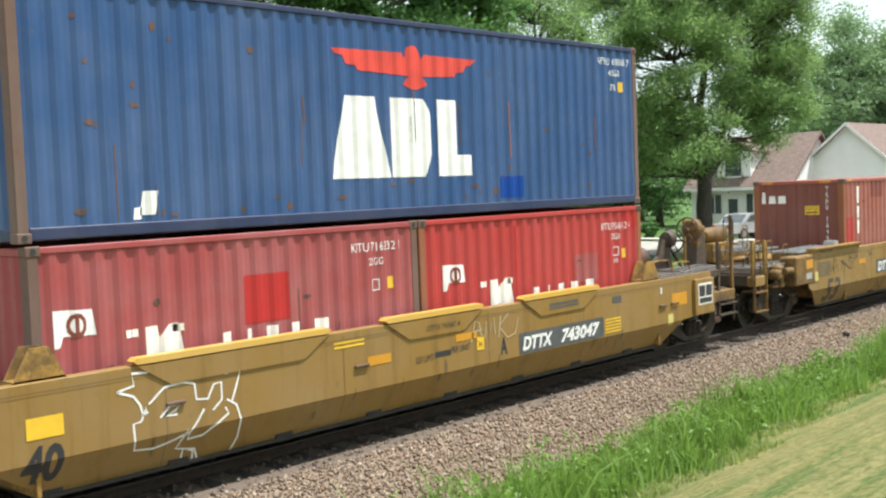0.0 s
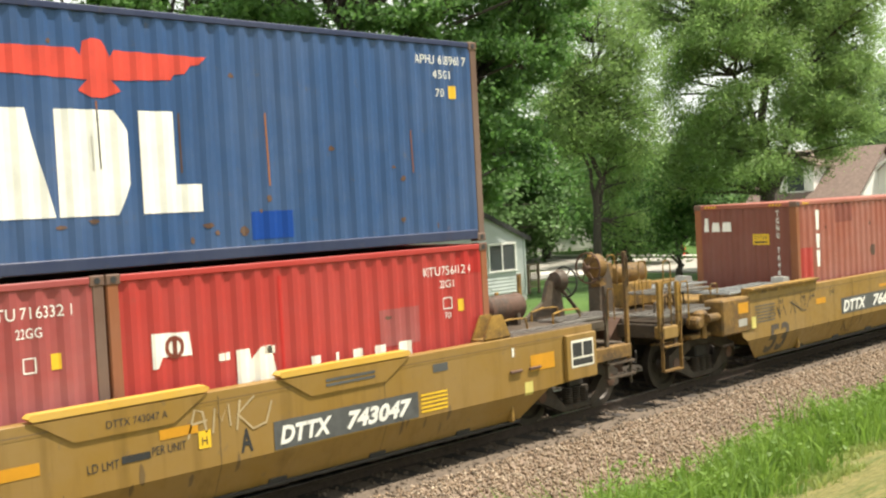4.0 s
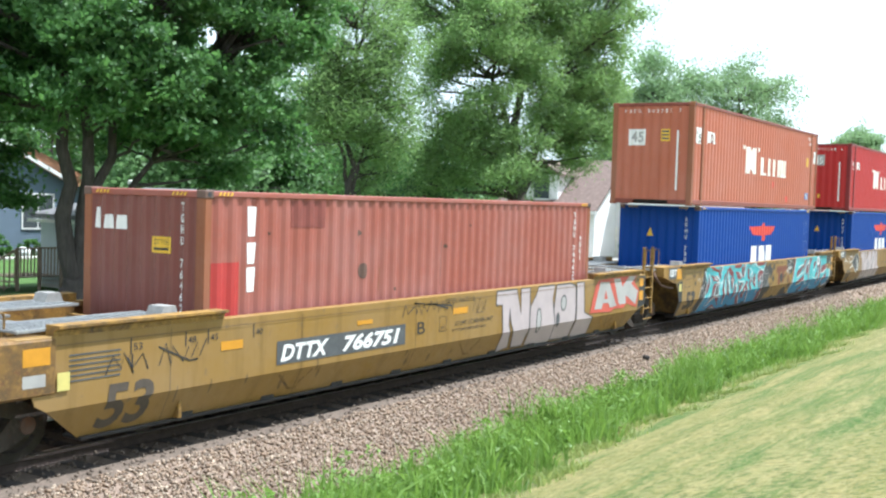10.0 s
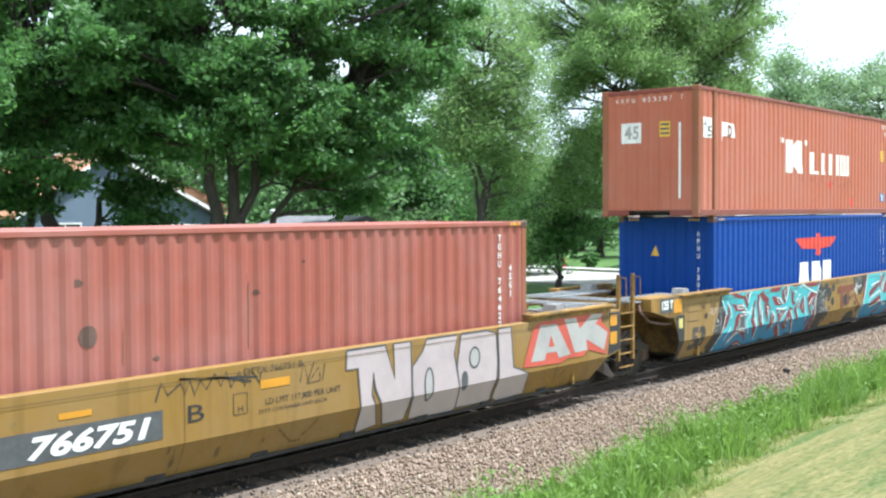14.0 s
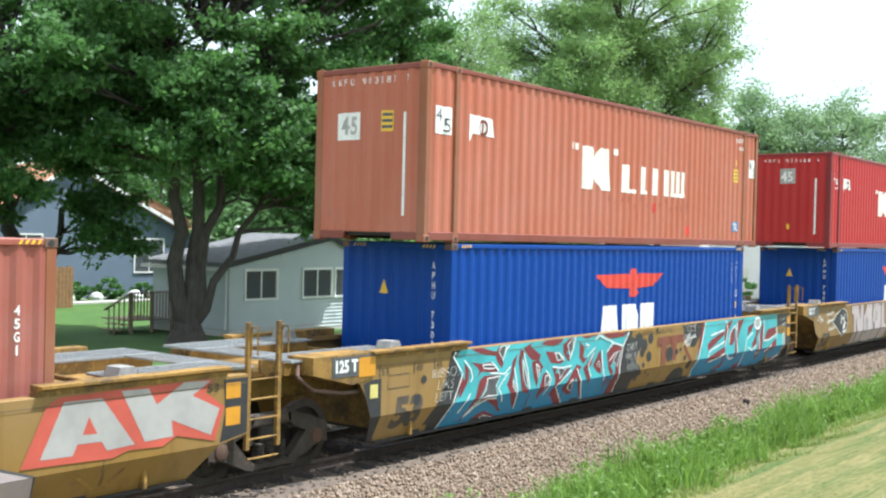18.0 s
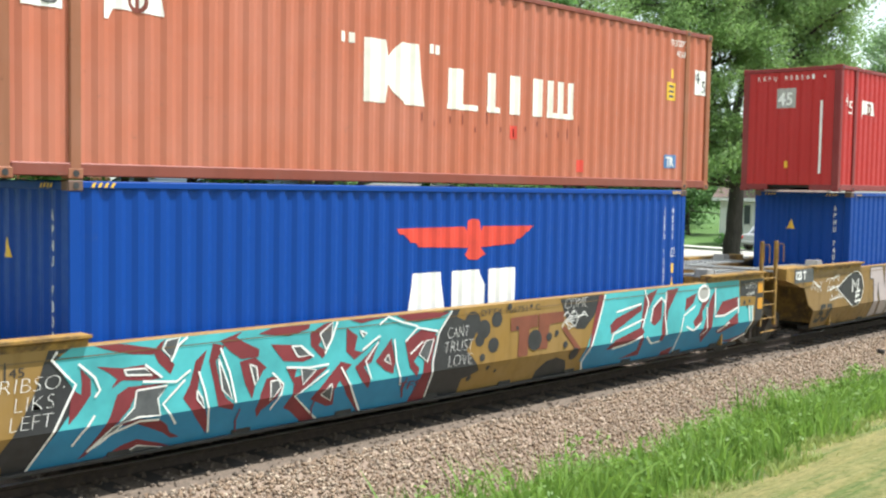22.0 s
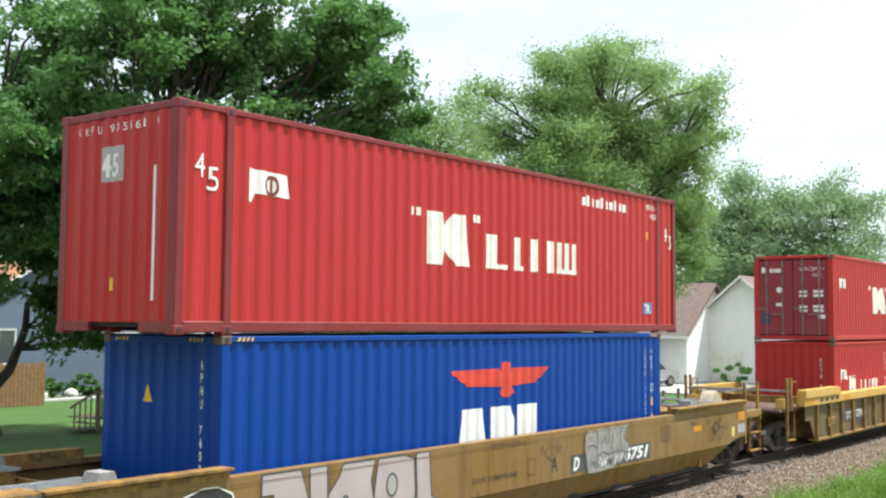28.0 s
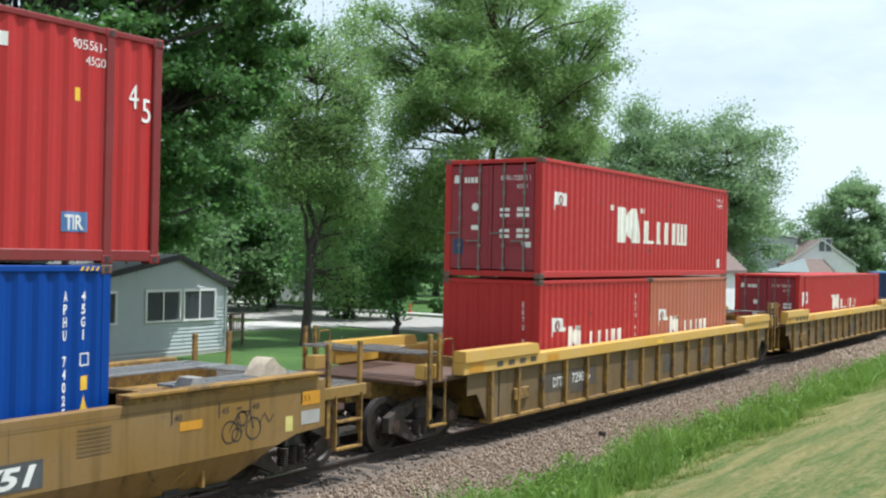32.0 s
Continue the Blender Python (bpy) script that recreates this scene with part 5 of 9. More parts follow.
def container(label, u, length, z, height, mat, end_mat=None, doors=False, group="containers on the train", rail_mat=None, post_mat=None, name="shipping_container"):
    """A steel box: corrugated walls between posts, rails and corner castings; 45 ft boxes have posts at the 40 ft places."""
    ob = mover(name, label, "container", u, z, group)
    L, H, rm = length, height, rail_mat or mat
    long = L > 13
    off = 0.762 if long else 0.0
    y = HW - 0.012
    part("side_wall", wave_sheet(0.1, L - 0.1, 0.15, H - 0.08, lambda a, d, c: (a, -y + d, c)), mat, ob)
    part("side_wall", wave_sheet(0.1, L - 0.1, 0.15, H - 0.08, lambda a, d, c: (a, y - d, c)), mat, ob)
    if doors:
        for side in (-1, 1):
            d = Shape()
            y0, y1 = (0.012, 1.10) if side > 0 else (-1.10, -0.012)
            d.box(0.03, 0.075, y0, y1, 0.19, H - 0.15, 0.006)
            door = part("door", d, end_mat or mat, ob)
            for k in range(5):
                c = 0.30 + k * (H - 0.62) / 4.6
                part("door_panel", Shape().prism([(y0 + 0.07, c), (y1 - 0.07, c), (y1 - 0.10, c + 0.36), (y0 + 0.10, c + 0.36)], "x", 0.014, 0.03), end_mat or mat, door)
            for f in (0.27, 0.73):
                ry = y0 + (y1 - y0) * f
                r = Shape().bar((-0.012, ry, 0.14), (-0.012, ry, H - 0.1), 0.019)
                for c in (0.22, 0.7, 1.3, H - 0.75, H - 0.25):
                    r.box(-0.03, 0.03, ry - 0.035, ry + 0.035, c - 0.03, c + 0.03)
                part("lock_rod", r, GRATING, door, "grey galvanised locking bar")
                hz = 0.78 if f < 0.5 else 0.95
                part("handle", Shape().box(-0.05, -0.025, min(ry, ry + 0.32), max(ry, ry + 0.32), hz, hz + 0.035, 0.006), GRATING, door)
    else:
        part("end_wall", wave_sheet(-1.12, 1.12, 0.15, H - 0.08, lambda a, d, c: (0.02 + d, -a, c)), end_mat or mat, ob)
    part("end_wall", wave_sheet(-1.12, 1.12, 0.15, H - 0.08, lambda a, d, c: (L - 0.02 - d, a, c)), mat, ob)
    part("roof_panel", wave_sheet(0.1, L - 0.1, 0, 1, lambda a, d, c: (a, -1.16 + 2.32 * c, H - 0.02 - d * 0.5)), mat, ob)
    part("underside", Shape().box(0.1, L - 0.1, -1.15, 1.15, 0.09, 0.16), DARKSTEEL, ob)
    for s in (-1, 1):
        part("bottom_rail", Shape().box(0.15, L - 0.15, min(s * HW, s * (HW - 0.06)), max(s * HW, s * (HW - 0.06)), 0.03, 0.17, 0.012), rm, ob)
        part("top_rail", Shape().box(0.15, L - 0.15, min(s * HW, s * (HW - 0.05)), max(s * HW, s * (HW - 0.05)), H - 0.09, H - 0.012, 0.01), rm, ob)
    for x in (0.0, L - 0.1):
        for y0, y1 in ((-1.08, -0.52), (0.52, 1.08)) if long and x == 0 and not doors else ((-1.08, 1.08),):
            part("end_sill", Shape().box(x + 0.012, x + 0.085, y0, y1, 0.03, 0.16, 0.01), rm, ob)
        part("end_header", Shape().box(x + 0.012, x + 0.085, -1.08, 1.08, H - 0.11, H - 0.015, 0.01), rm, ob)
    for x in (0.0, L - 0.16):
        for s in (-1, 1):
            part("corner_post", Shape().box(x + 0.008, x + 0.152, min(s * 1.05, s * (HW - 0.002)), max(s * 1.05, s * (HW - 0.002)), 0.1, H - 0.1, 0.015), post_mat or rm, ob)
    for x in (0.0 + off, L - 0.178 - off):
        for s in (-1, 1):
            if long:
                part("inner_post", Shape().box(x + 0.02, x + 0.158, min(s * 1.14, s * (HW + 0.003)), max(s * 1.14, s * (HW + 0.003)), 0.1, H - 0.1, 0.015), post_mat or rm, ob)
    xs = [0.0, L - 0.178] + ([off, L - 0.178 - off] if long else [])
    for x in xs:
        for s in (-1, 1):
            for c in (0.0, H - 0.118):
                k = Shape().box(x, x + 0.178, min(s * (HW + 0.006), s * 1.06), max(s * (HW + 0.006), s * 1.06), c, c + 0.118, 0.012)
                ob_c = part("corner_casting", k, CASTING if not long else (post_mat or rm), ob)
                if s < 0:
                    h = Shape().lathe([(-0.004, 0.036), (0.004, 0.036)], (x + 0.089, -HW - 0.008, c + 0.06), "y", 12)
                    part("lifting_hole", h, BLACKP, ob_c)
    return ob


def hazard_marks(ob, H):
    """Black and yellow height strips on the upper edge of a high box."""
    for x in (0.26, 11.7):
        for k in range(4):
            marking("hazard_stripe", ob, [rect(0.035, 0.05, 0, 0, 0.03)], STICKY, x + k * 0.075, H - 0.075, ("flat", -HW - 0.004))
    for y in (-0.95, 0.6):
        for k in range(4):
            marking("hazard_stripe", ob, [rect(0.035, 0.05, 0, 0, 0.03)], STICKY, y + k * 0.075, H - 0.085, ("face", 0.0))


def words(ob, text, x, z, h, mat=WHITEP, w=None, wall=None, upright=False, slant=0.0, bold=0.0, name="lettering", spacing=1.0):
    return marking(name, ob, glyphs(text, h, slant, bold, spacing), mat, x, z, wall or ("side", -HW + 0.012, 0), w, upright=upright)


def column(ob, text, x, z, h, step, mat=WHITEP, wall=None):
    """Writing set letter under letter."""
    for i, ch in enumerate(text):
        if ch != " ":
            marking("lettering", ob, glyphs(ch, h, 0, 0.004), mat, x + (h * 0.2 if ch in "1I" else 0), z - i * step, wall or ("side", -HW + 0.012, 0), h * (0.22 if ch in "1I" else 0.62))


def emblem_bird(ob, x, z, w, h):
    """A plain red winged shape, over white blocks where a company's letters stand."""
    wing = [(0.02, 0.80), (0.47, 0.82), (0.49, 0.70), (0.50, 0.94), (0.53, 1.0), (0.57, 0.99), (0.585, 0.90), (0.60, 0.70), (0.615, 0.82), (1.0, 0.80), (0.965, 0.66), (0.935, 0.64), (0.90, 0.48), (0.86, 0.46), (0.845, 0.36),
            (0.60, 0.30), (0.635, 0.12), (0.57, 0.0), (0.52, 0.0), (0.475, 0.12), (0.51, 0.30), (0.17, 0.36), (0.155, 0.46), (0.11, 0.48), (0.075, 0.66), (0.045, 0.68)]
    poly = [(w * a, h * b) for a, b in wing]
    marking("emblem", ob, [poly], EAGLE, x, z, ("side", -HW + 0.012, 0), label="plain red winged emblem")


def block_letters(ob, x, z, sizes, mat=WHITEP, wall=None, name="painted_block"):
    """Plain blocks where a company's name is painted: (offset, width, height, taper)."""
    for o, w, h, t in sizes:
        poly = [(o, 0), (o + w, 0), (o + w - t, h), (o + t, h)] if t or w < 0.7 else [(o, 0), (o + w * 0.8, 0), (o + w, h * 0.3), (o + w, h * 0.8), (o + w * 0.8, h), (o, h)]
        marking(name, ob, [poly], mat, x, z, wall or ("side", -HW + 0.012, 0))


def line_name(ob, marks, z, big, small, mat=CREAMP):
    """Plain blocks and bars in place of a shipping line's name: (place, width, kind): 0 a big notched block with ticks, 1 to 3 bars of one to three strokes."""
    wall = ("side", -HW + 0.012, 0)
    for x, w, kind in marks:
        if kind == 0:
            marking("painted_block", ob, [[(0, 0), (w * 0.32, 0), (w * 0.36, big * 0.3), (w * 0.66, 0), (w, 0), (w * 0.86, big), (w * 0.58, big), (w * 0.36, big * 0.75), (w * 0.32, big), (0, big)]], mat, x, z, wall)
            for o in (-0.42, -0.27, w + 0.06, w + 0.2):
                marking("painted_tick", ob, [rect(0.08, 0.13 if big > 0.6 else 0.09)], mat, x + o * (1 if big > 0.6 else 0.6), z + big - 0.1, wall)
        else:
            for k in range(kind):
                bw = w / (2 * kind - 1) if kind > 1 else w * 0.55
                lo = small * 0.14 if kind != 2 else 0.0
                marking("painted_bar", ob, [rect(bw * 0.86, small - lo)], mat, x + 2 * k * bw + bw * 0.07, z + lo, wall)
            if kind != 2:
                marking("painted_bar", ob, [rect(w, small * 0.14)], mat, x, z, wall)


def flag(ob, x, z, w=0.62, h=0.55):
    marking("painted_flag", ob, [[(0, 0), (0.06, 0), (0.12, 0.12), (w, 0.10), (w * 0.94, h * 0.94), (0.0, h)]], WHITEP, x, z, ("side", -HW + 0.012, 0), label="plain white flag shape")
    ring = [(math.cos(a) * h * 0.24, math.sin(a) * h * 0.27) for a in (i * math.pi / 6 for i in range(13))]
    marking("flag_ring", ob, ribbon(ring, 0.05), RUST_RED, x + w * 0.55, z + h * 0.55, ("side", -HW + 0.010, 0), label="plain dull red ring")
    marking("flag_bar", ob, [rect(0.045, h * 0.5)], RUST_RED, x + w * 0.55 - 0.022, z + h * 0.3, ("side", -HW + 0.009, 0))


# ---- cars ----
def lean(z):
    """The outer face of a smooth side: upright above the bend, drawn in below it."""
    return -1.58 if z >= 0.70 else -1.58 + (0.70 - z) / 0.42 * 0.20


def side_sheet(levels, sign, thick=0.02, prof=lean):
    """One side of a well: rows of (z, left end, right end), bottom first."""
    s = Shape()
    v = []
    for z, a, b in levels:
        y = prof(z)
        v += [(a, -sign * y, z), (b, -sign * y, z), (a, -sign * (y + thick), z), (b, -sign * (y + thick), z)]
    f = []
    for i in range(len(levels) - 1):
        p, q = 4 * i, 4 * i + 4
        f += [(p, p + 1, q + 1, q), (p + 2, q + 2, q + 3, p + 3), (p, q, q + 2, p + 2), (p + 1, p + 3, q + 3, q + 1)]
    n = 4 * (len(levels) - 1)
    f += [(0, 2, 3, 1), (n, n + 1, n + 3, n + 2)]
    return s.add(v, f)


def wheelset(car, u, u0, r=0.46):
    s = Shape()
    for y in (-0.72, 0.72):
        k = 1 if y > 0 else -1
        prof = [(-0.07, 0.07), (-0.07, 0.12), (-0.03, 0.15), (-0.03, r - 0.10), (-0.065, r - 0.07), (-0.07, r), (0.045, r), (0.05, r + 0.028), (0.075, r + 0.028), (0.075, r - 0.08), (0.03, r - 0.11), (0.02, 0.15), (0.08, 0.11), (0.08, 0.07)]
        s.lathe([(a * -k * -1 if k < 0 else -a, b) for a, b in prof], (0, y, 0), "y", 28)
    s.bar((0, -1.02, 0), (0, 1.02, 0), 0.075, 12)
    for a in range(8):
        w = a * math.pi / 4
        s.lathe([(-0.012, 0.022), (0.012, 0.022)], (0.24 * math.cos(w), -0.755, 0.24 * math.sin(w)), "y", 8)
    ob = part("wheelset", s, WHEELSTEEL, car, "dark steel wheels on their axle", smooth=True)
    ob.location = (u - u0, 0, r)
    WHEELS.append((ob, u - u0, r))
    return ob


def bogie(car, uc, u0, base=1.78, r=0.46):
    """A three-piece truck: two cast frames with springs, a bolster, two wheelsets."""
    c = uc - u0
    h = base / 2
    for y in (-1.0, 1.0):
        f = Shape()
        a, b = y - 0.07, y + 0.07
        f.prism([(c - h - 0.22, r + 0.16), (c - h - 0.22, r - 0.10), (c - h + 0.02, r - 0.13), (c - h + 0.42, 0.16), (c - 0.34, 0.12), (c - 0.34, 0.24), (c - 0.42, 0.30),
                 (c - h + 0.30, r + 0.02), (c - h + 0.22, r + 0.10), (c - 0.42, r + 0.20), (c - 0.34, r + 0.28), (c - 0.30, r + 0.42), (c - h + 0.1, r + 0.30)], "y", a, b)
        f.prism([(2 * c - p, q) for p, q in [(c - h - 0.22, r + 0.16), (c - h - 0.22, r - 0.10), (c - h + 0.02, r - 0.13), (c - h + 0.42, 0.16), (c - 0.34, 0.12), (c - 0.34, 0.24), (c - 0.42, 0.30),
                 (c - h + 0.30, r + 0.02), (c - h + 0.22, r + 0.10), (c - 0.42, r + 0.20), (c - 0.34, r + 0.28), (c - 0.30, r + 0.42), (c - h + 0.1, r + 0.30)]], "y", a, b)
        f.box(c - 0.36, c + 0.36, a, b, 0.12, 0.22, 0.02).box(c - 0.40, c + 0.40, a, b, r + 0.24, r + 0.42, 0.03)
        fr = part("side_frame", f, TRUCKDUST, car, "grimy cast truck side frame")
        sp = Shape()
        for k in (-0.2, 0.0, 0.2):
            for i in range(7):
                sp.lathe([(-0.013, 0.075), (-0.009, 0.088), (0.009, 0.088), (0.013, 0.075)], (c + k, y + (-0.02 if y < 0 else 0.02), 0.245 + i * 0.037), "z", 12)
        part("spring", sp, TRUCKDUST, fr)
        for k in (-h, h):
            part("bearing_cap", Shape().lathe([(-0.10, 0.05), (-0.085, 0.105), (0.06, 0.115), (0.06, 0.05)] if y < 0 else [(-0.06, 0.05), (-0.06, 0.115), (0.085, 0.105), (0.10, 0.05)], (c + k, y, r), "y", 14), RUSTY, fr, smooth=True)
    part("bolster", Shape().box(c - 0.2, c + 0.2, -1.05, 1.05, r + 0.02, r + 0.26, 0.03), DARKSTEEL, car)
    for k in (-h, h):
        wheelset(car, uc + k, u0, r)


def hoop(p, q, rise, r=0.014):
    """A bent grab iron between two feet."""
    p, q = Vector(p), Vector(q)
    up = Vector((0, 0, rise))
    return Shape().pipe([p, p + up * 0.85, p.lerp(q, 0.12) + up, p.lerp(q, 0.88) + up, q + up * 0.85, q], r, 6)


def grate(s, x0, x1, y0, y1, z, t=0.04):
    """An open walkway: a frame with bearing bars."""
    s.box(x0, x1, y0, y0 + 0.03, z - t, z).box(x0, x1, y1 - 0.03, y1, z - t, z)
    n = max(2, int((x1 - x0) / 0.06))
    for i in range(n + 1):
        x = x0 + (x1 - x0) * i / n
        s.box(x - 0.01, x + 0.01, y0, y1, z - t * 0.8, z - 0.004)
    m = max(2, int((y1 - y0) / 0.12))
    for i in range(m + 1):
        y = y0 + (y1 - y0) * i / m
        s.box(x0, x1, y - 0.006, y + 0.006, z - t * 0.7, z - 0.008)
    return s


def well_core(ob, u0, w0, w1, top, floor_z=0.24):
    """Floor slats, cross bearers and end bulkheads of the pit between the sides."""
    a, b = w0 - u0, w1 - u0
    for k in range(int((b - a) / 1.6) + 1):
        x = min(a + k * 1.6, b - 0.3)
        part("floor_bearer", Shape().box(x, x + 0.28, -1.42, 1.42, floor_z, 0.355, 0.01), DARKSTEEL, ob)
    for y in (-1.0, 1.0):
        part("floor_strip", Shape().box(a, b, y - 0.22, y + 0.22, floor_z - 0.02, 0.34), DARKSTEEL, ob)
    for x in (a - 0.06, b):
        part("bulkhead", Shape().box(x, x + 0.06, -1.50, 1.50, 0.30, top - 0.06, 0.01), YELLOW_R, ob)


def coupler(ob, x0, x1, z=0.88):
    s = Shape().box(x0, x1, -0.13, 0.13, z - 0.14, z + 0.14, 0.03)
    k = x1 if abs(x1) > abs(x0) else x0
    s.box(k - 0.16, k + 0.16, -0.2, 0.2, z - 0.22, z + 0.22, 0.06)
    part("coupler", s, RUSTY, ob, "rusty knuckle coupler")


def ladder(ob, x0, x1, z0, z1, y, rungs, mat=YELLOW_R):
    for x in (x0, x1):
        part("ladder_rail", Shape().box(x - 0.035, x + 0.035, y - 0.012, y + 0.05, z0 + 0.12, z1, 0.006), mat, ob)
    for k in range(rungs):
        z = z0 + (z1 - 0.75 - z0) * k / max(1, rungs - 1)
        part("rung", Shape().bar((x0, y, z), (x1, y, z), 0.014, 6), mat, ob)
    part("grab_iron", hoop((x0 + 0.02, y - 0.02, z1 - 0.42), (x0 + 0.02, y - 0.14, z1 - 0.42), 0.36, 0.012), mat, ob)
    part("grab_iron", hoop((x1 + 0.02, y - 0.02, z1 - 0.42), (x1 + 0.02, y - 0.14, z1 - 0.42), 0.36, 0.012), mat, ob)


BENT = ("bent", lean, 0.70)


def smooth_car(label, u0, u1, levels, w0, w1, raised, name="well_car", top=1.54, mat=None):
    """A car with smooth sides: levels give each row's left and right ends along the train; raised: stretches of heightened top chord."""
    ob = mover(name, label, "rail car", u0, 0.0, "well cars of the train")
    lv = [(z, a - u0, b - u0) for z, a, b in levels]
    mat = mat or YELLOW
    for s in (-1, 1):
        sd = part("side_sheet", mirror_y(side_sheet(lv, -1), s), mat, ob, "mustard-yellow bent steel side")
        a, b = lv[-1][1], lv[-1][2]
        y0, y1 = (-1.577, -1.40) if s < 0 else (1.40, 1.577)
        part("top_chord", Shape().box(a, b, y0, y1, top - 0.075, top + 0.006, 0.004), mat, ob)
        if s < 0:
            marking("chord_seam", ob, [rect(b - a - 0.1, 0.011)], GRIMY, a + 0.05, top - 0.105, ("bent", lean, 0.7, 0.0128))
        y0, y1 = (-1.44, -1.10) if s < 0 else (1.10, 1.44)
        part("bottom_chord", Shape().box(lv[0][1], lv[0][2], y0, y1, 0.255, 0.295, 0.008), DARKSTEEL, ob)
        for r0, r1 in raised:
            p = [(-1.66, top + 0.13), (-1.66, top + 0.10), (-1.575, top + 0.07), (-1.575, top - 0.02), (-1.42, top - 0.02), (-1.42, top + 0.13)]
            q = Shape().prism([(s * -yy, zz) for yy, zz in p] if s > 0 else p, "x", r0 - u0, r1 - u0)
            part("raised_chord", q, YELLOW_R, ob)
    well_core(ob, u0, w0, w1, top)
    return ob


def mirror_y(s, sign):
    if sign > 0:
        s.v = [(x, -y, z) for x, y, z in s.v]
    return s


def lettered_panel(ob, u0, ua, ub, z0, z1, left, right, h):
    marking("number_panel", ob, [rect(ub - ua, z1 - z0)], GREYP, ua - u0, z0, BENT)
    if left:
        words(ob, left, ua - u0 + 0.08, z0 + (z1 - z0 - h) / 2, h, w=(ub - ua) * 0.34, wall=("bent", lean, 0.7, 0.009), slant=0.25, bold=0.012)
    if right:
        words(ob, right, ua - u0 + (ub - ua) * 0.47, z0 + (z1 - z0 - h) / 2, h, w=(ub - ua) * 0.48, wall=("bent", lean, 0.7, 0.009), slant=0.25, bold=0.012)


def car_a():
    """The forty-foot unit with load pads along its sides."""
    u0 = -22.6
    ob = smooth_car("mustard-yellow forty-foot well car with white face graffiti", u0, -7.4,
                    [(0.28, -21.5, -9.06), (0.70, -22.2, -8.55), (0.76, -22.4, -7.45), (1.54, -22.4, -7.45)], -21.6, -9.32, [])
    for a, b in ((-20.45, -17.6), (-16.5, -14.5), (-13.45, -11.4)):
        part("load_pad", Shape().prism([(a - u0, 1.56), (b - u0, 1.56), (b - u0 + 0.05, 1.60), (b - u0, 1.635), (a - u0, 1.635), (a - u0 - 0.05, 1.60)], "y", -1.606, -1.46), YELLOW_B, ob, "bright yellow capped load pad")
        part("pad_plate", Shape().prism([(a - u0, 1.54), (b - u0, 1.54), (b - u0 - 0.42, 1.28), (a - u0 + 0.42, 1.28)], "y", -1.60, -1.575), YELLOW, ob)
    for x in (-21.55, -9.55):
        g = Shape().prism([(x - u0 - 0.3, 1.54), (x - u0 + 0.3, 1.54), (x - u0 + 0.12, 1.90), (x - u0 - 0.1, 1.90)], "y", -1.50, -1.47)
        g.prism([(x - u0 - 0.3, 1.54), (x - u0 + 0.3, 1.54), (x - u0 + 0.12, 1.90), (x - u0 - 0.1, 1.90)], "y", -1.28, -1.25).box(x - u0 - 0.3, x - u0 + 0.3, -1.5, -1.25, 1.54, 1.57)
        part("corner_guide", g, YELLOW_R, ob)
    # end platform over the truck
    part("end_deck", Shape().box(-9.3 - u0, -6.9 - u0, -1.45, 1.45, 1.38, 1.46, 0.01), DECKGRIME, ob, "soot-dark end platform")
    part("deck_tongue", Shape().box(-6.9 - u0, -5.9 - u0, -0.6, 0.9, 1.36, 1.43, 0.01), DECKGRIME, ob)
    part("centre_sill", Shape().box(-9.4 - u0, -5.6 - u0, -0.32, 0.32, 0.55, 0.95, 0.02), DARKSTEEL, ob)
    part("deck_edge", Shape().box(-9.3 - u0, -7.1 - u0, -1.56, -1.45, 1.44, 1.56, 0.01), DECKGRIME, ob)
    part("draft_beam", Shape().box(-9.3 - u0, -5.9 - u0, -0.42, 0.42, 0.95, 1.38, 0.02), YELLOW_R, ob)
    for x0, x1, y0, y1 in ((-9.1, -6.9, -1.45, -0.75), (-7.0, -5.4, -0.75, -0.1), (-9.1, -6.9, 0.75, 1.45)):
        part("walkway", grate(Shape(), x0 - u0, x1 - u0, y0, y1, 1.50), GRATING, ob, "worn grey grating walkway")
    part("label_window", Shape().box(-8.17 - u0, -7.43 - u0, -1.645, -1.575, 0.74, 1.44, 0.012), YELLOW, ob, "raised yellow plate with framed dark panes")
    marking("plate_border", ob, [rect(0.55, 0.42)], CREAMP, -8.07 - u0, 0.93, ("flat", -1.645))
    for x, z, w, h in ((0.03, 0.16, 0.23, 0.22), (0.29, 0.16, 0.23, 0.22), (0.03, 0.03, 0.49, 0.10)):
        marking("plate_pane", ob, [rect(w, h)], BLACKP, -8.07 - u0 + x, 0.93 + z, ("flat", -1.648))
    part("air_tank", Shape().lathe([(-0.52, 0.02), (-0.50, 0.15), (-0.42, 0.225), (-0.40, 0.235), (-0.37, 0.225), (0.37, 0.225), (0.40, 0.235), (0.42, 0.225), (0.50, 0.15), (0.52, 0.02)], (-7.62 - u0, 0.2, 1.76), "x", 24), TANKRUST, ob, "rusty brake air tank", smooth=True)
    for x in (-8.1, -7.4):
        part("tank_bracket", Shape().box(x - u0 - 0.04, x - u0 + 0.04, -0.02, 0.42, 1.46, 1.66), DECKGRIME, ob)
    part("brake_stand", Shape().prism([(-7.1 - u0, 1.46), (-5.95 - u0, 1.46), (-6.05 - u0, 2.05), (-6.35 - u0, 2.12), (-6.5 - u0, 1.75)], "y", 0.18, 0.26), DECKGRIME, ob)
    part("stand_brace", Shape().bar((-5.95 - u0, 0.3, 2.0), (-5.35 - u0, 0.3, 1.42), 0.035, 6), DECKGRIME, ob)
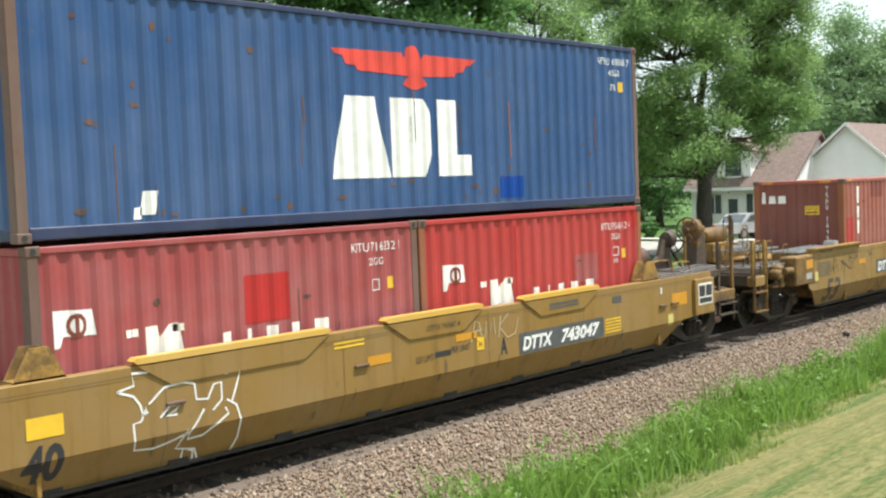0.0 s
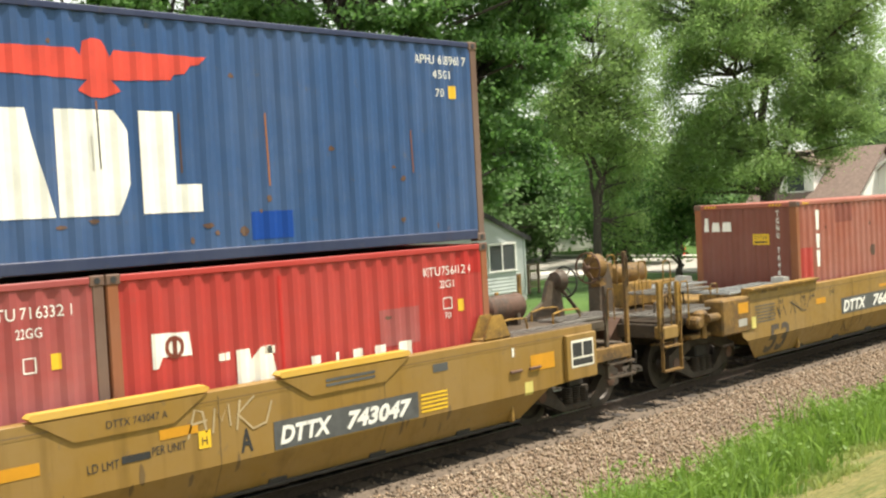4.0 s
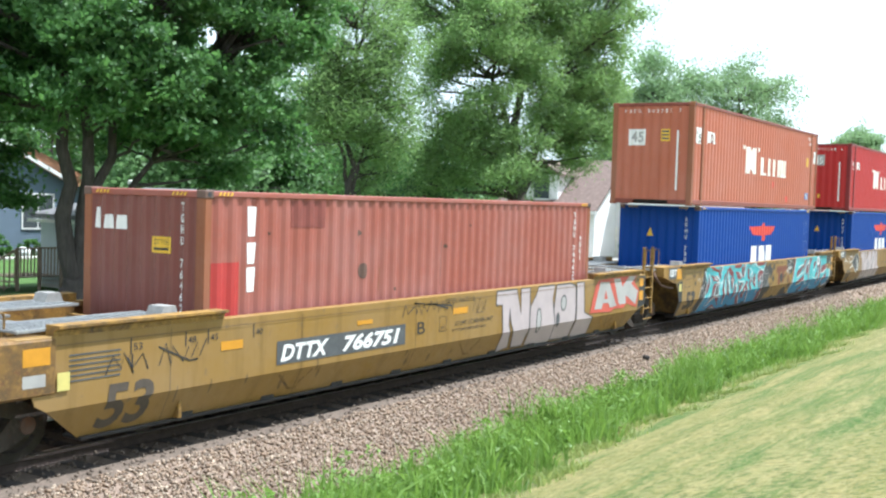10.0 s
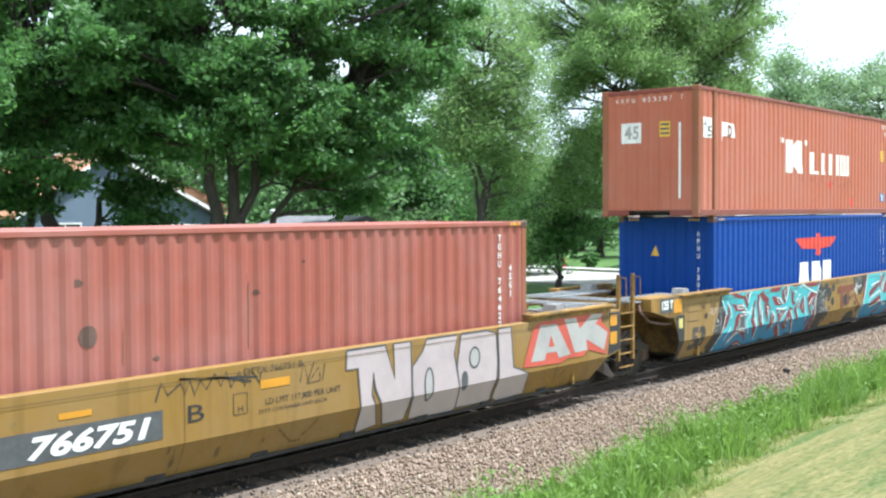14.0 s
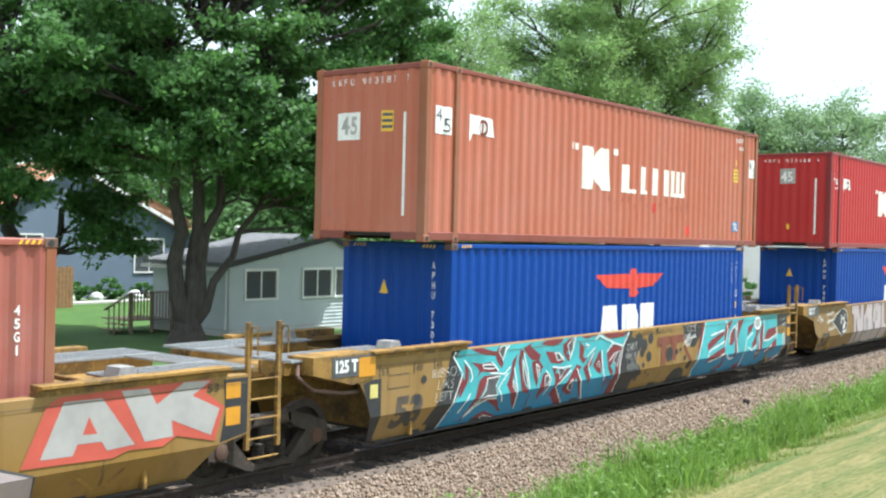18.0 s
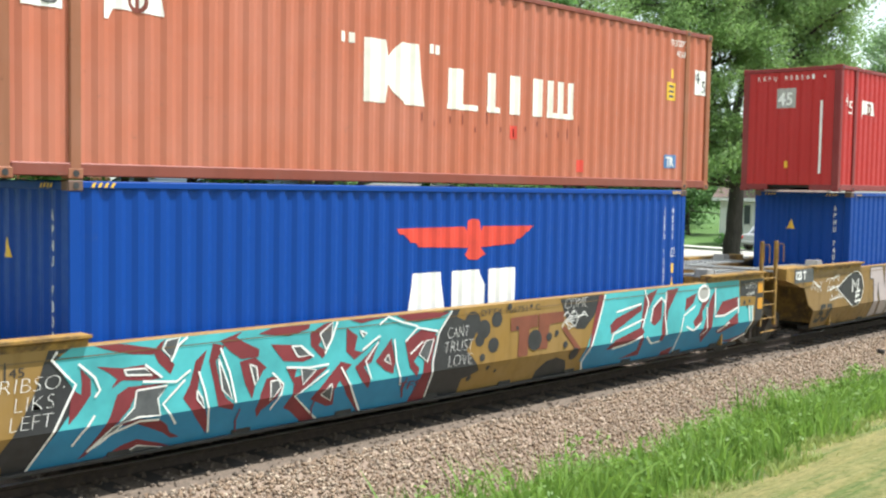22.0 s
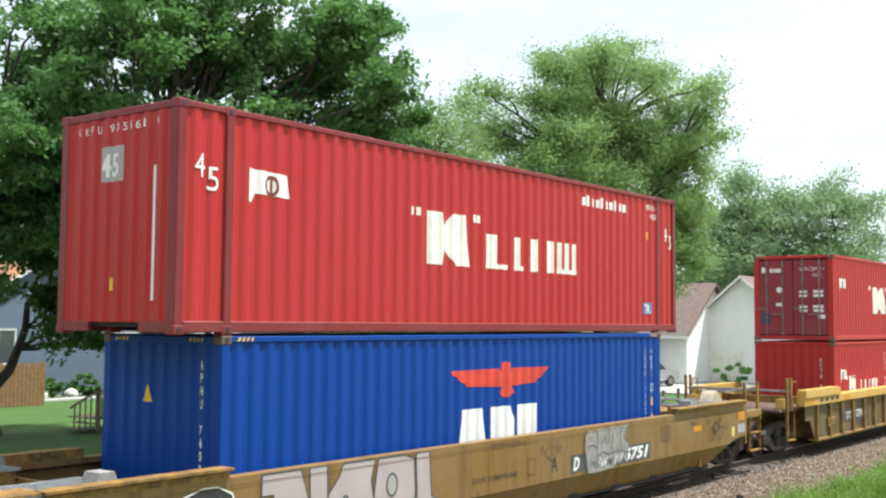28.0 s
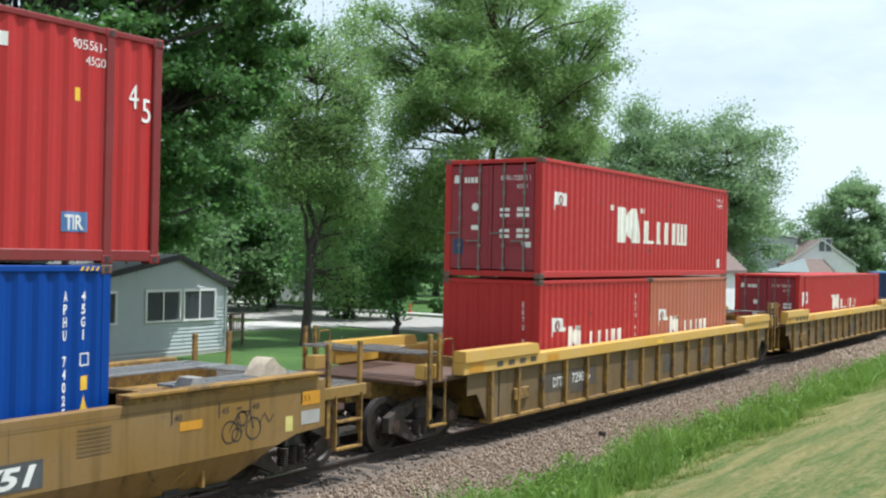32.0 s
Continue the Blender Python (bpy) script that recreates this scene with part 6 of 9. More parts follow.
    part("brake_gearbox", Shape().lathe([(-0.12, 0.08), (-0.1, 0.16), (0.06, 0.2), (0.1, 0.1)], (-6.08 - u0, 0.2, 2.1), "x", 14), DECKGRIME, ob, smooth=True)
    for x, y, z1 in ((-6.5, 0.75, 2.25), (-6.95, 0.9, 1.95), (-7.9, 0.95, 1.9)):
        part("handrail_post", Shape().box(x - u0 - 0.035, x - u0 + 0.035, y - 0.03, y + 0.03, 1.4, z1, 0.006), YELLOW_R, ob)
    for x, y in ((-6.95, 0.1), (-7.1, -0.5), (-8.6, -0.6)):
        part("air_pipe", Shape().pipe([(x - u0, y, 1.46), (x - u0, y, 1.62), (x - u0 + 0.35, y + 0.05, 1.66), (x - u0 + 0.75, y + 0.05, 1.64), (x - u0 + 0.8, y + 0.05, 1.45)], 0.018, 6), YELLOW_R, ob)
    brake_wheel(ob, (-5.88 - u0, 0.2, 2.06), DARKSTEEL, 0.27)
    part("handrail_post", Shape().box(-6.95 - u0, -6.88 - u0, -1.48, -1.42, 0.6, 2.1, 0.006), DECKGRIME, ob)
    part("handrail_post", Shape().box(-6.38 - u0, -6.31 - u0, -1.48, -1.42, 0.85, 2.62, 0.006), GEARYELLOW, ob)
    part("grab_iron", hoop((-6.33 - u0, -1.5, 2.05), (-6.33 - u0, -1.28, 2.05), 0.52, 0.013), GEARYELLOW, ob)
    part("grab_iron", hoop((-6.9 - u0, -1.5, 1.55), (-6.9 - u0, -1.62, 1.55), 0.5, 0.013), GEARYELLOW, ob)
    part("step", Shape().box(-6.95 - u0, -6.25 - u0, -1.52, -1.38, 0.58, 0.61).box(-6.31 - u0, -6.28 - u0, -1.47, -1.43, 0.44, 0.9).box(-6.95 - u0, -6.25 - u0, -1.52, -1.38, 0.80, 0.83), DECKGRIME, ob)
    part("end_sill", Shape().box(-7.42 - u0, -6.30 - u0, -1.5, -1.32, 0.88, 1.10, 0.015), GEARYELLOW, ob)
    part("end_sill", Shape().box(-7.42 - u0, -6.30 - u0, 1.32, 1.5, 0.88, 1.10, 0.015), DECKGRIME, ob)
    part("cross_sill", Shape().box(-6.55 - u0, -6.3 - u0, -1.32, 1.32, 0.90, 1.12, 0.015), DECKGRIME, ob)
    part("uncoupling_rod", Shape().pipe([(-6.2 - u0, -1.5, 0.95), (-6.1 - u0, -1.42, 0.72), (-5.75 - u0, -0.9, 0.78), (-5.6 - u0, -0.25, 0.95)], 0.016, 6), DARKSTEEL, ob)
    coupler(ob, -5.9 - u0, -5.05 - u0)
    bogie(ob, -7.25, u0)
    bogie(ob, -23.2, u0)
    # paint and writing
    w = BENT
    marking("yellow_patch", ob, [rect(0.42, 0.23)], STICKY, -21.78 - u0, 0.95, w)
    words(ob, "40", -21.85 - u0, 0.48, 0.40, BLACKP, 0.48, w, slant=0.12, bold=0.02)
    lettered_panel(ob, u0, -13.6, -11.25, 0.72, 1.06, "DTTX", "743047", 0.21)
    words(ob, "A", -14.07 - u0, 0.79, 0.27, BLACKP, 0.17, w, bold=0.01)
    words(ob, "DTTX 743047 A", -15.72 - u0, 1.36, 0.085, BLACKP, 0.72, ("flat", -1.60))
    words(ob, "LD LMT", -15.95 - u0, 0.92, 0.10, BLACKP, 0.36, w)
    words(ob, "PER UNIT", -15.2 - u0, 0.97, 0.10, BLACKP, 0.42, w)
    marking("illegible_line", ob, [rect(0.34, 0.08)], BLACKP, -15.56 - u0, 0.95, w)
    marking("plate_mark", ob, [rect(0.16, 0.20)], STICKY, -14.62 - u0, 0.93, w)
    words(ob, "H", -14.58 - u0, 0.97, 0.10, BLACKP, 0.07, ("bent", lean, 0.7, 0.009))
    marking("orange_patch", ob, [rect(0.45, 0.13)], ORANGEP, -16.9 - u0, 1.02, w)
    marking("orange_patch", ob, [rect(0.48, 0.11)], ORANGEP, -15.1 - u0, 1.12, w)
    marking("orange_patch", ob, [rect(0.55, 0.24)], ORANGEP, -8.95 - u0, 1.0, w)
    for i in range(5):
        marking("illegible_line", ob, [rect(0.50, 0.028)], STICKY, -11.2 - u0, 0.76 + i * 0.055, w)
    for i in range(2):
        marking("illegible_line", ob, [rect(0.8, 0.035)], GREYP, -12.8 - u0, 1.36 + i * 0.06, ("flat", -1.60))
        marking("illegible_line", ob, [rect(0.55, 0.03)], STICKY, -17.5 - u0, 1.33 + i * 0.06, w)
    marking("grey_patch", ob, [rect(0.28, 0.11)], GREYP, -10.95 - u0, 1.27, w)
    marking("white_tab", ob, [rect(0.045, 0.13)], WHITEP, -9.35 - u0, 1.27, w)
    marking("yellow_label", ob, [rect(0.18, 0.2)], PALEY, -9.1 - u0, 0.66, w)
    for x in (-17.15, -20.1, -9.42, -9.0):
        part("tie_handle", Shape().box(x - u0, x - u0 + 0.26, -1.62, -1.58, 1.03, 1.07, 0.01), RUSTY, ob)
    chalk_face(ob, u0)
    strokes(ob, -14.75 - u0, 1.02, [[(0.0, 0.05), (0.1, 0.36), (0.2, 0.32), (0.24, 0.08)], [(0.05, 0.2), (0.25, 0.22)], [(0.32, 0.06), (0.36, 0.34), (0.44, 0.18), (0.54, 0.36), (0.56, 0.1)], [(0.64, 0.04), (0.7, 0.38)], [(0.9, 0.4), (0.66, 0.22), (0.86, 0.02), (1.05, 0.06), (1.14, 0.3)]], 0.026, DUSTWHITE)
    weathered_side(ob, u0, -21.3, -9.2, 71)


def chalk_face(ob, u0):
    """Loose white spray lines: a cartoon-like outline kept as plain strokes."""
    loops = ([(0.00, 0.54), (0.22, 0.58), (0.20, 0.72), (0.62, 0.69), (1.08, 0.62), (1.25, 0.56), (1.35, 0.67), (1.47, 0.53), (1.69, 0.56), (1.62, 0.36), (1.54, 0.18)],
             [(0.00, 0.54), (0.21, 0.46), (0.29, 0.35), (0.32, 0.22), (0.38, 0.25), (0.37, 0.31), (0.29, 0.16), (0.19, 0.15), (0.21, -0.16), (0.46, -0.19), (0.65, -0.16), (0.94, -0.08), (1.05, 0.04), (1.14, 0.16)],
             [(0.40, 0.34), (0.61, 0.50), (0.87, 0.52), (1.02, 0.48), (1.04, 0.29), (1.20, 0.27), (1.29, 0.43), (1.40, 0.44), (1.40, 0.23), (1.26, 0.12)],
             [(0.54, 0.16), (0.67, 0.27), (0.83, 0.28), (0.74, 0.21), (0.61, 0.17), (0.77, 0.16)],
             [(1.47, 0.22), (1.61, 0.13), (1.67, -0.07), (1.68, -0.30), (1.61, -0.46)],
             [(0.94, -0.08), (0.92, -0.17), (1.13, -0.16), (1.49, 0.05), (1.44, 0.13)],
             [(0.91, -0.05), (0.78, -0.26), (1.06, -0.32), (1.13, -0.46)],
             [(0.89, -0.46), (0.89, -0.28), (1.04, -0.34), (1.06, -0.46)])
    for st in loops:
        marking("spray_stroke", ob, ribbon(st, 0.028), WHITEP, -20.72 - u0, 0.75, BENT)


def brake_wheel(ob, c, mat, r=0.28):
    """A hand brake wheel, its rim facing along the train."""
    x, y, z = c
    s = Shape()
    pts = [(x, y + r * math.cos(a), z + r * math.sin(a)) for a in (i * math.pi / 10 for i in range(21))]
    s.pipe(pts, 0.018, 6)
    for i in range(6):
        a = i * math.pi / 3
        s.bar((x - 0.05, y, z), (x, y + r * math.cos(a), z + r * math.sin(a)), 0.012, 6)
    s.lathe([(-0.1, 0.05), (0.02, 0.05)], (x, y, z), "x", 10)
    part("brake_wheel", s, mat, ob, "spoked hand-brake wheel")


def steps(ob, x0, x1, y, z0, z1, mat=None):
    mat = mat or YELLOW_R
    s = Shape()
    for x in (x0, x1):
        s.box(x - 0.012, x + 0.012, y - 0.03, y + 0.03, z0, z1)
    s.box(x0, x1, y - 0.05, y + 0.05, z0, z0 + 0.03)
    s.box(x0, x1, y - 0.05, y + 0.05, (z0 + z1) / 2, (z0 + z1) / 2 + 0.03)
    part("step", s, mat, ob)


GRIMY = paint("grimy_ochre_paint", (0.15, 0.088, 0.026), rust=0.3, fade=0.12, rough=0.6, dirt=0.6)
RUSTED_PATCH = plain("dull_red_patch", (0.20, 0.05, 0.036), rough=0.6, vary=0.15)
POST_ORANGE = paint("worn_orange_post", (0.30, 0.105, 0.045), rust=0.6, fade=0.1, rough=0.65, dirt=0.5)
RUST_RED = paint("rust_red_rail", (0.22, 0.05, 0.03), rust=0.5, fade=0.05, dirt=0.5)
RED_RAIL = paint("dark_red_rail", (0.22, 0.02, 0.02), rust=0.5, fade=0.05, dirt=0.5)
NAVY_RAIL = paint("dirty_navy_rail", (0.018, 0.03, 0.085), rust=0.35, fade=0.06, dirt=0.5)
SACK = plain("dusty_sackcloth", (0.42, 0.35, 0.26), rough=0.9, vary=0.25, scale=9, bump=0.5)
DUSTWHITE = plain("dusty_pale_spray", (0.40, 0.31, 0.18), rough=0.7, vary=0.2, scale=3)
PINKY = plain("pale_pink_spray", (0.42, 0.35, 0.34), rough=0.6, vary=0.10, scale=2)
SPRAYRED = plain("red_spray", (0.47, 0.085, 0.055), rough=0.6, vary=0.15, scale=2)
BLOCKGREY = plain("dull_grey_block", (0.26, 0.25, 0.23), rough=0.7, vary=0.25, scale=9)
BROWNP = plain("red_brown_paint", (0.17, 0.05, 0.026), rough=0.6, vary=0.2, scale=3)
SPRAYGREY = plain("pale_grey_spray", (0.36, 0.345, 0.32), rough=0.6, vary=0.15, scale=2)
CYAN = plain("turquoise_spray", (0.065, 0.36, 0.38), rough=0.55, vary=0.25, scale=1.2)
AQUA = plain("deep_aqua_spray", (0.025, 0.185, 0.34), rough=0.55, vary=0.2, scale=1.2)
MAROON = plain("maroon_spray", (0.17, 0.024, 0.03), rough=0.55, vary=0.2, scale=2)


def ribbon(st, width):
    """A line as joined quads."""
    side = []
    for i, (a, b) in enumerate(st):
        p, q = st[max(0, i - 1)], st[min(len(st) - 1, i + 1)]
        n = math.hypot(q[0] - p[0], q[1] - p[1]) or 1
        px, pz = -(q[1] - p[1]) / n * width / 2, (q[0] - p[0]) / n * width / 2
        side.append(((a - px, b - pz), (a + px, b + pz)))
    return [[l0, l1, r1, r0] for (l0, r0), (l1, r1) in zip(side, side[1:])]


def strokes(ob, x, z, lines, width, mat, wall=None, name="spray_stroke"):
    """Spray-can lines, each one band."""
    for i, st in enumerate(lines):
        w = wall or BENT
        if w[0] == "bent":
            w = (w[0], w[1], w[2], (w[3] if len(w) > 3 else 0.005) + 0.0008 * i)
        marking(name, ob, ribbon(st, width), mat, x, z, w)


def scrawl(ob, x, z, w, h, seed, mat, width=0.02, wall=BENT):
    """An unreadable tag: one restless line."""
    r = random.Random(seed)
    n = max(5, int(w / 0.09))
    pts = [(w * i / n + r.uniform(-0.05, 0.05), h * (0.5 + (0.5 if i % 2 else -0.5) * r.uniform(0.35, 1))) for i in range(n + 1)]
    more = [(w * r.random(), h * r.random()) for _ in range(4)]
    strokes(ob, x, z, [pts, more], width, mat, wall, "spray_tag")


def end_gear(ob, u0, ua, ub, far=True, guard=1, z=1.62):
    """Walkways, cross deck and stop blocks round one end of a car with smooth sides."""
    a, b = min(ua, ub) - u0, max(ua, ub) - u0
    part("end_deck", Shape().box(a, b, -0.62, 0.62, 1.30, 1.42, 0.015), YELLOW_R, ob)
    part("cross_walkway", grate(Shape(), a, b, -1.38, -0.62, z), PALEGRATE, ob, "galvanised grating walkway")
    part("cross_walkway", grate(Shape(), a, b, 0.62, 1.38, z), PALEGRATE, ob, "galvanised grating walkway")
    m = (b - 0.55, b) if guard < 0 else (a, a + 0.55)
    part("cross_walkway", grate(Shape(), m[0], m[1], -0.6, 0.6, z), PALEGRATE, ob, "galvanised grating walkway")
    for y in (-1.2, -0.75, 0.75, 1.2):
        part("deck_bracket", Shape().box(a, b, y - 0.03, y + 0.03, z - 0.22, z - 0.05), YELLOW_R, ob)
    for y in (-1.15, 1.15):
        x = b - 0.1 if guard > 0 else a + 0.1
        s = Shape().prism([(x - 0.16, z - 0.03), (x + 0.16, z - 0.03), (x + 0.10, z + 0.12), (x - 0.10, z + 0.12)], "y", y - 0.14, y + 0.14)
        part("stop_block", s, BLOCKGREY, ob, "pale grey welded stop block")


def pale_letters(ob, u0, ua, k=1.0):
    """Fat pale pink letters outlined in dark grey, the yellow side showing between them. k: how wide."""
    put = lambda poly: [(ua + x * k, z) for x, z in poly]
    over = 0.0
    for poly in ([(-0.03, 1.52), (0.75, 1.52), (0.96, 1.00), (0.93, 1.52), (1.31, 1.52), (1.33, 0.80), (1.31, 0.34), (0.85, 0.34), (0.55, 0.91), (0.51, 1.15), (0.47, 0.84), (0.72, 0.36), (0.29, 0.30), (0.19, 1.25), (-0.04, 1.25)],
                 [(1.42, 1.21), (1.58, 1.36), (1.67, 1.52), (2.40, 1.52), (2.32, 1.24), (2.54, 0.36), (2.47, 0.29), (1.42, 0.33), (1.34, 0.80), (1.34, 1.14)],
                 [(2.49, 1.52), (2.71, 1.52), (3.15, 1.52), (3.40, 1.45), (3.44, 0.99), (3.40, 0.53), (3.41, 0.32), (2.53, 0.34), (2.39, 1.02)],
                 [(3.45, 1.52), (3.81, 1.52), (3.88, 0.85), (4.32, 0.70), (4.36, 0.32), (3.62, 0.30), (3.47, 0.37), (3.48, 0.98)]):
        over += 0.0003
        marking("graffiti_letter", ob, [put(poly)], PINKY, -u0, 0.0, ("bent", lean, 0.7, 0.005 + over))
        strokes(ob, -u0, 0.0, [put(poly + poly[:1])], 0.03, GREYP, ("bent", lean, 0.7, 0.0072 + over), "graffiti_outline")
    for x, z, a, b in ((1.72, 0.83, 0.10, 0.25), (2.83, 1.12, 0.13, 0.16), (2.58, 0.78, 0.07, 0.14)):
        ring = [(x + a * math.cos(t), z + b * math.sin(t)) for t in (i * math.pi / 7 for i in range(15))]
        marking("graffiti_heart", ob, [put(ring[:-1])], SPRAYGREY if a > 0.09 else GREYP, -u0, 0.0, ("bent", lean, 0.7, 0.0085))
        strokes(ob, -u0, 0.0, [put(ring)], 0.035, GREYP, ("bent", lean, 0.7, 0.0095), "graffiti_outline")


def car_b():
    """First unit of the articulated set: brake gear on its outer end."""
    u0 = -5.4
    ob = smooth_car("dirty yellow articulated well car with pink and red graffiti", u0, 15.2,
                    [(0.28, -2.15, 13.9), (0.70, -2.75, 14.3), (0.78, -2.9, 14.74), (1.54, -3.15, 14.74)], -0.6, 13.2, [(-2.65, 0.06), (11.75, 14.4)])
    end_gear(ob, u0, -3.0, -0.55, guard=1)
    end_gear(ob, u0, 13.0, 15.0, guard=-1)
    # outer end: platform, brake cylinder, valves, rails
    part("end_deck", Shape().box(-5.2 - u0, -3.0 - u0, -0.5, 0.5, 1.0, 1.36, 0.02), DECKGRIME, ob)
    part("side_deck", Shape().box(-5.1 - u0, -3.2 - u0, -1.3, 1.3, 1.22, 1.30, 0.01), DECKGRIME, ob)
    part("centre_sill", Shape().box(-5.3 - u0, -2.0 - u0, -0.32, 0.32, 0.55, 1.0, 0.02), DARKSTEEL, ob)
    part("walkway", grate(Shape(), -5.2 - u0, -3.1 - u0, -1.35, -0.55, 1.42), GRATING, ob, "worn grey grating walkway")
    part("walkway", grate(Shape(), -4.3 - u0, -2.6 - u0, -0.7, 0.1, 1.72), GRATING, ob, "worn grey grating walkway")
    part("end_sill", Shape().box(-5.25 - u0, -4.95 - u0, -1.4, 1.4, 1.02, 1.26, 0.015), DECKGRIME, ob)
    part("air_tank", Shape().lathe([(-0.50, 0.02), (-0.48, 0.13), (-0.4, 0.19), (0.4, 0.19), (0.48, 0.13), (0.50, 0.02)], (-3.65 - u0, 0.45, 2.05), "x", 20), GEARYELLOW, ob, "rust-stained yellow air tank", smooth=True)
    part("tank_cradle", Shape().box(-4.1 - u0, -3.2 - u0, 0.2, 0.7, 1.42, 1.88, 0.02), YELLOW_R, ob)
    part("brake_stand", Shape().prism([(-5.0 - u0, 1.36), (-4.55 - u0, 1.36), (-4.6 - u0, 2.0), (-4.7 - u0, 2.3), (-4.98 - u0, 2.3)], "y", 0.12, 0.38), DECKGRIME, ob)
    part("brake_housing", Shape().lathe([(-0.16, 0.1), (-0.14, 0.2), (0.05, 0.24), (0.12, 0.12)], (-4.92 - u0, 0.25, 2.26), "x", 16), GEARYELLOW, ob, smooth=True)
    brake_wheel(ob, (-5.14 - u0, 0.25, 2.25), RUSTY, 0.28)
    part("chain_guide", Shape().lathe([(-0.1, 0.1), (0.1, 0.12)], (-4.9 - u0, 0.2, 1.95), "y", 12).box(-4.78 - u0, -4.5 - u0, 0.15, 0.35, 2.0, 2.32, 0.03), GEARYELLOW, ob)
    for x, y, z1 in ((-5.35, -1.42, 2.03), (-4.79, -1.42, 2.0), (-4.5, 0.7, 2.5), (-3.3, 0.9, 2.0)):
        part("handrail_post", Shape().box(x - u0 - 0.045, x - u0 + 0.045, y - 0.03, y + 0.03, 1.05, z1, 0.006), YELLOW_R, ob)
    for x, y, q, r in ((-5.3, -1.46, 1.25, 0.76), (-4.75, -1.46, 1.2, 0.78), (-4.9, -0.6, 1.45, 0.55), (-4.3, -0.75, 1.4, 0.5), (-3.2, -1.1, 1.5, 0.3), (-4.2, -0.2, 1.75, 0.55), (-3.4, -0.2, 1.75, 0.5), (-3.9, 0.75, 1.9, 0.5)):
        part("grab_iron", hoop((x - u0, y, q), (x - u0 + 0.24, y, q), r, 0.014), YELLOW_R, ob)
    part("brake_valve", Shape().box(-4.2 - u0, -3.85 - u0, -1.46, -1.2, 1.08, 1.4, 0.05).lathe([(-0.14, 0.08), (-0.1, 0.12), (0.1, 0.12), (0.14, 0.08)], (-4.25 - u0, -1.4, 1.2), "y", 12).lathe([(-0.15, 0.08), (0.2, 0.08)], (-3.85 - u0, -1.5, 1.25), "x", 12).box(-4.35 - u0, -3.7 - u0, -1.4, -1.2, 0.9, 0.98, 0.02).lathe([(-0.1, 0.06), (0.12, 0.06)], (-4.0 - u0, -1.42, 1.0), "z", 10), GEARYELLOW, ob, "rusty yellow brake valve cluster")
    part("equipment_box", Shape().box(-3.62 - u0, -2.62 - u0, -1.6, -1.2, 0.88, 1.54, 0.03), GEARYELLOW, ob)
    part("coupling_hose", Shape().pipe([(-5.1 - u0, -0.5, 0.95), (-5.3 - u0, -0.5, 0.7), (-5.5 - u0, -0.48, 0.55), (-5.7 - u0, -0.45, 0.6)], 0.03), BLACKP, ob)
    coupler(ob, -5.2 - u0, -5.9 - u0)
    steps(ob, -5.35 - u0, -4.79 - u0, -1.45, 0.46, 1.3, GEARYELLOW)
    part("tool_box", Shape().box(-5.3 - u0, -4.85 - u0, -1.46, -1.25, 1.02, 1.24, 0.02), YELLOW, ob)
    for i in range(5):
        x = -4.75 + 0.32 * i
        part("air_pipe", Shape().pipe([(x - u0, -0.9 + 0.1 * i, 1.36), (x - u0, -0.9 + 0.1 * i, 1.58 + 0.07 * (i % 3)), (x - u0 + 0.4, -0.8 + 0.1 * i, 1.62 + 0.07 * (i % 3)), (x - u0 + 0.45, -0.8 + 0.1 * i, 1.34)], 0.02, 6), GEARYELLOW if i % 2 else DECKGRIME, ob)
    part("brake_pipe", Shape().pipe([(-5.2 - u0, -1.1, 0.9), (-4.4 - u0, -1.15, 0.88), (-4.1 - u0, -1.3, 0.95), (-2.9 - u0, -1.3, 0.86)], 0.022, 6), GEARYELLOW, ob)
    part("pipe_bracket", Shape().box(-4.6 - u0, -4.5 - u0, -1.2, -0.3, 0.8, 1.2, 0.01), DECKGRIME, ob)
    bogie(ob, -3.5, u0)
    bogie(ob, 15.65, u0)
    ladder(ob, 14.80 - u0, 15.34 - u0, 0.42, 2.2, -1.52, 5)
    w = BENT
    words(ob, "53", -1.98 - u0, 0.38, 0.54, SOOT, 0.82, w, slant=0.14, bold=0.02)
    lettered_panel(ob, u0, 1.12, 4.33, 0.80, 1.14, "DTTX", "766751", 0.23)
    words(ob, "B", 4.69 - u0, 0.93, 0.22, BLACKP, 0.24, w)
    words(ob, "LD LMT 117,800 PER UNIT", 5.9 - u0, 0.98, 0.085, BLACKP, 1.35, w)
    words(ob, "20 FT CONTAINER LIMIT EACH", 5.78 - u0, 0.88, 0.05, BLACKP, 1.2, w)
    words(ob, "DTTX 766751 B", 5.55 - u0, 1.40, 0.085, BLACKP, 1.0, w)
    weathered_side(ob, u0, -2.1, 13.7, 72)
    strokes(ob, 5.38 - u0, 0.92, [[(0, 0), (.22, 0), (.22, .26), (0, .26), (0, 0)]], 0.012, BLACKP)
    words(ob, "H", 5.45 - u0, 0.95, 0.08, BLACKP, 0.08, w)
    for x, q in ((-1.55, "53"), (-0.65, "48"), (-0.25, "45"), (0.62, "40")):
        words(ob, q, x - u0 + 0.05, 1.28, 0.09, BLACKP, 0.14, w)
        marking("load_mark", ob, [rect(0.02, 0.2)], BLACKP, x - u0, 1.24, w)
    words(ob, "53", 14.06 - u0, 1.37, 0.11, BLACKP, 0.18, ("bent", lean, 0.7, 0.0138))
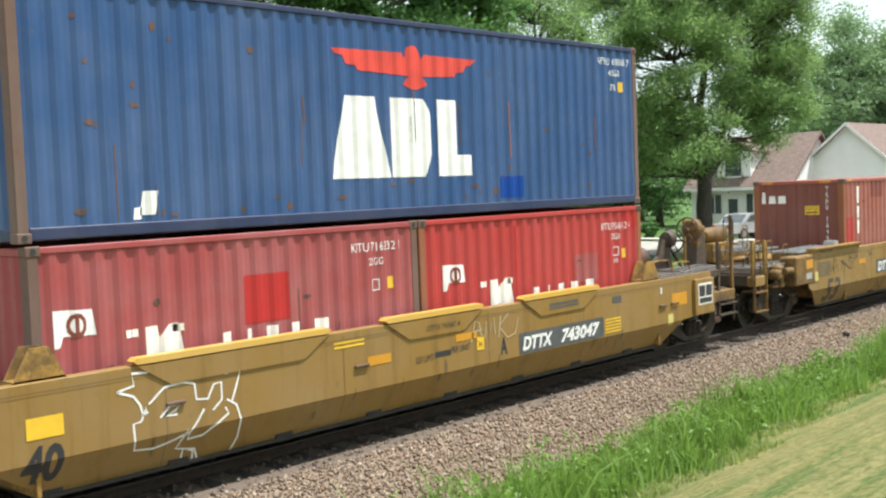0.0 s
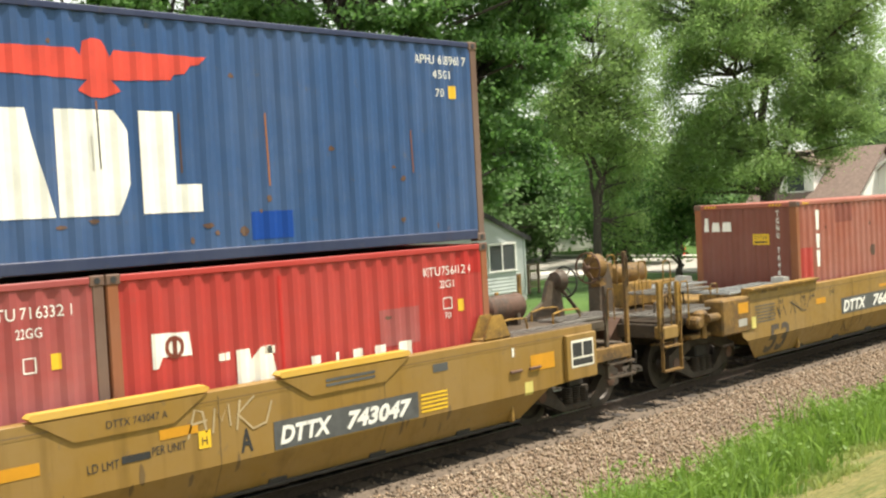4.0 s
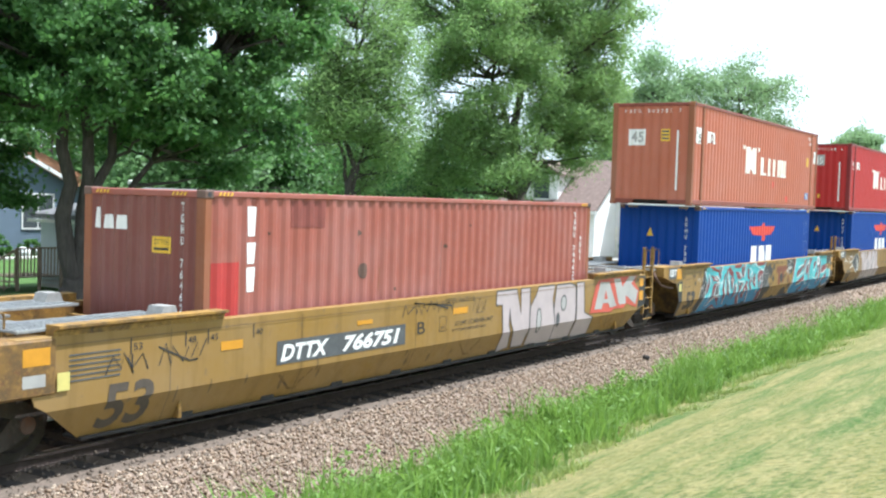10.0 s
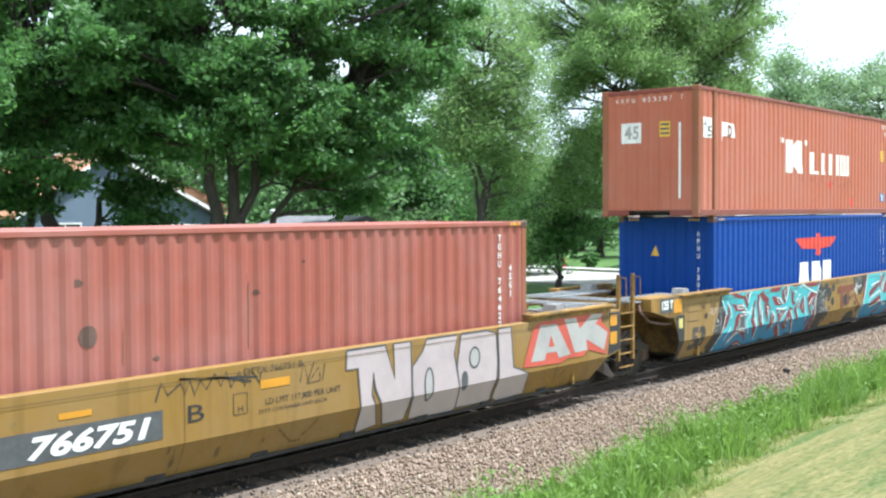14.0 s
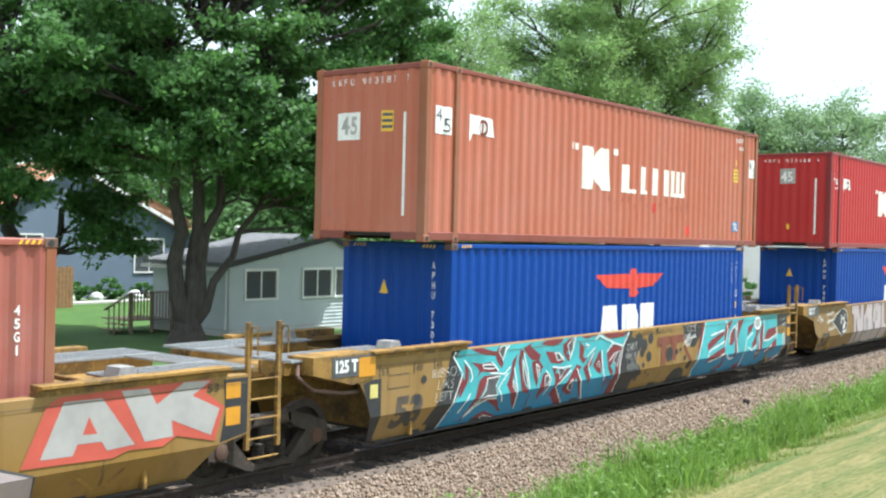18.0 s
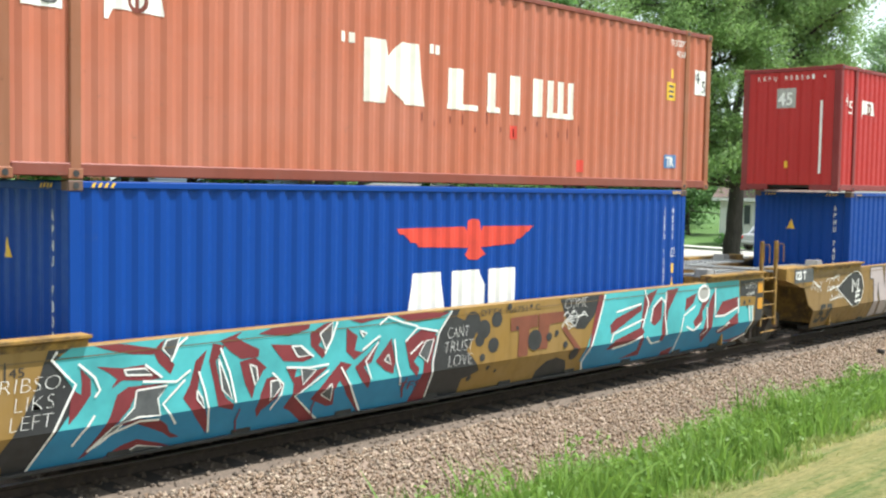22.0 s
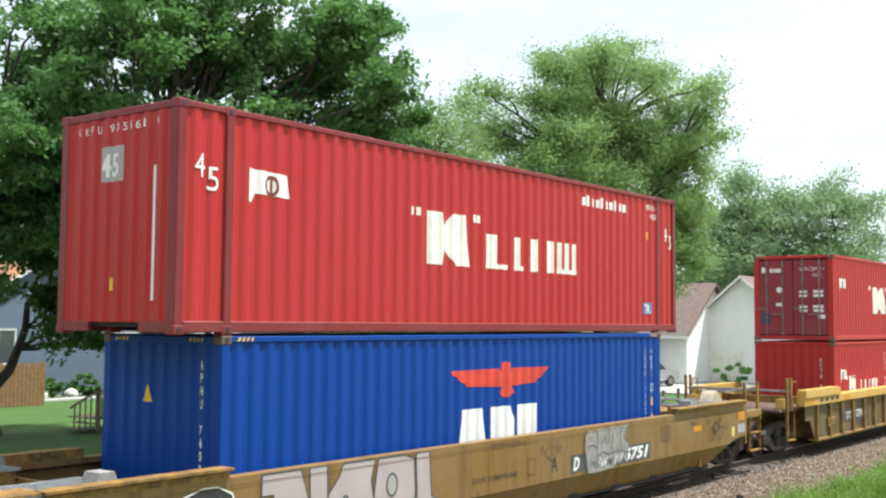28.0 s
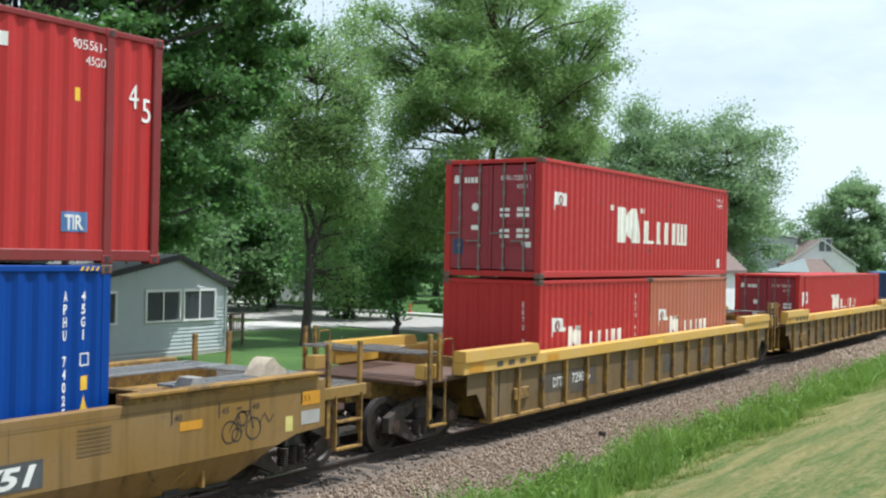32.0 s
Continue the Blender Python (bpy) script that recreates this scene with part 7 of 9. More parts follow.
    for a, b, c, d, m in ((-3.08, 1.24, 0.36, 0.2, ORANGEP), (-3.08, 1.0, 0.3, 0.14, SPRAYGREY), (-2.62, 0.92, 0.17, 0.21, PALEY), (0.0, 1.12, 0.42, 0.12, ORANGEP), (5.82, 1.19, 0.5, 0.11, ORANGEP), (3.0, 1.22, 0.4, 0.07, ORANGEP),
                          (14.37, 1.26, 0.24, 0.20, ORANGEP), (14.37, 0.92, 0.24, 0.23, ORANGEP)):
        marking("colour_patch", ob, [rect(c, d)], m, a - u0, b, ("bent", lean, 0.7, 0.022) if a < -2.6 else w)
    marking("black_patch", ob, [[(14.33, 1.51), (14.73, 1.51), (14.73, 0.8), (14.28, 0.72), (14.36, 1.1)]], BLACKP, -u0, 0.0, ("bent", lean, 0.7, 0.003))
    for i in range(6):
        marking("illegible_line", ob, [rect(0.75, 0.02)], GREYP, -2.45 - u0, 1.0 + i * 0.06, w)
    scrawl(ob, -1.9 - u0, 0.98, 0.6, 0.3, 3, BLACKP, 0.022)
    scrawl(ob, -1.1 - u0, 1.02, 0.85, 0.3, 5, BLACKP, 0.022)
    scrawl(ob, 4.26 - u0, 1.24, 1.6, 0.24, 8, BLACKP, 0.024)
    scrawl(ob, 6.5 - u0, 1.12, 0.5, 0.34, 9, BLACKP, 0.016)
    for x in (1.2, 6.1, 12.2):
        strokes(ob, x - u0, 0.40, [[(0, .26), (.34, 0), (.52, 0)], [(.75, .26), (.52, .06)]], 0.04, YELLOW_R)
    # pale fat graffiti, then the red and grey one
    pale_letters(ob, u0, 7.4)
    marking("graffiti_ground", ob, [[(11.55, 0.80), (11.85, 1.44), (12.0, 1.52), (12.75, 1.538), (14.16, 1.538), (14.03, 1.38), (14.34, 1.18), (14.2, 0.76), (13.6, 0.90), (13.4, 0.80), (12.9, 0.82), (12.7, 0.76), (12.2, 0.78)]], SPRAYRED, -u0, 0.0, ("bent", lean, 0.7, 0.0095), label="red spray-painted cloud")
    for poly in ([(11.78, 0.87), (12.06, 1.47), (12.55, 1.46), (13.0, 0.88), (12.62, 0.86), (12.55, 0.97), (12.24, 0.98), (12.18, 0.86)],
                 [(12.80, 1.52), (13.18, 1.51), (13.30, 1.31), (13.70, 1.536), (14.11, 1.52), (13.83, 1.36), (14.26, 1.16), (14.13, 0.84), (13.52, 1.10), (13.55, 0.90), (13.14, 0.89), (13.0, 1.15)]):
        marking("graffiti_letter", ob, [poly], SPRAYGREY, -u0, 0.0, ("bent", lean, 0.7, 0.0118))
    marking("graffiti_heart", ob, [[(12.30, 1.08), (12.49, 1.07), (12.38, 1.27)]], SPRAYRED, -u0, 0.0, ("bent", lean, 0.7, 0.0135))


def tall_letters(ob, u0):
    """Five fat turquoise letters: maroon gaps and white edges, blue below the fold, a ring over the fourth."""
    low, top = ("bent", lean, 0.7, 0.005), ("bent", lean, 0.7, 0.0152)
    marking("graffiti_ground", ob, [[(28.18, 0.70), (28.62, 1.535), (33.06, 1.535), (33.12, 1.02), (33.68, 1.0), (33.62, 0.70)]], CYAN, -u0, 0.0, low, label="turquoise spray-painted ground")
    marking("graffiti_ground", ob, [[(28.18, 0.70), (28.12, 0.48), (28.36, 0.285), (32.9, 0.285), (33.5, 0.40), (33.62, 0.70)]], AQUA, -u0, 0.0, low, label="blue spray-painted ground")
    for i, poly in enumerate(([(28.48, 1.52), (28.64, 1.52), (28.5, 1.18), (28.32, 0.77), (28.18, 0.48), (28.33, 1.05)],
                 [(28.8, 1), (28.95, 1.1), (29.71, 1.28), (29.73, 1.19), (29.29, 1.02), (28.84, 0.85)],
                 [(28.77, 0.59), (28.94, 0.73), (29.76, 0.9), (29.83, 0.8), (29.6, 0.69), (28.89, 0.59)],
                 [(29.8, 1.42), (30.21, 1.53), (29.9, 1.15), (29.76, 0.86), (29.83, 0.66), (29.86, 0.39), (29.28, 0.37), (29.75, 0.48), (29.69, 0.83)],
                 [(30.03, 0.94), (30.09, 1.21), (30.31, 1.34), (30.37, 1.3), (30.34, 0.99), (30.14, 0.89)],
                 [(30.49, 1.48), (30.89, 1.51), (30.57, 1.12), (30.51, 0.85), (30.47, 0.58), (30.36, 0.6), (30.39, 0.98)])):
        marking("graffiti_tongue", ob, [poly], MAROON, -u0, 0.0, ("bent", lean, 0.7, 0.007 + 0.00013 * i))
    for i, poly in enumerate(([(31.15, 1.30), (31.52, 1.38), (31.4, 1.2), (31.12, 1.06)],
                 [(31.72, 1.2), (32.0, 1.26), (31.72, 1.02), (31.75, 0.86), (31.5, 0.72), (31.42, 0.86), (31.6, 1.0)],
                 [(30.61, 0.37), (30.94, 0.44), (30.9, 0.29), (30.58, 0.29)],
                 [(32.01, 1.24), (32.17, 1.39), (32.1, 0.72), (31.91, 0.41), (31.74, 0.59)],
                 [(32.2, 0.90), (32.45, 1.16), (33.05, 1.22), (33.05, 1.0), (32.5, 0.9)],
                 [(32.3, 0.60), (33.05, 0.92), (33.08, 0.70), (32.45, 0.54)],
                 [(32.38, 0.39), (33.18, 0.31), (33.58, 0.41), (33.28, 0.57), (33.48, 0.45), (32.98, 0.37)])):
        marking("graffiti_tongue", ob, [poly], MAROON, -u0, 0.0, ("bent", lean, 0.7, 0.008 + 0.00013 * i))
    for i, line in enumerate(([(28.64, 1.52), (28.48, 1.09), (28.18, 0.45), (28.28, 0.29)],
                 [(28.89, 0.85), (29.6, 0.99), (29.78, 1.03)],
                 [(28.9, 0.85), (28.84, 0.71)],
                 [(28.93, 0.59), (29.38, 0.64), (29.78, 0.74)],
                 [(28.98, 1.21), (29.71, 1.3)],
                 [(29.8, 1.53), (29.93, 1.29), (29.76, 0.89)],
                 [(30.01, 0.97), (30.07, 1.21), (30.33, 1.37), (30.45, 1.27)],
                 [(29.9, 0.71), (30.13, 0.57), (30.38, 0.59)],
                 [(30.49, 1.46), (30.45, 1.09), (30.54, 0.69)],
                 [(31, 0.34), (30.98, 0.64), (31.08, 0.97)])):
        strokes(ob, -u0, 0.0, [line], 0.034, WHITEP, ("bent", lean, 0.7, 0.0105 + 0.00015 * i), "graffiti_edge")
    for i, line in enumerate(([(31.08, 0.99), (31.46, 1.14)],
                 [(31.18, 0.79), (31.43, 0.69), (31.68, 0.81)],
                 [(31.88, 1.09), (31.93, 0.64), (31.78, 0.57)],
                 [(32.17, 1.44), (32.18, 0.94)],
                 [(32.18, 0.9), (32.53, 0.89), (33.04, 1.01)],
                 [(32.38, 0.59), (32.73, 0.75)],
                 [(33.04, 1.19), (33.06, 0.89)],
                 [(33.48, 1.01), (33.54, 0.69)],
                 [(33.6, 1.01), (33.64, 0.74), (33.58, 0.44), (33.13, 0.33)])):
        strokes(ob, -u0, 0.0, [line], 0.034, WHITEP, ("bent", lean, 0.7, 0.0125 + 0.00015 * i), "graffiti_edge")
    ring = [(31.75 + 0.19 * math.cos(k * math.pi / 8), 1.36 + 0.14 * math.sin(k * math.pi / 8)) for k in range(17)]
    marking("graffiti_dot", ob, [ring[:-1]], SPRAYGREY, -u0, 0.0, ("bent", lean, 0.7, 0.0092))
    strokes(ob, -u0, 0.0, [ring], 0.05, WHITEP, top, "graffiti_edge")


def flame_piece(ob, u0):
    """The long turquoise piece: maroon tongues and dark hearts with white edges on turquoise, blue below the fold."""
    depth = {"tongue": 0.0072, "heart": 0.0110, "rim": 0.0134, "edge": 0.0158}

    def coat(kind):
        """Each stroke of paint lies over the ones before it."""
        depth[kind] += 0.00013
        return ("bent", lean, 0.7, depth[kind])

    def tongue(*poly):
        marking("graffiti_tongue", ob, [list(poly)], MAROON, -u0, 0.0, coat("tongue"))

    def heart(*poly):
        marking("graffiti_heart", ob, [list(poly)], GREYP, -u0, 0.0, coat("heart"))
        strokes(ob, -u0, 0.0, [[*poly, poly[0]]], 0.02, WHITEP, coat("rim"))

    def edge(*line):
        strokes(ob, -u0, 0.0, [list(line)], 0.026, WHITEP, coat("edge"))

    marking("black_cloud", ob, [[(19.06, 1.536), (19.4, 1.536), (19.12, 1.48), (19.35, 1.16), (18.92, 0.285), (18.65, 0.29), (18.62, 0.43), (18.81, 0.58), (18.74, 0.79), (18.91, 1.1), (19, 1.38)]], BLACKP, -u0, 0.0, ("bent", lean, 0.7, 0.0036), label="black spray cloud")
    marking("graffiti_ground", ob, [[(19.16, 0.70), (19.4, 1.0), (19.12, 1.42), (19.3, 1.538), (23.95, 1.538), (24.1, 1.44), (24.55, 1.42), (24.97, 1.52), (24.70, 1.23), (24.60, 0.70)]], CYAN, -u0, 0.0, ("bent", lean, 0.7, 0.005), label="turquoise spray-painted ground")
    marking("graffiti_ground", ob, [[(19.16, 0.70), (18.9, 0.285), (24.60, 0.285), (24.60, 0.70)]], AQUA, -u0, 0.0, ("bent", lean, 0.7, 0.005), label="blue spray-painted ground")
    tongue((19.56, 1.536), (19.85, 1.536), (20.36, 1.43), (20.24, 1.38), (19.98, 1.41), (19.75, 1.47))
    tongue((19.58, 1.32), (19.88, 1.27), (20.15, 1.28), (20.38, 1.11), (20.2, 1.1), (19.88, 1.14), (19.75, 1.06), (19.82, 1.16), (19.72, 1.24))
    tongue((19.46, 0.32), (19.6, 0.52), (19.75, 0.79), (19.82, 0.99), (19.95, 1.06), (20.47, 1.05), (20.06, 1), (19.97, 0.83), (19.79, 0.65), (19.55, 0.36))
    tongue((19.76, 0.65), (20.08, 0.7), (20.36, 0.64), (20.47, 0.56), (20.52, 0.47), (20.67, 0.39), (20.56, 0.39), (20.43, 0.48), (20.26, 0.56), (20.07, 0.64))
    tongue((19.4, 1.33), (19.52, 1.19), (19.52, 1.03), (19.37, 0.84), (19.27, 0.75), (19.29, 0.97), (19.32, 1.11), (19.41, 1.04), (19.42, 1.16))
    tongue((19.75, 0.285), (19.93, 0.4), (20.12, 0.45), (20.43, 0.35), (20.59, 0.285), (20.15, 0.36), (20, 0.285))
    tongue((20.34, 1.5), (20.41, 1.536), (20.35, 1.42), (20.48, 1.29), (20.52, 1.24), (20.47, 1.14), (20.32, 1.28), (20.25, 1.41))
    tongue((20.94, 1.37), (20.79, 1.25), (20.72, 1), (20.63, 0.85), (20.83, 0.59), (21.03, 0.37), (21.01, 0.53), (20.92, 0.7), (20.81, 0.86), (20.85, 1.11))
    tongue((21.02, 1.43), (21.18, 1.39), (21.06, 1.22), (21.12, 0.95), (21.2, 0.78), (21.32, 0.69), (21.32, 0.62), (21.1, 0.69), (21.04, 0.96), (20.97, 1.23))
    tongue((21.12, 1.45), (21.43, 1.536), (21.34, 1.47), (21.46, 1.4), (21.67, 1.3), (21.66, 1.21), (21.41, 1.21), (21.25, 1.32))
    tongue((21.39, 1.18), (21.61, 1.21), (21.78, 1.07), (21.73, 1.04), (21.61, 0.86), (21.57, 0.72), (21.47, 0.91))
    tongue((21.65, 1.48), (22.11, 1.42), (22.41, 1.48), (22.44, 1.536), (21.85, 1.536))
    tongue((21.84, 1.34), (22.28, 1.29), (22.5, 1.12), (22.33, 1.08), (22.03, 1.12))
    tongue((22.44, 1.42), (22.66, 1.52), (22.8, 1.536), (22.57, 1.26), (22.72, 1.17), (22.64, 1.09), (22.45, 1.27))
    tongue((22.07, 1.04), (22.24, 1.02), (22.2, 0.9), (22.74, 0.98), (22.34, 0.73), (22.22, 0.66), (22.54, 0.42), (22.71, 0.285), (22.45, 0.29), (22.2, 0.48), (22.09, 0.53), (22.17, 0.68), (22.19, 0.82))
    tongue((21.78, 0.94), (21.91, 0.95), (22.05, 0.84), (21.93, 0.68), (21.75, 0.55), (21.72, 0.46), (21.66, 0.57), (21.69, 0.75))
    tongue((23.13, 0.96), (22.94, 1.02), (22.58, 0.7), (22.49, 0.59), (22.8, 0.45), (22.91, 0.46), (22.85, 0.67), (22.98, 0.86))
    tongue((22.85, 0.87), (23, 0.94), (23.15, 0.63), (23.43, 0.31), (23.39, 0.285), (23.11, 0.55))
    tongue((23.03, 1.44), (23.22, 1.32), (23.17, 1.14), (23.3, 1.1), (23.45, 1.17), (23.17, 1.02), (23.03, 1.14))
    tongue((23.42, 1.08), (23.62, 1.26), (23.47, 0.96), (23.33, 0.91), (23.45, 0.76), (23.45, 0.6), (23.31, 0.72), (23.18, 0.92))
    tongue((23.82, 1.24), (23.89, 0.92), (23.86, 0.76), (23.71, 0.82), (23.54, 0.96))
    tongue((24.07, 1.17), (24.38, 1.31), (24.68, 1.24), (24.41, 1.05), (24.24, 0.88), (24.35, 0.78), (24.31, 0.66), (24.17, 0.81))
    tongue((24.5, 1.22), (24.68, 1.2), (24.58, 0.83), (24.6, 0.3), (24.3, 0.29), (24.42, 0.7), (24.46, 1))
    tongue((23.9, 1.535), (24.45, 1.535), (24.95, 1.50), (24.7, 1.44), (24.3, 1.42), (24.05, 1.47))
    tongue((23.08, 1.536), (23.29, 1.536), (23.95, 1.536), (23.51, 1.51), (23.28, 1.48))
    heart((19.9, 1.25), (20.15, 1.24), (20.24, 1.16), (19.93, 1.19))
    heart((20.05, 1.01), (20.43, 1.02), (20.31, 0.89), (20.34, 0.7), (20.08, 0.72), (19.84, 0.67), (20.02, 0.83))
    heart((19.99, 0.285), (20.14, 0.37), (20.5, 0.285))
    heart((20.42, 1.52), (20.58, 1.536), (20.49, 1.3), (20.37, 1.43))
    heart((20.81, 0.92), (20.88, 0.82), (20.91, 0.7), (20.81, 0.82))
    heart((21.09, 1.27), (21.23, 0.94), (21.29, 0.75), (21.15, 0.88))
    heart((21.53, 1.14), (21.63, 1.09), (21.65, 0.95), (21.61, 0.88))
    heart((22.15, 1.29), (22.28, 1.28), (22.43, 1.15), (22.25, 1.15))
    heart((22.59, 1.4), (22.8, 1.536), (22.78, 1.32), (22.69, 1.21))
    heart((22.3, 1.01), (22.54, 0.96), (22.33, 0.8))
    heart((21.84, 0.9), (21.96, 0.9), (21.99, 0.81), (21.84, 0.66))
    heart((22.79, 0.76), (22.84, 0.52), (22.64, 0.63))
    heart((23.25, 1.39), (23.38, 1.34), (23.32, 1.3))
    heart((23.77, 1.03), (23.81, 0.89), (23.69, 0.96))
    heart((24.46, 1.14), (24.62, 1.16), (24.5, 0.85), (24.34, 0.97))
    heart((19.54, 0.4), (19.79, 0.65), (19.89, 0.66), (19.68, 0.48))
    edge((18.89, 0.285), (19.35, 1.16), (19.23, 1.28), (19.09, 1.44), (19.15, 1.52))
    edge((19.38, 1.37), (19.56, 1.21), (19.62, 1.07), (19.56, 1))
    edge((19.54, 0.4), (19.75, 0.56), (20.09, 0.67), (20.34, 0.65))
    edge((19.56, 0.81), (19.42, 0.62), (19.35, 0.5))
    edge((20.15, 1.28), (20.36, 1.12))
    edge((20.83, 1.13), (20.91, 0.91), (20.96, 0.71), (21.05, 0.38))
    edge((20.65, 1.06), (20.37, 0.82), (20.57, 0.56))
    edge((20.12, 1.1), (20.54, 1.05), (20.72, 1.16))
    edge((21.12, 1.37), (21.25, 1.07), (21.34, 0.71))
    edge((21.86, 1), (22.03, 0.84), (22, 0.74), (21.88, 0.54))
    edge((22.07, 1.04), (22.42, 1), (22.74, 1.01))
    edge((22.74, 0.93), (22.21, 0.67), (22.7, 0.285))
    edge((22.94, 0.95), (23.15, 0.63), (23.43, 0.285))
    edge((23.3, 1.13), (23.5, 1.24), (23.61, 1.29))
    edge((23.58, 1.21), (23.36, 0.98), (23.46, 0.74))
    edge((23.87, 1.22), (23.91, 0.92), (24.03, 0.58))
    edge((24.17, 0.99), (24.4, 1.14))
    edge((22.28, 1.29), (22.49, 1.13))
    edge((22.87, 1.536), (22.78, 1.32), (22.67, 1.15))
    edge((24.97, 1.52), (24.72, 1.24), (24.6, 0.83), (24.62, 0.285))
    edge((24.07, 1.17), (24.3, 1.34), (24.7, 1.26))
    edge((23.6, 1.44), (23.75, 1.53), (24.0, 1.44), (24.3, 1.36))
    edge((20.47, 1.28), (20.57, 1.46), (20.68, 1.536))
    for x, z, d in ((21.4, 0.62, 0.3), (22.55, 0.6, 0.28), (24.1, 0.68, 0.3)):
        strokes(ob, x - u0, z - d, [[(0.02, d), (0.0, d * 0.5), (0.05, 0)]], 0.022, MAROON, ("bent", lean, 0.7, 0.0195))
    words(ob, "TFS", 24.0 - u0, 0.50, 0.12, MAROON, 0.42, ("bent", lean, 0.7, 0.0205), name="spray_tag")


def car_c():
    """Middle unit: turquoise graffiti from end to end."""
    u0 = 15.2
    ob = smooth_car("yellow articulated well car covered in turquoise and maroon graffiti", u0, 34.7,
                    [(0.28, 17.4, 33.3), (0.70, 17.2, 33.8), (0.78, 17.15, 34.08), (1.2, 16.9, 34.08), (1.36, 16.6, 34.08), (1.54, 16.6, 34.08)], 18.2, 32.6, [(17.1, 19.5), (31.9, 34.0)])
    end_gear(ob, u0, 15.7, 18.1, guard=1)
    end_gear(ob, u0, 32.4, 34.4, guard=-1)
    part("end_beam", Shape().prism([(15.9 - u0, 1.66), (17.15 - u0, 1.66), (17.15 - u0, 1.3), (16.7 - u0, 1.22), (15.9 - u0, 1.42)], "y", -1.6, -1.1), YELLOW_R, ob, "grimy end beam with capacity figures")
    marking("figure_panel", ob, [rect(0.92, 0.29)], GREYP, 16.27 - u0, 1.345, ("flat", -1.6015))
    words(ob, "125 T", 16.34 - u0, 1.42, 0.17, WHITEP, 0.46, ("flat", -1.604), bold=0.01)
    marking("colour_patch", ob, [rect(0.36, 0.28)], ORANGEP, 16.82 - u0, 1.32, ("flat", -1.606))
    marking("black_patch", ob, [[(17.15, 1.25), (17.35, 1.25), (17.35, 0.3), (17.25, 0.3), (16.95, 1.2)]], BLACKP, -u0, 0.0, ("bent", lean, 0.7, 0.004))
    marking("yellow_label", ob, [rect(0.17, 0.2)], PALEY, 17.1 - u0, 0.98, ("bent", lean, 0.7, 0.008))
    part("brake_hose", Shape().pipe([(15.9 - u0, -1.3, 1.62), (15.75 - u0, -1.45, 1.4), (16.0 - u0, -1.5, 1.2), (16.6 - u0, -1.5, 1.1), (17.0 - u0, -1.45, 1.08)], 0.028), RUSTY, ob, "sagging brown brake hose")
    bogie(ob, 34.7, u0)
    ladder(ob, 34.1 - u0, 34.7 - u0, 0.42, 2.25, -1.52, 5)
    part("end_deck", Shape().box(15.2 - u0, 18.0 - u0, -0.5, 0.5, 0.95, 1.32, 0.02), YELLOW_R, ob)
    w = BENT
    words(ob, "53", 17.62 - u0, 0.48, 0.46, SOOT, 0.72, w, slant=0.14, bold=0.03)
    for x, q in ((17.3, "53"), (18.1, "48"), (18.6, "45")):
        words(ob, q, x - u0 + 0.05, 1.30, 0.1, BLACKP, 0.16, w)
        marking("load_mark", ob, [rect(0.02, 0.2)], BLACKP, x - u0, 1.26, w)
    strokes(ob, 17.5 - u0, 1.08, [[(0, 0), (.5, 0), (.5, .2), (0, .2), (0, 0)]], 0.012, BLACKP)
    flame_piece(ob, u0)
    tall_letters(ob, u0)
    blob = lambda x, z, a, b: [(x + a * math.cos(t), z + b * math.sin(t)) for t in (i * math.pi / 7 for i in range(14))]
    for k, cl in enumerate(([(24.55, 0.29), (24.6, 0.8), (24.72, 1.22), (24.98, 1.47), (25.2, 1.38), (25.58, 1.25), (25.3, 0.92), (25.45, 0.8), (25.62, 0.6), (25.3, 0.5), (25.3, 0.29)], [(27.02, 0.29), (27.03, 0.42), (27.2, 0.56), (27.45, 0.60), (27.72, 0.52), (27.82, 0.38), (27.8, 0.29)],
                         [(27.45, 1.52), (28.56, 1.535), (28.36, 1.2), (28.1, 1.0), (27.88, 1.02), (27.6, 1.22)], [(24.62, 1.46), (24.85, 1.53), (25.15, 1.53), (25.1, 1.44)], [(18.5, 0.4), (19.2, 0.4), (19.6, 1.3), (19.1, 1.5), (18.8, 0.9)],
                         [(33.12, 1.52), (34.06, 1.52), (34.06, 0.78), (33.7, 0.5), (33.76, 1.18), (33.12, 1.22)])):
        marking("black_cloud", ob, [cl], BLACKP, -u0, 0.0, ("bent", lean, 0.7, 0.0024 + 0.00015 * k))
    for i, (x, z, k) in enumerate(((25.42, 1.32, 0.17), (25.66, 1.2, 0.15), (25.95, 1.32, 0.12), (25.88, 0.95, 0.12), (25.58, 1.05, 0.10), (26.23, 1.49, 0.05), (26.73, 1.47, 0.03), (26.41, 1.16, 0.03), (26.83, 0.94, 0.17), (27.18, 0.96, 0.07),
                                   (27.37, 1.0, 0.05), (27.87, 0.62, 0.11), (25.64, 0.79, 0.06), (25.8, 0.62, 0.04), (26.0, 0.55, 0.03), (25.45, 0.5, 0.05), (27.6, 0.8, 0.06), (18.2, 0.85, 0.09), (18.0, 0.6, 0.1), (18.35, 1.15, 0.07), (33.3, 1.08, 0.05), (33.5, 1.1, 0.04), (33.42, 1.0, 0.04))):
        marking("black_spot", ob, [blob(x, z, k, k * 0.94)], BLACKP, -u0, 0.0, ("bent", lean, 0.7, (0.0095 if 26 < x < 28 else 0.0036) + 0.00013 * i))
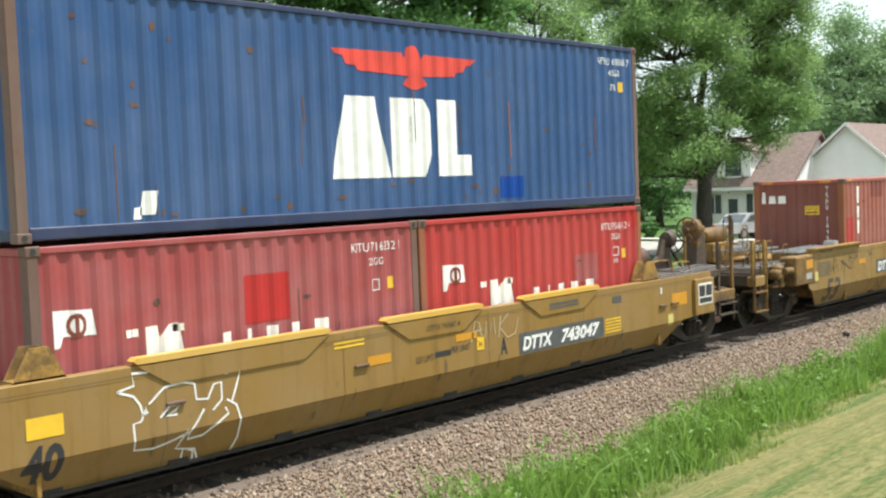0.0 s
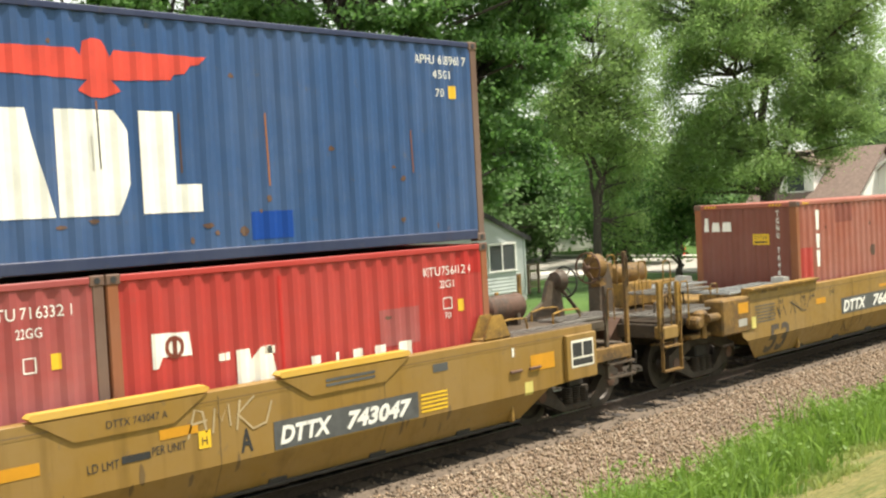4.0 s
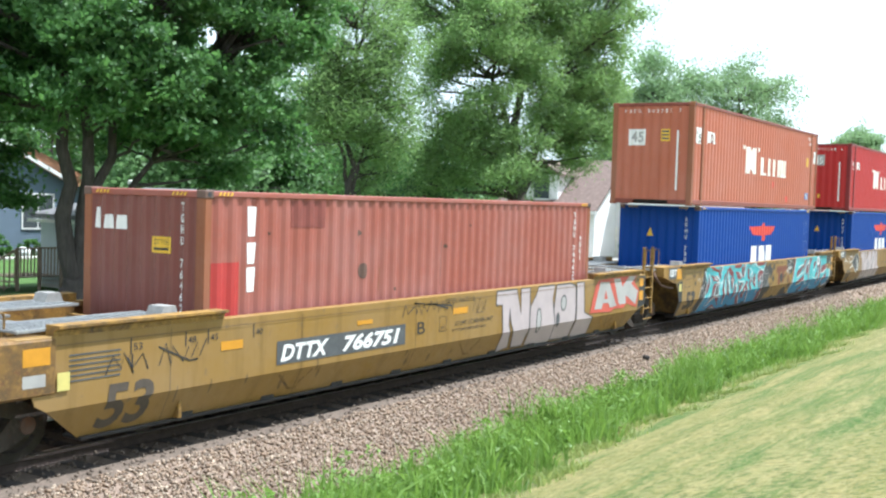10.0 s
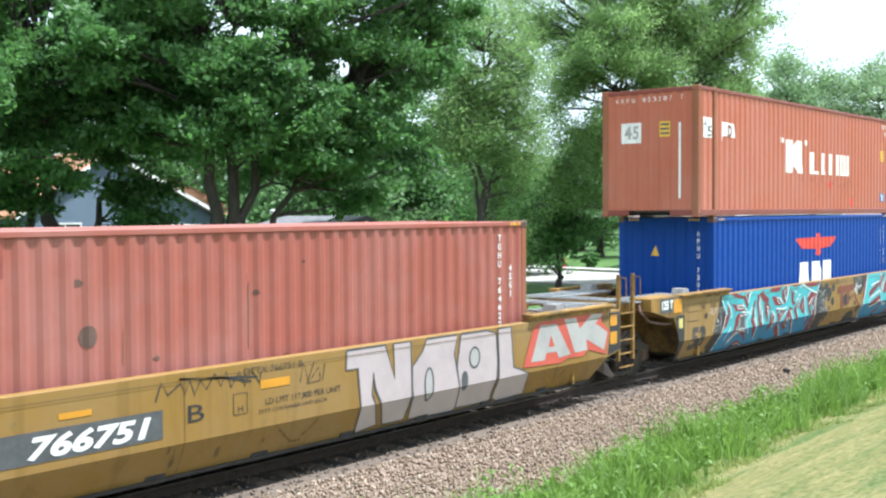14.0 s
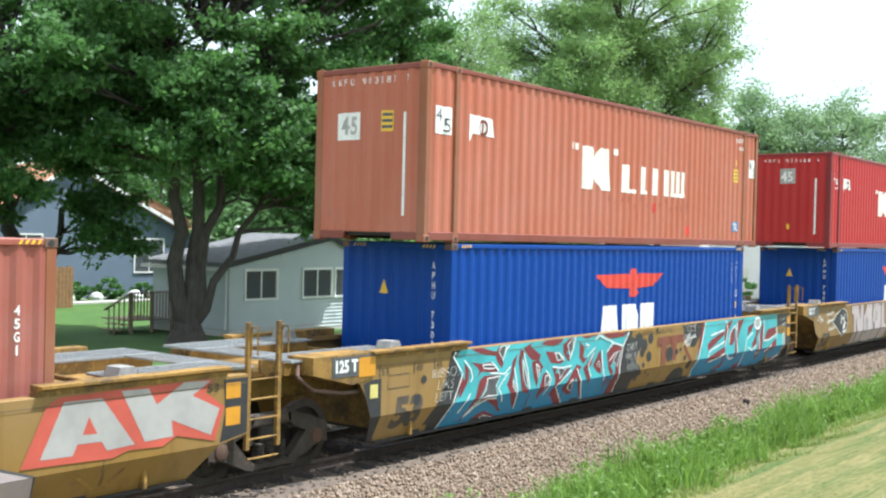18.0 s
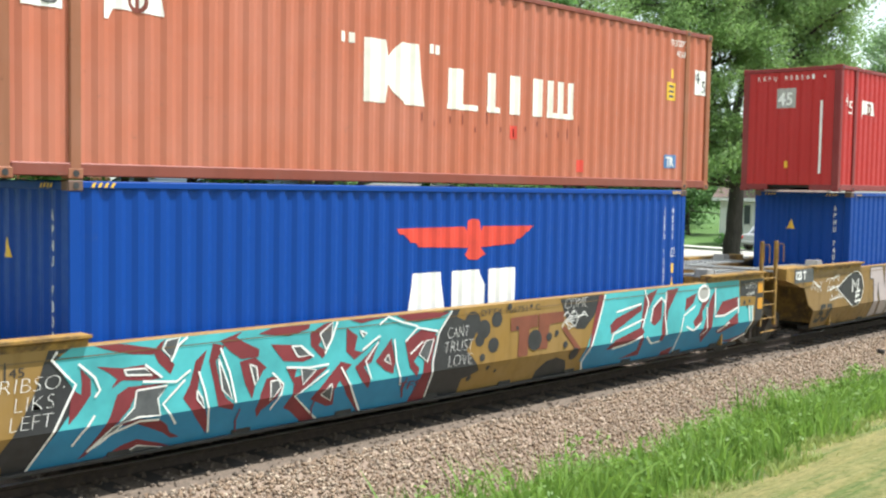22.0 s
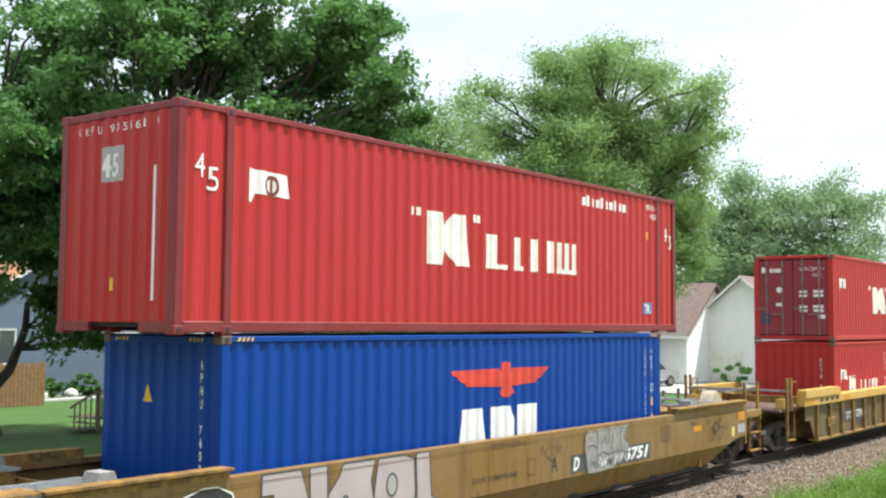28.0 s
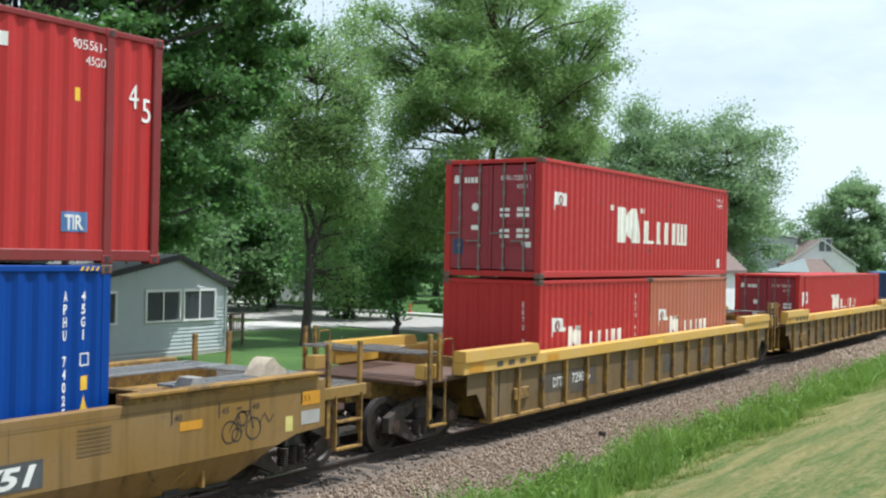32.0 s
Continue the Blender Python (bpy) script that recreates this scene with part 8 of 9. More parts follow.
    for bl in ([(26.26, 1.32), (26.9, 1.33), (26.9, 1.14), (26.70, 1.13), (26.66, 0.72), (26.43, 0.72), (26.46, 1.12), (26.26, 1.12)], [(26.92, 1.33), (27.54, 1.33), (27.56, 1.17), (27.19, 1.15), (27.14, 0.78), (26.91, 0.79), (26.92, 1.12)], [(27.5, 1.06), (27.58, 1.1), (28.03, 0.68), (27.98, 0.58)]):
        marking("brown_letter", ob, [bl], BROWNP, -u0, 0.0, ("bent", lean, 0.7, 0.0075))
    for i, q in enumerate(("CANT", "TRUST", "LOVE")):
        words(ob, q, (24.9, 24.84, 24.92)[i] - u0, 1.13 - i * 0.2, 0.17, WHITEP, (0.44, 0.6, 0.5)[i], ("bent", lean, 0.7, 0.0115), slant=0.14, bold=-0.007, name="spray_tag")
    words(ob, "COME", 27.56 - u0, 1.36, 0.17, WHITEP, 0.6, ("bent", lean, 0.7, 0.0115), slant=0.14, bold=-0.007, name="spray_tag")
    for i in range(2):
        scrawl(ob, 27.55 - u0, 1.18 - 0.14 * i, 0.62 - 0.3 * i, 0.15, 31 + i, WHITEP, 0.02)
    for i, q in enumerate(("RIBSO.", "LIKS", "LEFT")):
        words(ob, q, (18.55, 18.7, 18.65)[i] - u0, 1.14 - i * 0.19, 0.16, WHITEP, (0.68, 0.42, 0.46)[i], ("bent", lean, 0.7, 0.0115), slant=0.14, bold=-0.007, name="spray_tag")
    words(ob, "VRS", 33.3 - u0, 1.34, 0.14, WHITEP, 0.48, ("bent", lean, 0.7, 0.0115), slant=0.15, bold=-0.006, name="spray_tag")
    scrawl(ob, 33.4 - u0, 1.2, 0.3, 0.1, 33, WHITEP, 0.018)
    for z in (1.24, 0.92):
        marking("colour_patch", ob, [rect(0.2, 0.22)], ORANGEP, 33.83 - u0, z, w)
    words(ob, "DTTX 766751   C", 25.6 - u0, 1.40, 0.09, BLACKP, 1.35, w)


def car_d():
    """Last unit of the set, with its own pale graffiti and a grey scrawl over the number."""
    u0 = 34.3
    ob = smooth_car("scuffed yellow articulated well car with pale block graffiti", u0, 55.9,
                    [(0.28, 36.6, 52.95), (0.70, 36.35, 53.8), (0.80, 36.2, 54.2), (0.84, 36.1, 54.85), (1.54, 35.7, 54.85)], 37.4, 52.4, [(36.2, 38.75), (51.0, 54.7)], mat=OCHRE)
    end_gear(ob, u0, 34.85, 37.3, guard=1)
    end_gear(ob, u0, 52.4, 54.9, guard=-1)
    part("end_beam", Shape().prism([(35.0 - u0, 1.66), (36.25 - u0, 1.66), (36.25 - u0, 1.3), (35.8 - u0, 1.22), (35.0 - u0, 1.42)], "y", -1.6, -1.1), YELLOW_R, ob, "grimy end beam with capacity figures")
    marking("figure_panel", ob, [rect(0.88, 0.29)], GREYP, 35.36 - u0, 1.345, ("flat", -1.6015))
    words(ob, "125 T", 35.42 - u0, 1.42, 0.17, WHITEP, 0.46, ("flat", -1.604), bold=0.01)
    part("draft_beam", Shape().box(52.4 - u0, 56.0 - u0, -0.42, 0.42, 0.95, 1.38, 0.02), YELLOW_R, ob)
    part("end_sill", Shape().box(55.6 - u0, 55.95 - u0, -1.4, 1.4, 1.08, 1.30, 0.015), YELLOW_R, ob)
    part("walkway", grate(Shape(), 54.9 - u0, 56.0 - u0, -1.4, 1.4, 1.40), GRATING, ob, "worn grey grating walkway")
    part("step_beam", Shape().box(54.9 - u0, 56.0 - u0, -1.5, -1.42, 1.2, 1.38, 0.01), YELLOW, ob)
    for x in (55.1, 55.9):
        part("handrail_post", Shape().box(x - u0 - 0.045, x - u0 + 0.045, -1.46, -1.4, 0.6, 2.05, 0.006), YELLOW_R, ob)
        part("handrail_post", Shape().box(x - u0 - 0.045, x - u0 + 0.045, 1.4, 1.46, 0.9, 2.05, 0.006), YELLOW_R, ob)
    steps(ob, 55.2 - u0, 55.85 - u0, -1.5, 0.4, 1.25)
    coupler(ob, 55.9 - u0, 57.0 - u0)
    bogie(ob, 54.75, u0)
    part("sandbag", Shape().prism([(53.9 - u0, 1.62), (54.5 - u0, 1.62), (54.46 - u0, 1.70), (54.33 - u0, 1.76), (54.2 - u0, 1.88), (54.1 - u0, 1.86), (53.98 - u0, 1.74)], "y", -1.12, -0.8), SACK, ob, "slumped pale sack on the walkway", smooth=True)
    w = BENT
    words(ob, "53", 36.6 - u0, 0.42, 0.40, BLACKP, 0.68, w, slant=0.14, bold=0.02)
    lettered_panel(ob, u0, 46.75, 49.84, 0.76, 1.08, "", "", 0.23)
    words(ob, "6751", 48.75 - u0, 0.81, 0.23, WHITEP, 1.0, ("bent", lean, 0.7, 0.009), slant=0.25, bold=0.012)
    words(ob, "D", 46.83 - u0, 0.81, 0.23, WHITEP, 0.22, ("bent", lean, 0.7, 0.009), slant=0.25, bold=0.012)
    marking("graffiti_ground", ob, [[(47.24, 1.18), (47.26, 1.40), (47.36, 1.48), (47.62, 1.45), (47.72, 1.49), (48.12, 1.46), (48.2, 1.5), (48.5, 1.47), (48.93, 1.5), (48.74, 1.25), (48.93, 1.13), (48.88, 0.80), (48.6, 0.88), (48.3, 0.72), (47.9, 0.70), (47.6, 0.66), (47.36, 0.71), (47.3, 0.95)]], BLOCKGREY, -u0, 0.0, ("bent", lean, 0.7, 0.0125), label="silver-grey sprayed letters run together")
    back = ("bent", lean, 0.7, 0.0145)
    for line in ([(47.36, 1.48), (47.24, 1.40), (47.2, 1.14), (47.26, 0.8), (47.38, 0.66)], [(47.36, 1.18), (47.52, 1.2), (47.7, 1.14), (47.66, 0.98)], [(47.68, 1.46), (47.70, 1.16)], [(48.14, 1.46), (48.13, 1.14), (48.24, 1.06), (48.3, 1.4)],
                 [(48.58, 1.46), (48.57, 1.10), (48.66, 1.04)], [(48.92, 1.5), (48.7, 1.25), (48.94, 1.12)], [(47.86, 1.2), (47.98, 1.32), (48.04, 1.16)], [(47.7, 0.98), (47.9, 1.05), (48.1, 0.98), (48.5, 1.02), (48.9, 0.95)]):
        strokes(ob, -u0, 0.0, [line], 0.026, GREYP, back, "graffiti_outline")
    for i, x in enumerate((47.45, 47.75, 48.05, 48.4)):
        scrawl(ob, x - u0, 0.76, 0.3, 0.22, 40 + i, (GREYP, WHITEP)[i % 2], 0.024, ("bent", lean, 0.7, 0.0155 + 0.0004 * i))
    for i, (x, z) in enumerate(((45.75, 1.12), (46.0, 1.22), (46.2, 1.1), (45.85, 0.95))):
        scrawl(ob, x - u0, z, 0.4, 0.24, 60 + i, GRIMY, 0.018)
    words(ob, "A", 46.1 - u0, 0.86, 0.27, BLACKP, 0.2, w)
    words(ob, "LD LMT 117,800 PER UNIT", 43.75 - u0, 0.90, 0.09, BLACKP, 1.3, w)
    words(ob, "DTTX 766751 A", 44.3 - u0, 1.40, 0.085, BLACKP, 1.0, w)
    strokes(ob, 45.35 - u0, 0.88, [[(0, 0), (.22, 0), (.22, .26), (0, .26), (0, 0)]], 0.012, BLACKP)
    for x, q in ((51.75, "40"), (52.6, "45"), (53.2, "48"), (54.3, "53")):
        words(ob, q, x - u0 + 0.05, 1.26, 0.09, BLACKP, 0.14, w)
        marking("load_mark", ob, [rect(0.02, 0.2)], BLACKP, x - u0, 1.22, w)
    for a, b, c, d, m in ((54.3, 1.2, 0.42, 0.2, ORANGEP), (54.3, 0.92, 0.42, 0.2, SPRAYGREY), (53.95, 0.86, 0.16, 0.22, PALEY), (51.9, 1.12, 0.4, 0.12, ORANGEP)):
        marking("colour_patch", ob, [rect(c, d)], m, a - u0, b, w)
    for x, z, q in ((52.82, 1.0, 0.15), (53.28, 1.0, 0.15), (53.05, 1.16, 0.10), (52.95, 0.95, 0.09)):
        strokes(ob, x - u0, z, [[(q * math.cos(k * math.pi / 6), q * math.sin(k * math.pi / 6)) for k in range(13)]], 0.02, BLACKP)
    strokes(ob, 52.8 - u0, 0.95, [[(0, 0.05), (0.18, 0.3), (0.4, 0.3), (0.48, 0.05)], [(0.18, 0.3), (0.25, 0.02), (0.4, 0.3)], [(0.14, 0.36), (0.24, 0.36)], [(0.6, 0.1), (0.7, 0.24), (0.8, 0.1), (0.9, 0.2)]], 0.02, BLACKP)
    for i in range(7):
        marking("illegible_line", ob, [rect(0.5, 0.022)], GRIMY, 50.3 - u0, 1.02 + i * 0.05, w)
    pale_letters(ob, u0, 39.3, 0.88)
    drop = [(37.46, 1.13), (37.98, 1.36), (38.3, 1.45), (38.56, 1.45), (38.78, 1.35), (38.9, 1.1), (38.82, 0.85), (38.62, 0.68), (38.36, 0.66), (38.0, 0.85)]
    weathered_side(ob, u0, 36.9, 52.8, 74)
    marking("black_drop", ob, [drop], BLACKP, -u0, 0.0, ("bent", lean, 0.7, 0.005))
    strokes(ob, -u0, 0.0, [drop + drop[:1]], 0.022, WHITEP, ("bent", lean, 0.7, 0.0085), "spray_tag")
    strokes(ob, -u0, 0.0, [[(38.3, 1.0), (38.28, 1.28), (38.45, 1.12), (38.6, 1.3), (38.58, 1.02)], [(38.72, 1.02), (38.5, 0.98), (38.45, 0.76), (38.7, 0.8)], [(38.46, 0.88), (38.66, 0.92)]], 0.055, WHITEP, ("bent", lean, 0.7, 0.009), "spray_tag")
    scrawl(ob, 36.15 - u0, 1.1, 0.55, 0.26, 54, WHITEP, 0.024, ("bent", lean, 0.7, 0.0115))
    for i in range(3):
        scrawl(ob, 36.9 - u0 + 0.1 * i, 1.25 - i * 0.2, 0.7, 0.18, 50 + i, WHITEP, 0.02)
    strokes(ob, 51.4 - u0, 0.38, [[(0, .3), (.3, 0), (.5, 0)], [(.75, .26), (.5, .06)]], 0.04, YELLOW_R)


def ribbed_car(u0, u1, label, mark="", left_bogie=True, right_bogie=True, detail=True):
    """A car with ribbed sides under a deep yellow top chord, raised at both ends."""
    ob = mover("ribbed_well_car", label, "rail car", u0, 0.0, "well cars of the train")
    a, b = 1.5, u1 - u0 - 1.2
    for s in (-1, 1):
        y = lambda p, q: (min(s * p, s * q), max(s * p, s * q))
        sh = Shape().prism([(a, 0.86), (a + 0.35, 0.86), (a + 0.75, 0.30), (b - 0.6, 0.30), (b - 0.1, 0.86), (b + 0.3, 0.86), (b + 0.3, 1.30), (a, 1.30)], "y", *y(1.50, 1.47))
        part("side_sheet", sh, GRIMY, ob, "grime-brown side sheet")
        part("top_chord", Shape().box(a - 0.3, b + 0.4, *y(1.60, 1.36), 1.26, 1.50, 0.02), YELLOW_B, ob, "bright yellow boxed top chord")
        part("bottom_chord", Shape().box(a + 0.75, b - 0.6, *y(1.56, 1.3), 0.26, 0.34, 0.015), YELLOW_R, ob)
        for r0, r1 in ((a - 0.3, a + 2.6), (b - 2.3, b + 0.4)):
            part("raised_chord", Shape().prism([(r0, 1.50), (r1, 1.50), (r1 - 0.1, 1.70), (r0, 1.70)], "y", *y(1.64, 1.38)), YELLOW_B, ob, "bright yellow raised chord end")
        n = int((b - a - 1.4) / 1.05)
        for k in range(n + 1):
            x = a + 0.8 + (b - a - 1.5) * k / n
            part("rib", Shape().box(x - 0.05, x + 0.05, *y(1.585, 1.49), 0.32, 1.27, 0.012), YELLOW_R, ob)
    well_core(ob, u0, u0 + a + 1.2, u0 + b - 0.9, 1.5)
    for x0, x1 in ((0.0, a + 1.1), (b - 0.9, u1 - u0)):
        part("end_deck", Shape().box(x0, x1, -1.35, 1.35, 1.16, 1.24, 0.015), RUSTY, ob, "rust-brown end platform")
        part("draft_beam", Shape().box(x0, x1, -0.4, 0.4, 0.85, 1.16, 0.02), YELLOW_R, ob)
        for yy in (-1.35, 1.15):
            part("side_box", Shape().box(x0 + 0.3, x0 + 0.7, yy, yy + 0.22, 1.24, 1.5, 0.015), YELLOW_B, ob)
    for x in (0.35, u1 - u0 - 0.35):
        for yy in (-1.42, 1.42):
            part("handrail_post", Shape().box(x - 0.045, x + 0.045, yy - 0.03, yy + 0.03, 0.55, 2.05, 0.006), YELLOW_R, ob)
            part("handrail_post", Shape().box(x + 0.25, x + 0.32, yy - 0.03, yy + 0.03, 1.2, 2.05, 0.006), YELLOW_R, ob)
            part("grab_iron", hoop((x + 0.4, yy, 1.24), (x + 0.75, yy, 1.24), 0.7, 0.014), YELLOW_R, ob)
        part("step", Shape().box(x - 0.05, x + 0.5, -1.48, -1.38, 0.42, 0.45).box(x - 0.05, x - 0.03, -1.45, -1.41, 0.42, 1.2).box(x + 0.48, x + 0.5, -1.45, -1.41, 0.42, 1.2), YELLOW_R, ob)
    part("cross_walkway", grate(Shape(), 0.2, 0.8, -1.35, 1.35, 1.72), GRATING, ob, "grating walkway")
    part("cross_walkway", grate(Shape(), 0.85, 2.4, 0.5, 1.35, 1.6), GRATING, ob, "grating walkway")
    if left_bogie:
        bogie(ob, u0 + 0.75, u0)
    if right_bogie:
        bogie(ob, u1, u0)
    wl = ("flat", -1.50)
    if mark:
        marking("number_panel", ob, [rect(2.6, 0.4)], SOOT, a + 3.0, 0.62, ("flat", -1.502))
        words(ob, "DTTX", a + 3.45, 0.70, 0.22, WHITEP, 0.55, ("flat", -1.505))
        words(ob, mark, a + 4.35, 0.72, 0.22, WHITEP, 0.9, ("flat", -1.505))
        words(ob, "53", a + 9.0, 0.62, 0.34, GREYP, 0.5, wl)
        words(ob, "A", a + 2.75, 0.86, 0.2, GREYP, 0.16, ("flat", -1.59))
    for x, w, h, m in ((a - 0.1, 0.5, 0.2, ORANGEP), (a + 3.0, 0.5, 0.13, ORANGEP), (a + 9.0, 0.4, 0.1, STICKY)):
        marking("colour_patch", ob, [rect(w, h)], m, x, 1.3, ("flat", -1.602))
    for i in range(4):
        marking("illegible_line", ob, [rect(0.24, 0.1)], SOOT, a + 0.9 + i * 0.45, 1.34, ("flat", -1.602))
        marking("grime_patch", ob, [rect(0.7, 0.5, 0, 0, 0.05)], SOOT, a + 4.3 + i * 2.7, 0.5, ("flat", -1.5015))
    part("bracket_box", Shape().box(a + 1.7, a + 2.3, -1.57, -1.5, 0.6, 0.85, 0.02), YELLOW_R, ob)
    return ob


def blot(r, w, h):
    """An uneven patch outline."""
    n = r.randint(6, 9)
    return [(w * (0.5 + 0.5 * math.cos(2 * math.pi * k / n) * r.uniform(0.5, 1)), h * (0.5 + 0.5 * math.sin(2 * math.pi * k / n) * r.uniform(0.5, 1))) for k in range(n)]


def wear(c, length, height, seed, spots=12, scratches=3, low=True):
    """Rust spots, mostly along the foot, and a few long scratches on a container's side."""
    r = random.Random(seed)
    for i in range(spots):
        z = 0.2 + (height - 0.5) * r.random() ** (2.6 if low else 1.0)
        marking("rust_spot", c, [blot(r, r.uniform(0.05, 0.2), r.uniform(0.05, 0.16))], RUSTY, r.uniform(0.5, length - 0.6), z, ("side", -HW + 0.0125, 0))
    for i in range(scratches):
        marking("scratch", c, [rect(r.uniform(0.012, 0.03), r.uniform(0.3, 1.1), lean=r.uniform(-0.02, 0.02))], POST_ORANGE if i % 2 else RUSTY, r.uniform(1, length - 1), r.uniform(0.2, height - 1.5), ("side", -HW + 0.012, 0))


def weathered_side(ob, u0, ua, ub, seed, step=2.9):
    """Weld seams and oily runs down a car's smooth side."""
    r = random.Random(seed)
    x = ua + 1.2
    while x < ub - 1.0:
        marking("weld_seam", ob, [rect(0.014, 1.18)], GRIMY, x - u0, 0.31, ("bent", lean, 0.7, 0.0028))
        x += step + r.uniform(-0.4, 0.4)
    for i in range(int((ub - ua) * 1.1)):
        marking("oil_run", ob, [blot(r, r.uniform(0.03, 0.10), r.uniform(0.10, 0.36))], GRIMY, r.uniform(ua + 0.4, ub - 0.5) - u0, r.uniform(0.34, 0.62), ("bent", lean, 0.7, 0.0024))


Z0 = 0.36
LOW, HIGH = 2.591, 2.896
car_a()
car_b()
car_c()
car_d()
ribbed_car(57.6, 78.65, "rusty yellow ribbed well car with grimy sides", "729016", True, True)
ribbed_car(78.75, 99.3, "rusty yellow ribbed well car further along the train", "", False, True)
ribbed_car(99.4, 120.0, "far yellow ribbed well car", "", False, True)
ribbed_car(120.1, 140.7, "far yellow ribbed well car", "", False, True)
ribbed_car(140.8, 161.4, "last yellow ribbed well car in sight", "", False, True)

# boxes on the first car
c = container("faded red twenty-foot container with white blocks", -21.5, 6.058, Z0, LOW, RED_OLD, post_mat=CASTING)
wear(c, 6.058, LOW, 41, 6, 2)
flag(c, 0.28, 1.45, 0.52, 0.42)
line_name(c, [(1.42, 0.55, 0), (2.5, 0.3, 1), (2.9, 0.14, 1), (3.2, 0.6, 2), (4.0, 0.5, 1)], 1.0, 0.56, 0.36)
words(c, "KITU 716332 1", 4.73, 2.2, 0.13, w=0.95)
words(c, "22GG", 5.05, 2.0, 0.11, w=0.28)
marking("repaint_patch", c, [rect(0.72, 0.62)], RED_NEW, 2.88, 1.42, ("side", -HW + 0.012, 0))
marking("sticker", c, [rect(0.11, 0.17)], STICKY, 5.42, 1.64, ("side", -HW + 0.012, 0))
strokes(c, 5.12, 1.64, [[(0, 0), (.13, 0), (.13, .15), (0, .15), (0, 0)]], 0.02, WHITEP, ("side", -HW + 0.012, 0))
c = container("red twenty-foot container with a fresh red corner", -15.43, 6.058, Z0, LOW, RED_MID, post_mat=POST_ORANGE)
wear(c, 6.058, LOW, 42, 6, 2)
flag(c, 0.52, 1.48, 0.52, 0.40)
line_name(c, [(1.63, 0.6, 0), (2.73, 0.3, 1), (3.12, 0.14, 1), (3.4, 0.6, 2), (4.2, 0.5, 1)], 1.0, 0.56, 0.34)
words(c, "KITU 756412 4", 4.75, 2.18, 0.13, w=0.95)
words(c, "22G1", 5.05, 2.0, 0.11, w=0.28)
marking("repaint_patch", c, [rect(0.5, 0.34)], RED_NEW, 5.40, 2.17, ("side", -HW + 0.013, 0))
marking("repaint_patch", c, [rect(0.06, 2.2)], RED_NEW, 2.27, 0.2, ("side", -HW + 0.013, 0))
marking("repaint_patch", c, [rect(0.75, 0.5)], RED_OLD, 3.9, 1.3, ("side", -HW + 0.013, 0))
marking("sticker", c, [rect(0.11, 0.17)], STICKY, 5.42, 1.64, ("side", -HW + 0.012, 0))
words(c, "70", 5.15, 1.56, 0.09, w=0.11)
strokes(c, 5.12, 1.70, [[(0, 0), (.16, 0), (.16, .15), (0, .15), (0, 0)]], 0.02, WHITEP, ("side", -HW + 0.012, 0))
c = container("faded blue forty-foot container with red winged emblem", -21.58, 12.192, Z0 + LOW + 0.03, HIGH, APL_OLD, rail_mat=NAVY_RAIL, post_mat=CASTING)
wear(c, 12.192, HIGH, 43, 34, 9)
emblem_bird(c, 4.55, 1.89, 3.04, 0.64)
block_letters(c, 4.53, 0.61, [(0.0, 1.12, 1.15, 0.27), (1.17, 0.84, 1.15, 0.0), (2.14, 0.45, 1.15, 0.0), (2.59, 0.33, 0.32, 0.0)])
words(c, "APHU 618960 7", 10.96, 2.54, 0.13, w=1.0)
words(c, "45G1", 11.3, 2.34, 0.12, w=0.34)
marking("sticker", c, [rect(0.12, 0.18)], STICKY, 11.6, 2.06, ("side", -HW + 0.012, 0))
words(c, "70", 11.34, 2.08, 0.12, w=0.14)
marking("paint_splash", c, [rect(0.2, 0.28, 0.1, 0.05, 0.06), rect(0.12, 0.14, 0, 0.0, 0.02)], WHITEP, 1.42, 0.20, ("side", -HW + 0.012, 0))
marking("repaint_patch", c, [rect(0.62, 0.34)], APL_NEW, 8.1, 0.24, ("side", -HW + 0.013, 0))

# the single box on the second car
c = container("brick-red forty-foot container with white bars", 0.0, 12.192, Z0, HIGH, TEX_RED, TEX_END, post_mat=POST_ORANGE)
wear(c, 12.192, HIGH, 44, 16, 4)
hazard_marks(c, HIGH)
block_letters(c, -1.0, 2.3, [(0.0, 0.12, 0.30, 0.02), (0.2, 0.2, 0.2, 0.03), (0.46, 0.22, 0.2, 0.02)], WHITEP, ("end", 0.02, 0))
for z, h in ((2.26, 0.42), (1.87, 0.30), (1.47, 0.35)):
    marking("painted_block", c, [[(0.05, 0), (0.22, 0), (0.24, h), (0.03, h)]], WHITEP, 0.82, z, ("side", -HW + 0.012, 0))
marking("caution_sign", c, [rect(0.40, 0.23)], STICKY, 0.18, 2.0, ("end", 0.02, 0))
words(c, "COTTON", 0.22, 2.12, 0.075, BLACKP, 0.3, ("end", 0.016, 0))
marking("illegible_line", c, [rect(0.3, 0.035)], BLACKP, 0.22, 2.04, ("end", 0.016, 0))
column(c, "TGHU 764622 1", 0.74, 2.6, 0.12, 0.155, wall=("end", 0.02, 0))
column(c, "TGHU 764622 1", 11.38, 2.56, 0.11, 0.145)
column(c, "45G1", 11.68, 2.05, 0.11, 0.145)
marking("repaint_patch", c, [rect(0.8, 0.4)], RUSTED_PATCH, 1.82, 2.38, ("side", -HW + 0.013, 0))
marking("repaint_patch", c, [rect(0.55, 0.9)], RED_MID, 0.18, 1.0, ("side", -HW + 0.013, 0))
marking("scorch", c, [[(0.12 * math.cos(a), 0.13 * math.sin(a)) for a in (i * math.pi / 5 for i in range(10))]], RUSTY, 3.62, 1.67, ("side", -HW + 0.012, 0))


